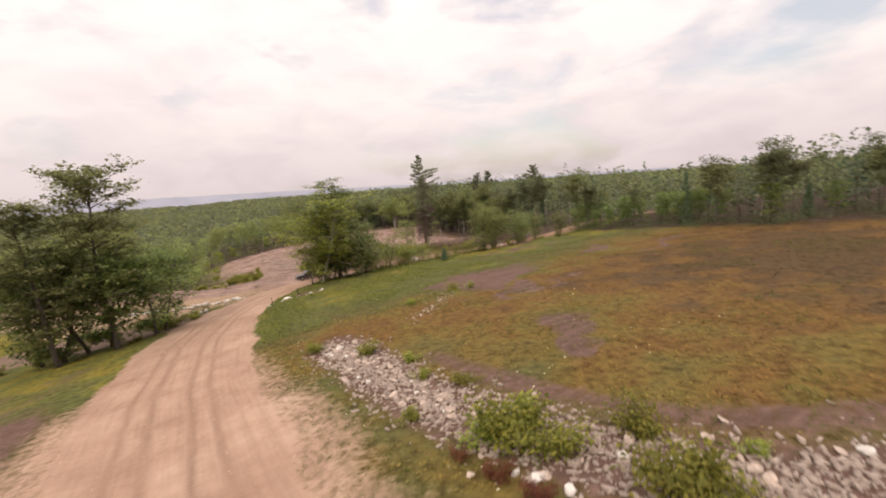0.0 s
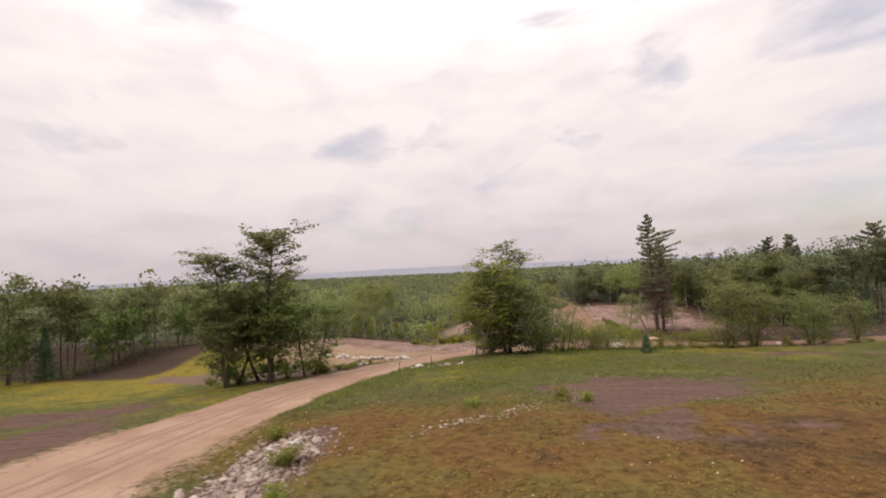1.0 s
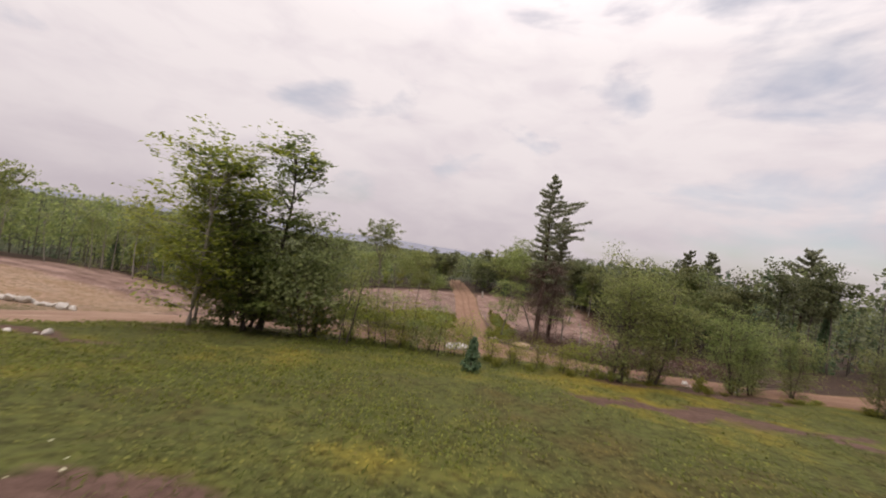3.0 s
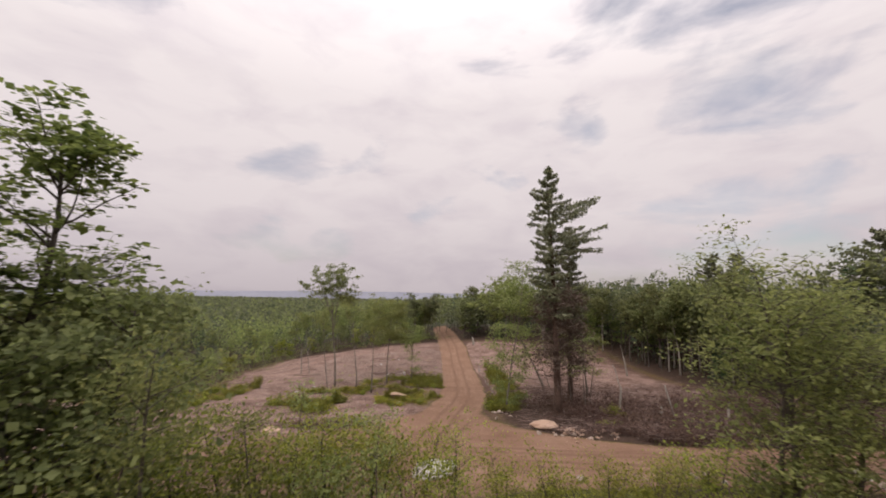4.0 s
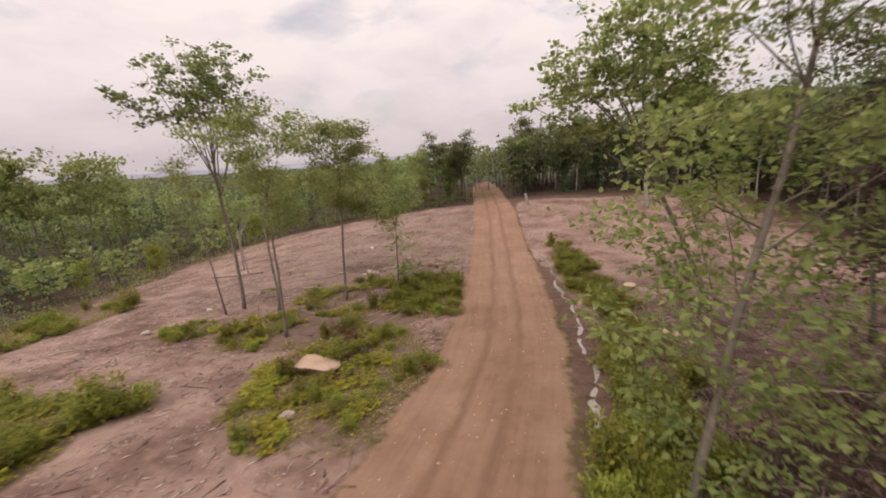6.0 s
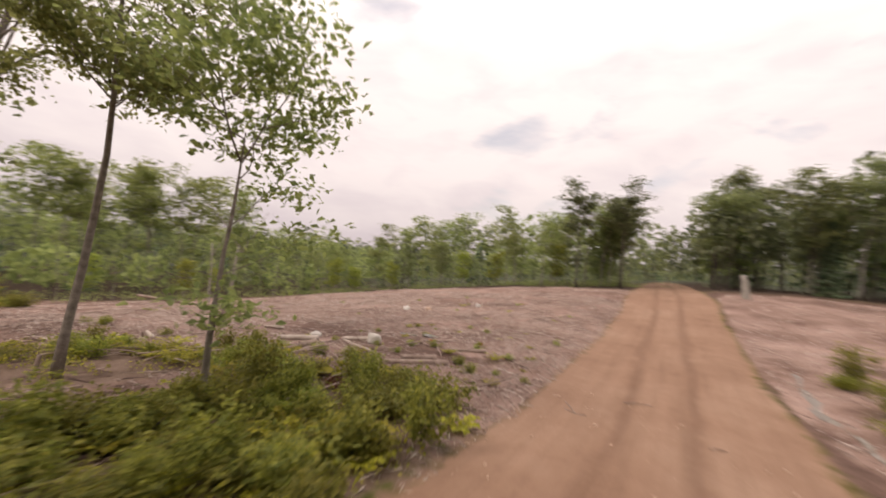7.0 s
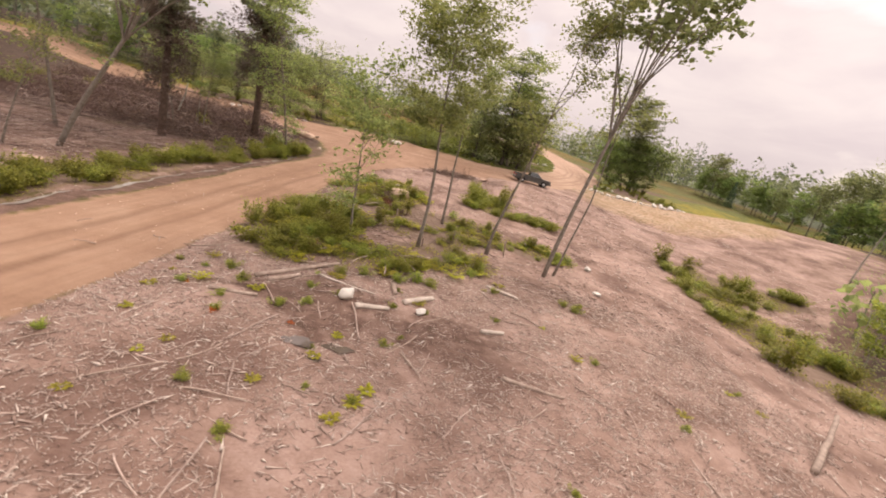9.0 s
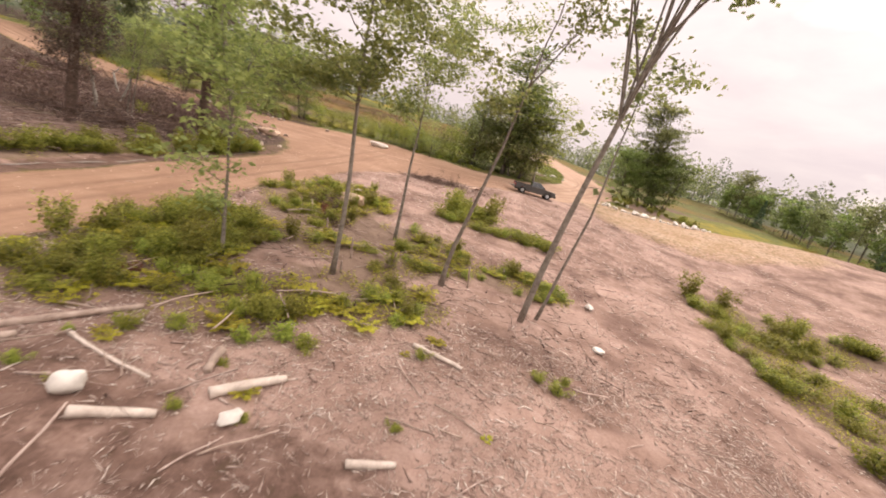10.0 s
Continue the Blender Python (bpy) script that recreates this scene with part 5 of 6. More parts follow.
pts = [on_riprap() for _ in range(5200)]
rng4 = np.random.default_rng(44)
pebbles("rubble", np.array([p[0] for p in pts]) + rng4.normal(size=5200) * 1.1, np.array([p[1] for p in pts]) + rng4.normal(size=5200) * 1.0, 0.14 + 0.30 * rng4.uniform(0, 1, 5200) ** 2, "small grey-tan rubble filling the swale", STONE)
rf = rng4.uniform(0, 1, 420) ** 0.9
pebbles("field_stones", -24.3 + 10.5 * rf + rng4.normal(size=420) * 0.5, -35.5 + 8.6 * rf + rng4.normal(size=420) * 0.45, 0.05 + 0.20 * rng4.uniform(0, 1, 420) ** 3, "small pale stones strewn along a row in the field", STONE)
gx4, gy4 = rng4.uniform(-50, 26, 26000), rng4.uniform(-75, 66, 26000)
rd = zones(gx4, gy4)[0] > 0.3
pebbles("gravel", gx4[rd][:5200], gy4[rd][:5200], 0.03 + 0.10 * rng4.uniform(0, 1, len(gx4[rd][:5200])) ** 3, "scattered small gravel on the dirt road", TAN_STONE)

# ---------- logs, sticks and slash ----------
def log_mesh(seed, long, r, bend=0.03, mat=None, sides=8):
    rng = np.random.default_rng(seed)
    line = bent(rng, (-long / 2, 0, 0), (1, 0, 0), long, 7, bend)
    line[:, 2] -= np.linspace(line[0, 2], line[-1, 2], len(line))
    radii = np.linspace(r, r * 0.72, len(line)) * rng.uniform(0.92, 1.08, len(line))
    return mesh_of("log", *tube(line, radii, sides), mat or LOGWOOD, True)


def lay(me, ax, ay, bx, by, r, name, label, group="", lift=0.0):
    za, zb = gz(ax, ay) + r * 0.7, gz(bx, by) + r * 0.7 + lift
    mid = Vector(((ax + bx) / 2, (ay + by) / 2, (za + zb) / 2))
    d = Vector((bx - ax, by - ay, zb - za))
    o = tagged(new(name, me), label, "log" if name == "log" else "stick", group)
    o.matrix_basis = Matrix.Translation(mid) @ d.to_track_quat("X", "Z").to_matrix().to_4x4()
    return o


lay(log_mesh(1, 3.8, 0.10), -1.6, 65.4, -4.3, 62.7, 0.13, "log", "straight cut log lying beside the brambles", "logs in the clearing")
lay(log_mesh(2, 1.3, 0.11), -2.2, 65.6, -3.1, 64.7, 0.11, "log", "short cut log lying beside a longer one", "logs in the clearing")
lay(log_mesh(3, 1.6, 0.13, mat=BARE_WOOD), -7.3, 64.9, -8.4, 63.7, 0.13, "log", "pale barkless log beside a white rock", "logs in the clearing")
lay(log_mesh(4, 1.3, 0.11, mat=BARE_WOOD), -5.7, 66.2, -6.7, 65.7, 0.11, "log", "short pale log between white rocks", "logs in the clearing")
lay(log_mesh(5, 0.9, 0.12), -6.7, 63.4, -6.9, 64.3, 0.12, "log", "dark charred log stub beside the rocks", "logs in the clearing")
lay(log_mesh(6, 2.0, 0.07), -11.0, 68.6, -12.7, 69.1, 0.07, "log", "broken branch lying on wood chips", "logs in the clearing")
lay(log_mesh(7, 1.7, 0.09, mat=BARE_WOOD), -11.2, 60.6, -12.9, 61.2, 0.09, "log", "pale split log on the wood chips", "logs in the clearing")
lay(log_mesh(8, 4.4, 0.12), 15.6, 62.9, 19.6, 61.8, 0.12, "log", "weathered log at the chips' edge", "logs in the clearing")
lay(log_mesh(9, 5.2, 0.11), -21.3, 69.4, -25.5, 66.3, 0.11, "log", "pale fallen stem at the clearing's edge", "logs in the clearing", 0.8)
lay(log_mesh(10, 6.5, 0.12), 21.5, 29.6, 27.5, 31.5, 0.12, "log", "weathered log among the slash", "logs in the slash")
lay(log_mesh(11, 5.0, 0.10), 17, 33, 21.5, 35, 0.10, "log", "weathered log among the slash", "logs in the slash")
lay(log_mesh(12, 7.0, 0.10), 30, 13.5, 36.5, 15.5, 0.10, "log", "fallen stem below the field", "logs in the slash", 0.5)
lay(log_mesh(13, 6.0, 0.14), 24, 41, 29.5, 43, 0.14, "log", "weathered log among the slash", "logs in the slash")
lay(log_mesh(14, 5.0, 0.12), 28, 35, 32.5, 33, 0.12, "log", "weathered log among the slash", "logs in the slash")

lay(log_mesh(15, 2.6, 0.05, 0.06, BARE_WOOD), -3.75, 64.2, -6.05, 65.1, 0.05, "log", "thin pale bent branch beside the white rock", "logs in the clearing", 0.12)
lay(log_mesh(16, 1.0, 0.09, mat=BARE_WOOD), -10.5, 65.7, -11.4, 65.5, 0.09, "log", "short pale split piece on the wood chips", "logs in the clearing")
lay(log_mesh(17, 1.5, 0.08), -1.1, 67.4, -2.3, 67.0, 0.08, "log", "short broken branch on the wood chips", "logs in the clearing")
stick_pool = [log_mesh(200 + k, 1.0, 0.014, 0.055, CHIP if k % 2 else LOGWOOD, 5) for k in range(8)]


def stick(x, y, long, label, group, lift=0.0):
    o = tagged(new("stick", R.choice(stick_pool)), label, "stick", group)
    o.matrix_basis = Matrix.Translation((x, y, gz(x, y) + 0.04 + lift)) @ Euler((0, R.uniform(-0.12, 0.12), R.uniform(0, 6.28))).to_matrix().to_4x4() @ Matrix.Diagonal((long, 0.9 + long * 0.5, 0.9 + long * 0.5, 1))


for k in range(170):
    x, y = R.uniform(-22, 2), R.uniform(60, 86)
    if zones(np.array([x]), np.array([y]))[0][0] < 0.3:
        stick(x, y, R.uniform(0.5, 2.0), "broken pale stick lying on wood chips", "sticks in the clearing")
for k in range(60):
    x, y = R.gauss(-6.5, 4.2), R.gauss(56, 5.5)
    if zones(np.array([x]), np.array([y]))[0][0] < 0.3:
        stick(x, y, R.uniform(0.8, 2.6), "bare branch lying among the brambles", "branches in the brambles", R.uniform(0, 0.3))
for k in range(9):
    a = R.uniform(-1.8, 1.8)
    y = R.uniform(42, 66)
    stick(3.8 + 0.03 * (y - 44) + a, y, R.uniform(0.3, 0.7), "small stick lying on the dirt track", "sticks on the track")


def slivers(rng, xs, ys, long, thick, lift=0.02):
    """Wedge-shaped splinters lying about."""
    m = len(xs)
    ang, tip = rng.uniform(0, 6.28, m), rng.normal(size=m) * 0.14
    d = np.stack([np.cos(ang) * np.cos(tip), np.sin(ang) * np.cos(tip), np.sin(tip)], 1)
    side = np.stack([-np.sin(ang), np.cos(ang), 0 * ang], 1)
    up = np.array([0, 0, 1.0])
    c = np.stack([xs, ys, ground(xs, ys) + lift], 1)
    l, t = long[:, None] / 2, thick[:, None]
    v = np.stack([c - d * l - side * t, c - d * l + side * t, c - d * l * 0.6 + up * t * 1.1, c + d * l + side * t * rng.uniform(-0.8, 0.8, (m, 1))], 1)
    f = np.array([(0, 2, 3), (2, 1, 3), (0, 1, 2), (1, 0, 3)])[None] + np.arange(m)[:, None, None] * 4
    return v.reshape(-1, 3), f.reshape(-1, 3)


def chip_material(name, tones):
    m, t, b, _ = material(name)
    isl = t.nodes.new("ShaderNodeNewGeometry").outputs["Random Per Island"]
    co = t.nodes.new("ShaderNodeTexCoord").outputs["Object"]
    grain = noise_of(t, 30.0, 3.0, 0.6, co)
    t.links.new(ramp(t, tones, arith(t, "ADD", arith(t, "MULTIPLY", isl, 0.8), arith(t, "MULTIPLY", grain, 0.2))), b.inputs["Base Color"])
    b.inputs["Roughness"].default_value, b.inputs["Specular IOR Level"].default_value = 0.9, 0.2
    return m


CHIPS = chip_material("wood_chips", [(0.1, (0.19, 0.122, 0.098)), (0.35, (0.32, 0.228, 0.190)), (0.65, (0.44, 0.345, 0.295)), (0.95, (0.66, 0.57, 0.50))])
SLASH = chip_material("slash_sticks", [(0.1, (0.05, 0.030, 0.025)), (0.5, (0.15, 0.094, 0.077)), (0.75, (0.28, 0.20, 0.17)), (0.95, (0.48, 0.39, 0.34))])
rng5 = np.random.default_rng(55)
cx, cy = rng5.uniform(-50, 36, 150000), rng5.uniform(20, 102, 150000)
keep = zones(cx, cy)[1] > rng5.uniform(0.25, 0.9, len(cx))
keep &= rolling(cx, cy, 1.6, 51, 3) > 0.38
cx, cy = cx[keep][:40000], cy[keep][:40000]
nx5, ny5 = rng5.uniform(-24, 3, 125000), rng5.uniform(58, 90, 125000)
keep = zones(nx5, ny5)[1] > rng5.uniform(0.2, 0.7, len(nx5))
keep &= rolling(nx5, ny5, 1.3, 53, 3) > 0.36
nx5, ny5 = nx5[keep], ny5[keep]
far_chips = slivers(rng5, cx, cy, 0.12 + 0.5 * rng5.uniform(0, 1, len(cx)) ** 3, 0.012 + 0.03 * rng5.uniform(0, 1, len(cx)) ** 2)
near_chips = slivers(rng5, nx5, ny5, 0.05 + 0.38 * rng5.uniform(0, 1, len(nx5)) ** 3.5, 0.006 + 0.015 * rng5.uniform(0, 1, len(nx5)) ** 2)
tagged(new("wood_chips", quick("wood_chips", [(*far_chips, 0), (*near_chips, 0)], [CHIPS])), "splintered pale and brown wood chips covering the clearing", "wood chips", kind="stuff")

# slash: tangled thin branches
sx = np.concatenate([rng5.uniform(8, 42, 22000), rng5.normal(-8.5, 3.2, 1500), rng5.uniform(8, 38, 1800), rng5.normal(-5, 5, 600)])
sy = np.concatenate([20.8 + 35 * rng5.uniform(0, 1, 22000) ** 1.25, 28.2 + 0.25 * rng5.normal(size=1500) * 3, rng5.uniform(11, 17, 1800), rng5.normal(53, 5, 600)])
heap = np.clip(rolling(sx, sy, 5.0, 59, 3) - 0.35, 0, 0.5) * 2
ok = (zones(sx, sy)[0] < 0.3) & (rng5.uniform(0, 1, len(sx)) < 0.35 + heap)
ok &= ((rut_lat(sx, sy)[1] > 6) | (sx < 0) | (sy < 30)) & ((sy > 24) | (sx > 16) | (sy < 18))
sx, sy, heap = sx[ok], sy[ok], heap[ok]
long = 0.5 + np.where(sx < 1, 1.2, 3.4) * rng5.uniform(0, 1, len(sx)) ** 1.8
bx5, by5 = rng5.uniform(-44, 1, 9000), rng5.uniform(21, 60, 9000)
ok = (zones(bx5, by5)[1] > 0.4) & (rolling(bx5, by5, 4.0, 95, 3) > rng5.uniform(0.35, 0.65, len(bx5)))
bx5, by5 = bx5[ok], by5[ok]
strewn = slivers(rng5, bx5, by5, 0.25 + 1.5 * rng5.uniform(0, 1, len(bx5)) ** 3, 0.012 + 0.025 * rng5.uniform(0, 1, len(bx5)) ** 2, 0.04)
tagged(new("strewn_sticks", quick("strewn_sticks", [(*strewn, 0)], [SLASH])), "broken sticks strewn over the wood chips", "sticks", kind="stuff")
brush = slivers(rng5, sx, sy, long, 0.010 + 0.020 * rng5.uniform(0, 1, len(sx)) ** 2, rng5.uniform(0.03, 0.25, len(sx)) + np.where(sx < 1, 0.25, 1.5) * heap * rng5.uniform(0, 1, len(sx)))
tagged(new("slash", quick("slash", [(*brush, 0)], [SLASH])), "tangle of thin dead branches left after felling", "branches", kind="stuff")
STICK_BARK = plain("slash_bark", (0.07, 0.043, 0.034), (0.27, 0.19, 0.155), 6, 0.95, 0.4, 30, per_object=0.4)
DEAD_LEAF = foliage("dead_leaves", (0.075, 0.044, 0.035), (0.200, 0.125, 0.098), 0.3)
dx = np.concatenate([rng5.uniform(9, 42, 34000), rng5.normal(-8.5, 5.0, 500), rng5.uniform(8, 38, 2000)])
dy = np.concatenate([21 + 20 * rng5.uniform(0, 1, 34000) ** 1.2, 28.2 + rng5.normal(size=500) * 0.8, rng5.uniform(11, 17, 2000)])
heap = np.clip(rolling(dx, dy, 5.0, 59, 3) - 0.40, 0, 0.5) * 2
ok = (zones(dx, dy)[0] < 0.3) & ((heap > rng5.uniform(0, 0.3, len(dx))) | (dx < 0)) & ((dy > 24) | (dx > 16) | (dx < 0))
dx, dy, heap = dx[ok], dy[ok], heap[ok]
dead = leaves(rng5, np.stack([dx, dy, ground(dx, dy) + rng5.uniform(0.02, 0.25, len(dx)) + np.where(dx < 1, 0.3, 1.7) * heap * rng5.uniform(0, 1, len(dx))], 1), 0.19, "needle", 0.2)
tagged(new("dead_brush", quick("dead_brush", [(*dead, 0)], [DEAD_LEAF])), "withered brown brush among the slash", "brush", kind="stuff")

def brush_heap(seed, wide, tall, sticks, twigs):
    rng = np.random.default_rng(seed)
    wood, ends = [], []
    for k in range(sticks):
        a, r = rng.uniform(0, 6.28), wide * math.sqrt(rng.uniform(0, 0.6))
        s = bent(rng, (math.cos(a) * r, math.sin(a) * r, rng.uniform(0, 0.35) * tall), (rng.normal(), rng.normal(), rng.uniform(0, 0.75)), rng.uniform(0.7, 2.0), 4, 0.16, -0.03)
        s[:, 2] = np.abs(s[:, 2])
        wood.append(tube(s, np.linspace(rng.uniform(0.012, 0.03), 0.006, len(s)), 4, False))
        ends += list(s[1:])
    ends = np.array(ends)
    at = ends[rng.integers(0, len(ends), twigs)] + rng.normal(size=(twigs, 3)) * 0.14
    at[:, 2] = np.abs(at[:, 2]) + 0.02
    return joined(wood), leaves(rng, at, 0.20, "needle", 0.1)


heaps = []
for k, (w, h, n, m) in enumerate(((1.3, 0.9, 46, 700), (1.0, 1.2, 34, 520), (1.7, 0.7, 52, 700))):
    top = new("brush_pile")
    made = brush_heap(400 + k, w, h, n, m)
    part("branch_tangle", mesh_of("branch_tangle", *made[0], STICK_BARK, True), top)
    part("withered_leaves", mesh_of("withered_leaves", *made[1], DEAD_LEAF), top)
    heaps.append(tagged(top, ("pile of cut branches with withered reddish-brown leaves", "upright heap of dead brown branches", "low sprawl of dead branches and twigs")[k], "brush pile", "brush piles in the slash"))
hr = random.Random(41)
spent = set()
for k in range(96):
    x, y = hr.uniform(13.0, 40), 21.5 + 19 * hr.random() ** 1.3
    if y < 24 and x < 17:
        continue
    top = heaps[k % 3]
    args = (x, y, hr.uniform(0, 6.28), hr.uniform(0.8, 1.35), 0.04)
    put(top, *args) if k % 3 not in spent else again(top, *args)
    spent.add(k % 3)

for k, (x, y, z) in enumerate(((-3.7, 46.8, 0.7), (-4.6, 47.6, 0.55), (-9.5, 28.2, 0.8), (-11.5, 27.6, 0.7), (-7.6, 28.8, 0.6), (-5.6, 50.6, 0.5))):
    again(heaps[k % 3], x, y, k * 1.3, z, 0.04)

# ---------- low plants ----------
def fern(seed, fronds=9, long=0.75):
    rng = np.random.default_rng(seed)
    wood, cs, ds = [], [], []
    for k in range(fronds):
        a = k * 6.28 / fronds + rng.uniform(-0.3, 0.3)
        line = bent(rng, (0, 0, 0), (math.cos(a), math.sin(a), 1.5), long * rng.uniform(0.8, 1.1), 7, 0.03, -0.16)
        wood.append(tube(line, np.linspace(0.006, 0.002, len(line)), 3, False))
        side = np.array([-math.sin(a), math.cos(a), 0.1])
        for f in np.linspace(0.2, 1, 11):
            p = np.array([np.interp(f, np.linspace(0, 1, len(line)), line[:, c]) for c in range(3)])
            for sgn in (-1, 1):
                cs.append(p + side * sgn * 0.09 * (1.15 - f))
                ds.append(side * sgn + np.array([math.cos(a), math.sin(a), 0]) * 0.5)
    return joined(wood), leaves(rng, np.array(cs), 0.20, "needle", 0.75, 0.2, np.array(ds) * 1.6)


shrubs = [plant("bramble", bush(300 + k, w, h, n, lf, 8, "oval", 0.55), BARK, tone, label, "shrub", "brambles") for k, (w, h, n, lf, tone, label) in enumerate((
    (0.75, 0.75, 850, 0.105, SHRUB_LEAF, "low green bramble with broad leaves"),
    (0.6, 1.0, 850, 0.11, SHRUB_LEAF, "upright green raspberry cane clump"),
    (0.9, 0.55, 850, 0.11, SHRUB_LEAF, "spreading low bramble with oval leaves"),
    ))]
shrubs.append(plant("young_shrub", bush(303, 0.5, 0.6, 620, 0.095, 8, "oval", 0.7), BARK, LIGHT_LEAF, "bright yellow-green young shrub", "shrub", "young shrubs"))
ferns = [plant("fern", fern(320 + k, 9 + k, 0.7 + 0.12 * k), BARK, FERN_LEAF, "yellow-green fern with arching fronds", "fern", "ferns") for k in range(2)]
reds = [plant("red_shrub", bush(330, 0.45, 0.5, 700, 0.07, 7), BARK, RED_LEAF, "small low reddish-leaved shrub", "shrub", "red shrubs")]
placed = set()


def grow(top, x, y, size):
    args = (x, y, R.uniform(0, 6.28), size, 0.03, R.uniform(0.85, 1.15))
    if id(top) in placed:
        again(top, x, y, args[2], size, 0.03, args[5])
    else:
        placed.add(id(top))
        put(top, x, y, args[2], size, 0.03, 0.0, args[5])


for k in range(112):
    y = 36 + 38 * R.random() ** 1.15
    lat = R.uniform(5.0, 8.0)
    x = float(np.interp(y, [p[1] for p in TRACK], [p[0] for p in TRACK])) + lat
    grow(R.choice(shrubs[:3]), x, y, R.uniform(0.8, 1.25))


def patchy_place(x, y):
    """Clumps with bare gaps between them."""
    return rolling(np.array([x]), np.array([y]), 2.6, 91, 2)[0]


for k in range(880):
    x, y = R.uniform(-20, 1.8), R.uniform(37, 64)
    if zones(np.array([x]), np.array([y]))[4][0] < 0.5 or patchy_place(x, y) < 0.40:
        continue
    r = R.random()
    grow(R.choice(ferns) if r < 0.42 else shrubs[3] if r < 0.76 else R.choice(shrubs[1:3]) if r < 0.985 else reds[0], x, y, R.uniform(0.5, 1.0))
for k in range(70):
    x, y = R.uniform(-3.8, 1.3), R.uniform(52.5, 62.5)
    if zones(np.array([x]), np.array([y]))[0][0] < 0.25:
        grow(R.choice(ferns) if R.random() < 0.35 else R.choice(shrubs), x, y, R.uniform(0.7, 1.15))
for x, y, z in ((-9.5, 60.5, 0.8), (-10.5, 59.6, 0.7), (-7.8, 62.0, 0.9), (-6.2, 62.4, 0.9), (-6.9, 62.6, 0.7), (-4.4, 63.4, 0.7), (-5.4, 63.0, 0.7), (-12.0, 60.0, 0.6), (-16.0, 61.0, 0.7), (-15.4, 60.6, 0.6), (-16.3, 60.4, 0.5), (-2.2, 66.6, 0.5), (-1.4, 65.9, 0.6), (-0.4, 66.8, 0.5), (-1.8, 68.5, 0.4), (-3.2, 67.3, 0.5), (-8.4, 62.3, 0.7), (-4.0, 66.8, 0.5), (-7.0, 68.3, 0.4), (-0.6, 65.0, 0.6), (-11.6, 61.2, 0.5)):
    grow(shrubs[3] if R.random() < 0.7 else R.choice(ferns), x, y, z)
for x, y, rx, ry, m in ((-13.6, 37.4, 2.2, 2.8, 14), (-15.6, 41.4, 4.2, 1.2, 14), (-33, 55, 4, 7.5, 34), (-37, 45, 7, 3.0, 26), (7.2, 36.5, 1.2, 3.5, 10)):
    for k in range(m):
        grow(shrubs[3] if R.random() < 0.55 else R.choice(shrubs[:3]), x + R.uniform(-rx, rx), y + R.uniform(-ry, ry), R.uniform(0.9, 1.7))
for x, y, s, k in ((-29.4, -55.0, 2.2, 0), (-28.6, -54.2, 2.0, 3), (-30.2, -54.0, 1.7, 3), (-28.9, -56.2, 1.6, 0), (-26.0, -57.6, 1.5, 0), (-28.0, -60.4, 1.9, 0), (-27.0, -60.9, 1.6, 2), (-31.8, -50.5, 1.0, 3), (-29.4, -47.0, 1.0, 3), (-30.4, -40.5, 1.2, 0), (-28.6, -44.0, 1.0, 3), (-15.5, -28.0, 1.5, 2), (-14.0, -28.6, 1.2, 3), (-22, -30, 1.2, 3), (-33, -36.5, 1.1, 0), (-27.8, -49, 0.9, 2), (-24.5, -60.5, 0.9, 3)):
    grow(shrubs[k], x, y, s)
for x, y in ((-30.8, -57.6), (-30.4, -59.2), (-29.0, -61.4), (-28.6, -62.6), (-31.2, -56.2), (-31.6, -54.4), (-5.0, 49.6), (-4.3, 48.6)):
    grow(reds[0], x, y, R.uniform(0.8, 1.2))
for k in range(44):
    x, y = R.uniform(-60, -40), R.uniform(-12, 2)
    if zones(np.array([x]), np.array([y]))[0][0] < 0.2:
        grow(R.choice(shrubs[:3]), x, y, R.uniform(0.7, 1.3))
for k in range(46):
    x, y = R.uniform(-24, 38), R.gauss(9.5, 1.8)
    if zones(np.array([x]), np.array([y]))[0][0] < 0.2:
        grow(R.choice(shrubs), x, y, R.uniform(0.6, 1.3))
for k in range(60):
    x, y = R.uniform(13, 40), R.uniform(22, 36)
    if zones(np.array([x]), np.array([y]))[0][0] < 0.2 and rolling(np.array([x]), np.array([y]), 6, 61, 2)[0] > 0.5:
        grow(R.choice(shrubs[:3]), x, y, R.uniform(0.8, 1.4))

for k in range(38):
    x, y = R.uniform(-24, 1), R.uniform(59, 84)
    if zones(np.array([x]), np.array([y]))[0][0] < 0.3:
        grow(shrubs[3] if R.random() < 0.6 else R.choice(ferns), x, y, R.uniform(0.22, 0.45))

for k in range(26):
    x, y = R.uniform(-7, 1.4), R.uniform(64, 73)
    if zones(np.array([x]), np.array([y]))[0][0] < 0.3:
        grow(shrubs[3] if R.random() < 0.5 else R.choice(ferns), x, y, R.uniform(0.16, 0.42))
ORANGE_LEAF = foliage("orange_leaves", (0.42, 0.10, 0.02), (0.72, 0.26, 0.05), 0.4)
turned = plant("orange_seedling", bush(335, 0.4, 0.35, 160, 0.10, 5), BARK, ORANGE_LEAF, "tiny seedling with bright orange leaves on wood chips", "seedling", "orange seedlings")
for x, y, z in ((-1.8, 68.7, 0.5), (-0.2, 67.2, 0.28), (-4.0, 68.3, 0.35)):
    grow(turned, x, y, z)

# ground cover
rng6 = np.random.default_rng(66)


def cover_stuff(name, xs, ys, high, size, shape, mat, label, category, flat=0.5):
    c = np.stack([xs, ys, ground(xs, ys) + rng6.uniform(0.02, high, len(xs))], 1)
    tagged(new(name, quick(name, [(*leaves(rng6, c, size, shape, flat), 0)], [mat])), label, category, kind="stuff")


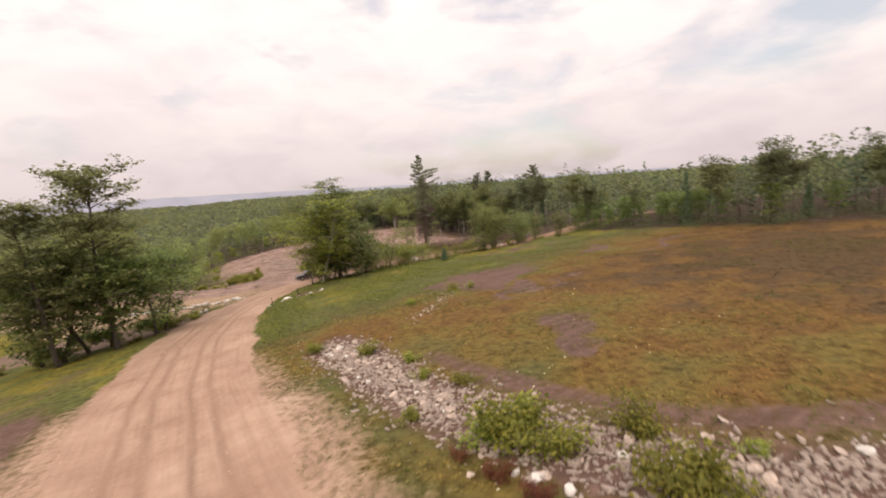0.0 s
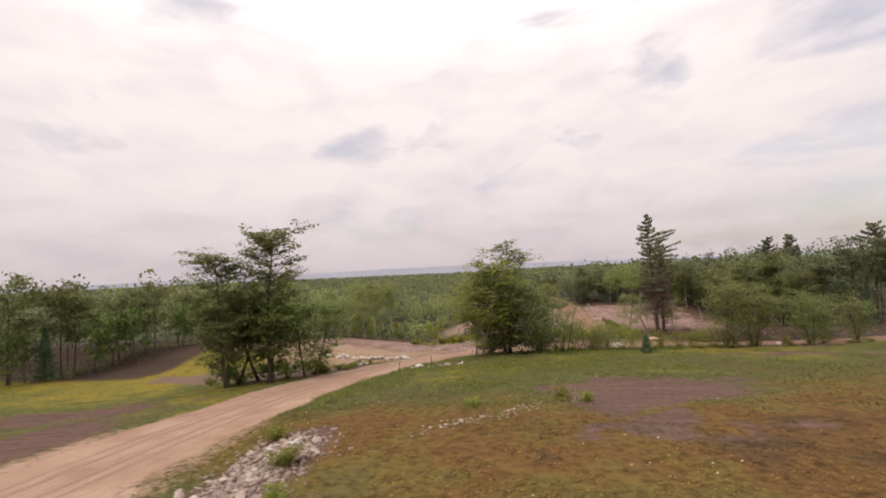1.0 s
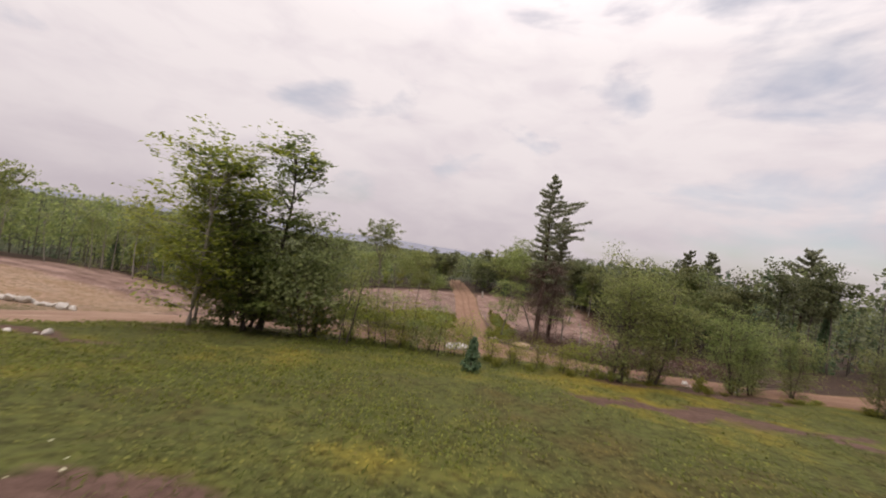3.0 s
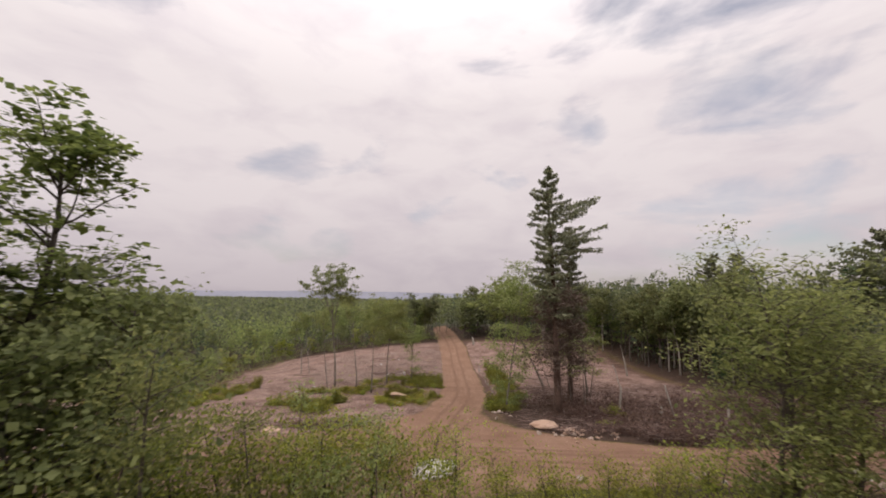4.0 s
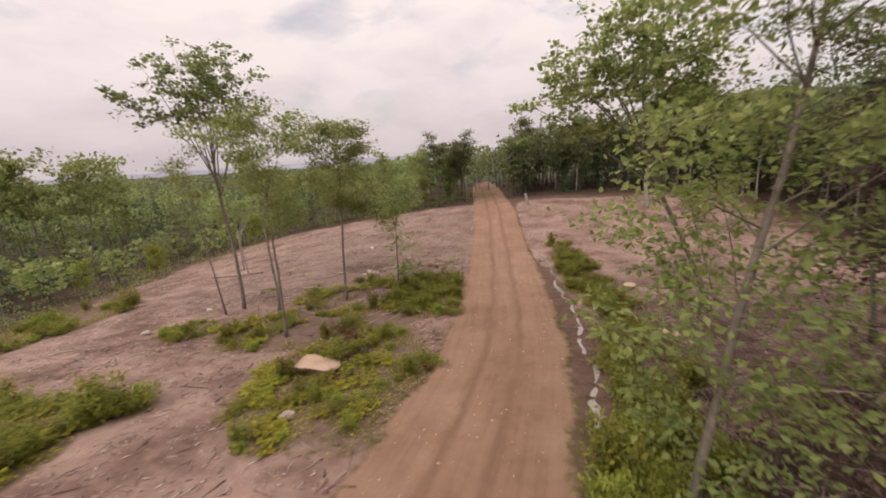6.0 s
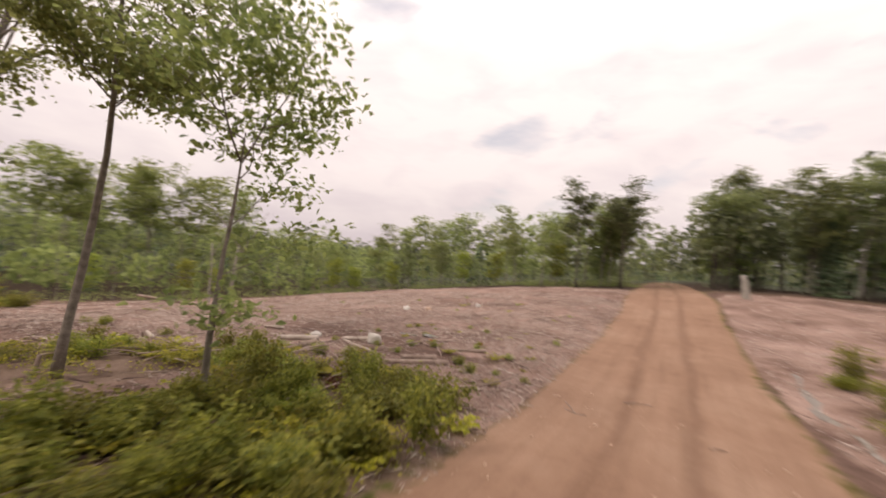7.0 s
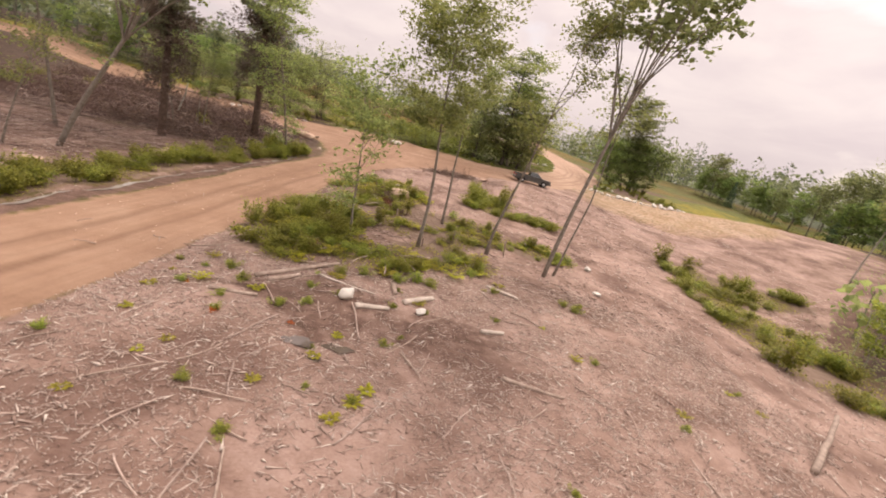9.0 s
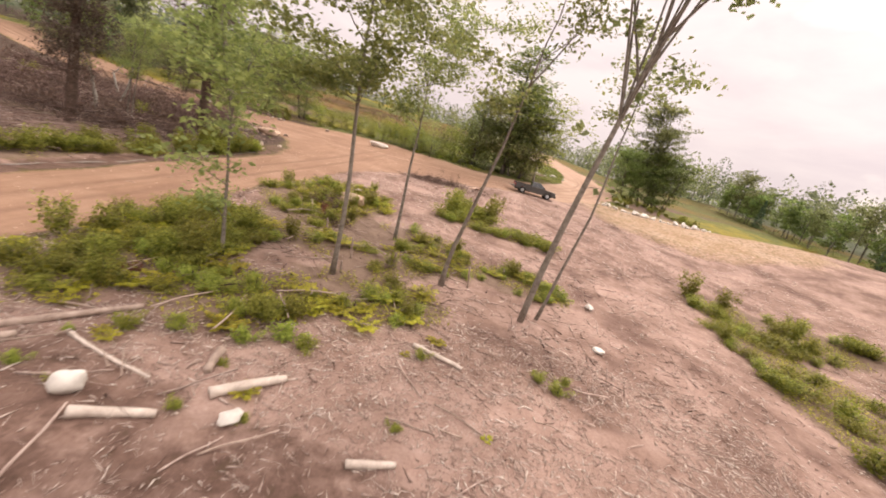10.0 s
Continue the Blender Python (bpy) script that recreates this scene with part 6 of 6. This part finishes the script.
lx, ly = rng6.uniform(-42, 13, 210000), rng6.uniform(34, 68, 210000)
z = zones(lx, ly)
keep = (z[4] > rng6.uniform(0.3, 0.8, len(lx))) & (rolling(lx, ly, 2.6, 91, 2) + (rolling(lx, ly, 0.9, 63, 3) - 0.5) * 0.6 > 0.42)
half = int(keep.sum() * 0.55)
cover_stuff("brambles_cover", lx[keep][:half], ly[keep][:half], 0.24, 0.10, "oval", FERN_LEAF, "low tangle of yellow-green leaves", "undergrowth", 0.7)
cover_stuff("weeds_cover", lx[keep][half:], ly[keep][half:], 0.32, 0.11, "oval", SHRUB_LEAF, "low tangle of dark green bramble leaves", "undergrowth", 0.6)
fx, fy = rng6.uniform(-38, 40, 330000), rng6.uniform(-76, 9, 330000)
z = zones(fx, fy)
keep = (z[0] < 0.3) & (z[2] + rng6.uniform(-0.35, 0.35, len(fx)) < 0.35) & (rolling(fx, fy, 2.4, 65, 4) > 0.41) & (np.abs(along(RIPRAP, fx, fy)[0]) > 2.2)
fx, fy = fx[keep][:130000], fy[keep][:130000]
fm, ft, fb, _ = material("blueberry_plants")
fco = ft.nodes.new("ShaderNodeTexCoord").outputs["Object"]
f_patch = arith(ft, "ADD", arith(ft, "MULTIPLY", noise_of(ft, 0.055, 4.0, 0.6, fco), 0.55), arith(ft, "MULTIPLY", noise_of(ft, 0.33, 5.0, 0.6, fco), 0.45))
f_isl = ft.nodes.new("ShaderNodeNewGeometry").outputs["Random Per Island"]
ft.links.new(mixed(ft, 1.0, field_tone(ft, f_patch, noise_of(ft, 2.2, 5.0, 0.6, fco)), ramp(ft, [(0.0, (0.95, 0.95, 0.95)), (1.0, (1.8, 1.7, 1.6))], f_isl), "MULTIPLY"), fb.inputs["Base Color"])
fb.inputs["Roughness"].default_value, fb.inputs["Specular IOR Level"].default_value = 0.75, 0.2
fc = np.stack([fx, fy, ground(fx, fy) + rng6.uniform(0.02, 0.13, len(fx))], 1)
lv, lf = leaves(rng6, fc, 0.085, "clump", 0.75)
fme = quick("field_plants", [(lv, lf, 0)], [fm])
fme.attributes.new("ripe", "FLOAT", "POINT").data.foreach_set("value", ripe(lv[:, 0], lv[:, 1]).astype(np.float32))
tagged(new("field_plants", fme), "ankle-low blueberry plants turning yellow and rust", "field plants", kind="stuff")
tx, ty = rng6.uniform(-44, 30, 90000), rng6.uniform(-76, 12, 90000)
z = zones(tx, ty)
keep = (z[0] < 0.75) & (np.abs(along(RIPRAP, tx, ty)[0]) > 1.0) & ((z[4] > 0.4) | (np.abs(rut_lat(tx, ty)[0]) < 8) & (rolling(tx, ty, 2.0, 67, 3) > 0.5) | (rolling(tx, ty, 5.0, 69, 3) > 0.64))
cover_stuff("grass", tx[keep][:30000], ty[keep][:30000], 0.10, 0.30, "blade", GRASS, "tufts of yellow-green grass along road and field", "grass", 0.1)
mx, my = rng6.uniform(-36, 34, 120000), rng6.uniform(-30, 8, 120000)
z = zones(mx, my)
keep = (z[0] < 0.3) & (z[2] < 0.3) & (mx < rng6.uniform(-4, 14, len(mx))) & (rolling(mx, my, 4.5, 93, 3) + 0.16 * step(-30, 0, my) > rng6.uniform(0.50, 0.74, len(mx)))
MEADOW = foliage("meadow_leaves", (0.085, 0.105, 0.022), (0.270, 0.275, 0.060), 0.45)
cover_stuff("meadow_plants", mx[keep][:36000], my[keep][:36000], 0.24, 0.13, "oval", MEADOW, "knee-high green weeds and grass on the lower field", "weeds", 0.35)
wx, wy = rng6.uniform(-34, -4, 500), rng6.uniform(-64, -18, 500)
keep = rolling(wx, wy, 4.0, 71, 2) > 0.58
FLOWER = foliage("pale_flowers", (0.6, 0.55, 0.35), (0.8, 0.78, 0.6))
cover_stuff("flowers", wx[keep], wy[keep], 0.35, 0.09, "clump", FLOWER, "small pale yellow flowers in the grass", "flowers", 0.8)

# ---------- water ----------
# ditch water has a pale base: sky reflection partly put into its colour
WATER = plain("sky_pale_water", (0.20, 0.165, 0.145), (0.40, 0.355, 0.325), 5.0, 0.08, 0.05, 12, spec=0.5)
POOL = plain("puddle_water", (0.07, 0.05, 0.042), (0.12, 0.09, 0.075), 2.0, 0.03, 0.02, 12, spec=0.9)
ys = np.arange(36.0, 74.2, 0.25)
mid = np.interp(ys, [p[1] for p in TRACK], [p[0] for p in TRACK]) + 4.2 + (rolling(ys, ys * 0, 1.6, 73, 3) - 0.5) * 0.9
half_w = 0.03 + 0.30 * rolling(ys, ys * 0 + 5, 0.8, 75, 3) ** 2
bed = np.array([gz(x, y) for x, y in zip(mid, ys)])
level = np.convolve(np.pad(bed, 4, "edge"), np.ones(9) / 9, "valid") + 0.016
wet = rolling(ys, ys * 0 + 2, 1.7, 85, 2)[:-1] > 0.10
wv = np.stack([np.stack([mid - half_w, ys, level], 1), np.stack([mid + half_w, ys, level], 1)], 1).reshape(-1, 3)
k = np.arange(len(ys) - 1)[:, None] * 2
tagged(new("ditch_water", mesh_of("ditch_water", wv, np.concatenate([k, k + 1, k + 3, k + 2], 1)[wet], WATER, True)), "thin strip of shining water in the track-side ditch", "water", kind="structure")
for x, y, rx, ry in ((-4.6, 69.2, 0.46, 0.27), (-5.7, 69.0, 0.42, 0.22), (-5.2, 69.8, 0.2, 0.13)):
    a = np.linspace(0, 6.28, 28)[:-1]
    rr = 1 + 0.5 * (rolling(np.cos(a) * 2 + x, np.sin(a) * 2 + y, 1.0, 79, 3) - 0.5) * 2
    zz = max(gz(x + dx * rx, y + dy * ry) for dx in (-0.8, 0, 0.8) for dy in (-0.8, 0, 0.8)) + 0.012
    pv = np.stack([x + np.cos(a) * rx * rr, y + np.sin(a) * ry * rr, np.full_like(a, zz)], 1)
    tagged(new("puddle", mesh_of("puddle", pv, [list(range(len(a)))], POOL)), "muddy puddle among the wood chips", "water", "puddles", kind="structure")

# ---------- posts ----------
STEEL = plain("rusty_steel", (0.03, 0.022, 0.018), (0.09, 0.06, 0.045), 8, 0.7, 0.3, 50, metal=0.6)
for x, y, h, brace in ((-29.2, -7.4, 1.35, True), (-32.9, -9.4, 1.1, False)):
    post = new("gate_post")
    part("upright", mesh_of("upright", *tube([(0, 0, -0.2), (0, 0, h * 0.5), (0.01, 0, h)], [0.05, 0.045, 0.045], 8), STEEL, True), post)
    part("cap", mesh_of("cap", *tube([(0.01, 0, h), (0.01, 0, h + 0.04)], [0.06, 0.05], 8), STEEL, True), post)
    if brace:
        part("brace", mesh_of("brace", *tube([(0.55, 0.15, -0.05), (0.02, 0, h * 0.6)], [0.03, 0.03], 6), STEEL, True), post)
    tagged(post, "dark steel post by the field entrance", "post", "gate posts")
    put(post, x, y, 0.4)


# ---------- pickup ----------
PAINT = plain("grey_car_paint", (0.055, 0.050, 0.047), (0.090, 0.082, 0.076), 3, 0.38, 0.03, 80, metal=0.35, spec=0.6)
DUSTY = plain("dusty_sill_paint", (0.10, 0.085, 0.072), (0.17, 0.14, 0.12), 5, 0.7, 0.05, 60, spec=0.3)
BLACKP = plain("black_plastic", (0.012, 0.012, 0.012), (0.03, 0.029, 0.028), 9, 0.6, 0.1, 80)
RUBBER = plain("tyre_rubber", (0.014, 0.013, 0.012), (0.035, 0.031, 0.028), 9, 0.85, 0.3, 60)
RIM = plain("alloy_rim", (0.30, 0.30, 0.30), (0.48, 0.47, 0.46), 8, 0.35, 0.05, 60, metal=0.8)
CHROME = plain("chrome", (0.55, 0.55, 0.55), (0.7, 0.7, 0.7), 5, 0.15, 0.0, 60, metal=1.0)
LAMP = plain("lamp_glass", (0.6, 0.6, 0.58), (0.75, 0.75, 0.72), 5, 0.1, 0.0, 60, spec=0.6)
REDL = plain("red_lamp", (0.28, 0.012, 0.01), (0.40, 0.02, 0.015), 5, 0.15, 0.0, 60, spec=0.6)
GLASS = plain("tinted_glass", (0.012, 0.014, 0.015), (0.02, 0.022, 0.023), 3, 0.06, 0.0, 60, spec=0.7)


def box_bm(lo, hi, bevel=0.02, seg=2):
    bm = bmesh.new()
    bmesh.ops.create_cube(bm, size=1.0)
    for v in bm.verts:
        v.co = Vector([l + (h - l) * (c + 0.5) for l, h, c in zip(lo, hi, v.co)])
    if bevel:
        bmesh.ops.bevel(bm, geom=bm.edges[:], offset=bevel, segments=seg, affect="EDGES", profile=0.6)
    return bm


def slab(outline, y0, y1, bevel=0.015):
    """A side outline (x, z) given thickness from y0 to y1."""
    bm = bmesh.new()
    a = [bm.verts.new((x, y0, z)) for x, z in outline]
    f = bm.faces.new(a)
    r = bmesh.ops.extrude_face_region(bm, geom=[f])
    bmesh.ops.translate(bm, verts=[g for g in r["geom"] if isinstance(g, bmesh.types.BMVert)], vec=(0, y1 - y0, 0))
    bmesh.ops.recalc_face_normals(bm, faces=bm.faces[:])
    if bevel:
        bmesh.ops.bevel(bm, geom=[e for e in bm.edges if e.calc_face_angle(0) > 0.6], offset=bevel, segments=2, affect="EDGES", profile=0.6)
    return bm


def arch(cx, r=0.47, n=7):
    """Wheel-arch points, from rear to front, at sill height."""
    return [(cx + r * math.cos(a), 0.42 + r * math.sin(a)) for a in np.linspace(math.pi, 0, n)]


def pickup():
    top = new("pickup_truck")
    W = 0.96
    # cab and bonnet: a side outline with wheel arches, extruded; x forward, rear at -2.75
    lower = [(-0.62, 0.45), (-0.62, 1.16), (1.15, 1.16), (1.45, 1.14), (2.55, 1.06), (2.72, 0.98), (2.76, 0.62), (2.70, 0.45)] + arch(1.78)[::-1] + [(1.2, 0.42)]
    body = part("body", bm_mesh("body", slab(lower, -W, W, 0.03), PAINT, False), top, "dark grey painted cab and bonnet")
    # greenhouse
    bm = bmesh.new()
    low = [(-0.60, 1.15), (1.22, 1.15)]
    base = [bm.verts.new(p) for p in ((-0.62, -W + 0.03, 1.14), (1.36, -W + 0.03, 1.12), (1.36, W - 0.03, 1.12), (-0.62, W - 0.03, 1.14))]
    roof = [bm.verts.new(p) for p in ((-0.42, -0.70, 1.78), (0.52, -0.70, 1.80), (0.52, 0.70, 1.80), (-0.42, 0.70, 1.78))]
    bm.faces.new(base[::-1])
    bm.faces.new(roof)
    for k in range(4):
        bm.faces.new((base[k], base[(k + 1) % 4], roof[(k + 1) % 4], roof[k]))
    bmesh.ops.recalc_face_normals(bm, faces=bm.faces[:])
    bmesh.ops.bevel(bm, geom=bm.edges[:], offset=0.05, segments=3, affect="EDGES", profile=0.6)
    part("cab_roof", bm_mesh("cab_roof", bm, PAINT, False), top, "dark grey cab roof and pillars")

    def pane(name, corners, label):
        bm = bmesh.new()
        vs = [bm.verts.new(c) for c in corners]
        f = bm.faces.new(vs)
        f.normal_update()
        n = f.normal * 0.018
        r = bmesh.ops.extrude_face_region(bm, geom=[f])
        bmesh.ops.translate(bm, verts=[g for g in r["geom"] if isinstance(g, bmesh.types.BMVert)], vec=n)
        bmesh.ops.recalc_face_normals(bm, faces=bm.faces[:])
        part(name, bm_mesh(name, bm, GLASS), top, label)

    def mix(p, q, t):
        return tuple(a + (b - a) * t for a, b in zip(p, q))

    for sgn in (-1, 1):
        bl, br = (-0.62, sgn * (W - 0.03), 1.14), (1.36, sgn * (W - 0.03), 1.12)
        tl, tr = (-0.42, sgn * 0.70, 1.78), (0.52, sgn * 0.70, 1.80)
        for u0, u1 in ((0.07, 0.43), (0.47, 0.93)):
            q = [mix(mix(bl, br, u), mix(tl, tr, u), v) for u, v in ((u0, 0.10), (u1, 0.10), (u1, 0.86), (u0, 0.86))]
            pane("side_window", q if sgn < 0 else q[::-1], "dark tinted side window")
        part("side_mirror", bm_mesh("side_mirror", box_bm((1.02, sgn * 1.00 - 0.10, 1.16), (1.16, sgn * 1.00 + 0.10, 1.36), 0.03), BLACKP), top)
        for x in (-0.35, 0.55):
            part("door_handle", bm_mesh("door_handle", box_bm((x, sgn * (W + 0.012) - 0.02, 1.02), (x + 0.18, sgn * (W + 0.012) + 0.02, 1.055), 0.01), BLACKP), top)
        for x in (-0.60, 0.28, 1.22):
            part("door_gap", bm_mesh("door_gap", box_bm((x, sgn * (W + 0.001) - 0.003, 0.48), (x + 0.012, sgn * (W + 0.001) + 0.003, 1.12), 0), BLACKP), top)
        part("sill", bm_mesh("sill", box_bm((-0.62, sgn * 0.92 - 0.06, 0.38), (1.26, sgn * 0.92 + 0.06, 0.47), 0.02), DUSTY), top, "dusty lower sill")
        side = [(-2.72, 0.60), (-2.72, 1.20), (-0.66, 1.20), (-0.66, 0.45), (-1.10, 0.42)] + arch(-1.62)[::-1] + [(-2.25, 0.50)]
        part("bed_side", bm_mesh("bed_side", slab(side, sgn * 0.88 if sgn > 0 else -W, W if sgn > 0 else -0.88, 0.02), PAINT), top, "dark grey side of the load bed")
        part("bed_rail", bm_mesh("bed_rail", box_bm((-2.73, sgn * 0.92 - 0.05, 1.195), (-0.66, sgn * 0.92 + 0.05, 1.225), 0.01), BLACKP), top)
        part("headlight", bm_mesh("headlight", box_bm((2.60, sgn * 0.72 - 0.18, 0.80), (2.775, sgn * 0.72 + 0.18, 0.98), 0.03), LAMP), top)
        part("tail_light", bm_mesh("tail_light", box_bm((-2.745, sgn * 0.90 - 0.06, 0.78), (-2.66, sgn * 0.90 + 0.065, 1.14), 0.02), REDL), top, "red tail light")
        for x in (1.78, -1.62):
            wheel = new("wheel")
            wheel.parent = top
            wheel.matrix_basis = Matrix.Translation((x, sgn * 0.84, 0.40))
            ring = [(-0.125, 0.30), (-0.12, 0.37), (-0.09, 0.395), (0.09, 0.395), (0.12, 0.37), (0.125, 0.30), (0.10, 0.235), (-0.10, 0.235)]
            n = 28
            tv = [(r * math.cos(a), w, r * math.sin(a)) for a in np.arange(n) * 2 * math.pi / n for w, r in ring]
            m = len(ring)
            tf = [(i * m + j, i * m + (j + 1) % m, (i + 1) % n * m + (j + 1) % m, (i + 1) % n * m + j) for i in range(n) for j in range(m)]
            part("tyre", mesh_of("tyre", tv, tf, RUBBER, True), wheel)
            rim_pieces = [tube([(0, sgn * 0.04, 0), (0, sgn * 0.085, 0)], [0.07, 0.06], 12)]
            for q in range(6):
                a = q * math.pi / 3
                rim_pieces.append(tube([(0.04 * math.cos(a), sgn * 0.07, 0.04 * math.sin(a)), (0.235 * math.cos(a), sgn * 0.07, 0.235 * math.sin(a))], [0.035, 0.045], 6))
            rim_pieces.append(tube([(0, -sgn * 0.05, 0), (0, sgn * 0.03, 0)], [0.236, 0.236], 24))
            part("rim", mesh_of("rim", *joined(rim_pieces), RIM), wheel, "silver spoked rim")
    ws = [mix(mix((1.36, -0.93, 1.12), (1.36, 0.93, 1.12), u), mix((0.52, -0.70, 1.80), (0.52, 0.70, 1.80), u), v) for u, v in ((0.07, 0.08), (0.93, 0.08), (0.93, 0.90), (0.07, 0.90))]
    pane("windscreen", ws, "dark reflecting windscreen")
    rw = [mix(mix((-0.62, 0.93, 1.14), (-0.62, -0.93, 1.14), u), mix((-0.42, 0.70, 1.78), (-0.42, -0.70, 1.78), u), v) for u, v in ((0.1, 0.14), (0.9, 0.14), (0.9, 0.84), (0.1, 0.84))]
    pane("rear_window", rw, "dark tinted rear window")
    part("bed_floor", bm_mesh("bed_floor", box_bm((-2.70, -0.88, 0.62), (-0.66, 0.88, 0.70), 0.01), BLACKP), top, "black bed liner")
    part("bed_front", bm_mesh("bed_front", box_bm((-0.70, -0.88, 0.70), (-0.63, 0.88, 1.20), 0.01), PAINT), top)
    gate = part("tailgate", bm_mesh("tailgate", box_bm((-3.27, -0.84, 0.64), (-2.74, 0.84, 0.70), 0.02), PAINT), top, "lowered dark grey tailgate")
    part("gate_handle", bm_mesh("gate_handle", box_bm((-3.14, -0.14, 0.615), (-3.04, 0.14, 0.645), 0.01), BLACKP), gate)
    part("rear_bumper", bm_mesh("rear_bumper", box_bm((-2.86, -0.90, 0.44), (-2.68, 0.90, 0.60), 0.03), CHROME), top, "dull chrome bumper")
    part("front_bumper", bm_mesh("front_bumper", box_bm((2.62, -0.94, 0.42), (2.86, 0.94, 0.66), 0.05), BLACKP), top)
    part("grille", bm_mesh("grille", box_bm((2.70, -0.52, 0.70), (2.79, 0.52, 0.98), 0.02), BLACKP), top)
    part("chassis", bm_mesh("chassis", box_bm((-2.65, -0.55, 0.36), (2.5, 0.55, 0.62), 0.03), BLACKP), top)
    part("number_plate", bm_mesh("number_plate", box_bm((-2.872, -0.16, 0.47), (-2.862, 0.16, 0.57), 0), LAMP), top)
    return tagged(top, "dark grey pickup with lowered tailgate parked on the landing", "pickup truck")


truck = pickup()
truck_at = Matrix.Translation((-22.4, 18.5, gz(-22.4, 18.5) - 0.0)) @ Euler((0, 0, math.pi - 0.03)).to_matrix().to_4x4()
slope_x = (gz(-24.0, 18.5) - gz(-20.8, 18.5)) / 3.2
truck.matrix_basis = truck_at @ Euler((0, -math.atan(slope_x), 0)).to_matrix().to_4x4()


def load_thing(bm, mat, name, label, category, at, turn=0.0):
    o = tagged(new(name, bm_mesh(name, bm, mat)), label, category, "load in the pickup bed")
    o.matrix_basis = truck.matrix_basis @ Matrix.Translation(at) @ Euler((0, 0, turn)).to_matrix().to_4x4()


REDP = plain("red_plastic", (0.16, 0.025, 0.02), (0.25, 0.045, 0.035), 6, 0.5, 0.1, 60)
TARP = plain("grey_tarp", (0.14, 0.13, 0.12), (0.34, 0.31, 0.28), 4, 0.7, 0.6, 30)
load_thing(box_bm((-0.3, -0.25, 0), (0.3, 0.25, 0.38), 0.03), BLACKP, "toolbox", "black plastic toolbox in the truck bed", "toolbox", (-1.1, 0.45, 0.70), 0.1)
load_thing(box_bm((-0.2, -0.14, 0), (0.2, 0.14, 0.42), 0.05), REDP, "fuel_can", "red plastic fuel can in the truck bed", "fuel can", (-1.75, -0.5, 0.70), 0.4)
tarp = bmesh.new()
bmesh.ops.create_icosphere(tarp, subdivisions=3, radius=0.5)
for v in tarp.verts:
    k = 1 + 0.25 * float(rolling(np.array([v.co.x * 3 + 5]), np.array([v.co.y * 3 + v.co.z * 2]), 1.0, 91, 2)[0] - 0.5)
    v.co = Vector((v.co.x * 1.5 * k, v.co.y * 1.2 * k, max(v.co.z, -0.12) * 0.75 * k + 0.09))
load_thing(tarp, TARP, "tarp_bundle", "crumpled grey tarp bundle in the truck bed", "tarp", (-2.05, 0.15, 0.70), 0.2)
for k in range(3):
    load_thing(slab([(-0.9, 0), (0.9, 0.02), (0.9, 0.05), (-0.9, 0.04)], -0.03, 0.03, 0), LOGWOOD, "branch", "cut branch lying across the truck bed", "stick", (-1.6 + R.uniform(-0.3, 0.3), R.uniform(-0.5, 0.5), 1.08 + 0.03 * k), R.uniform(-0.5, 0.5))
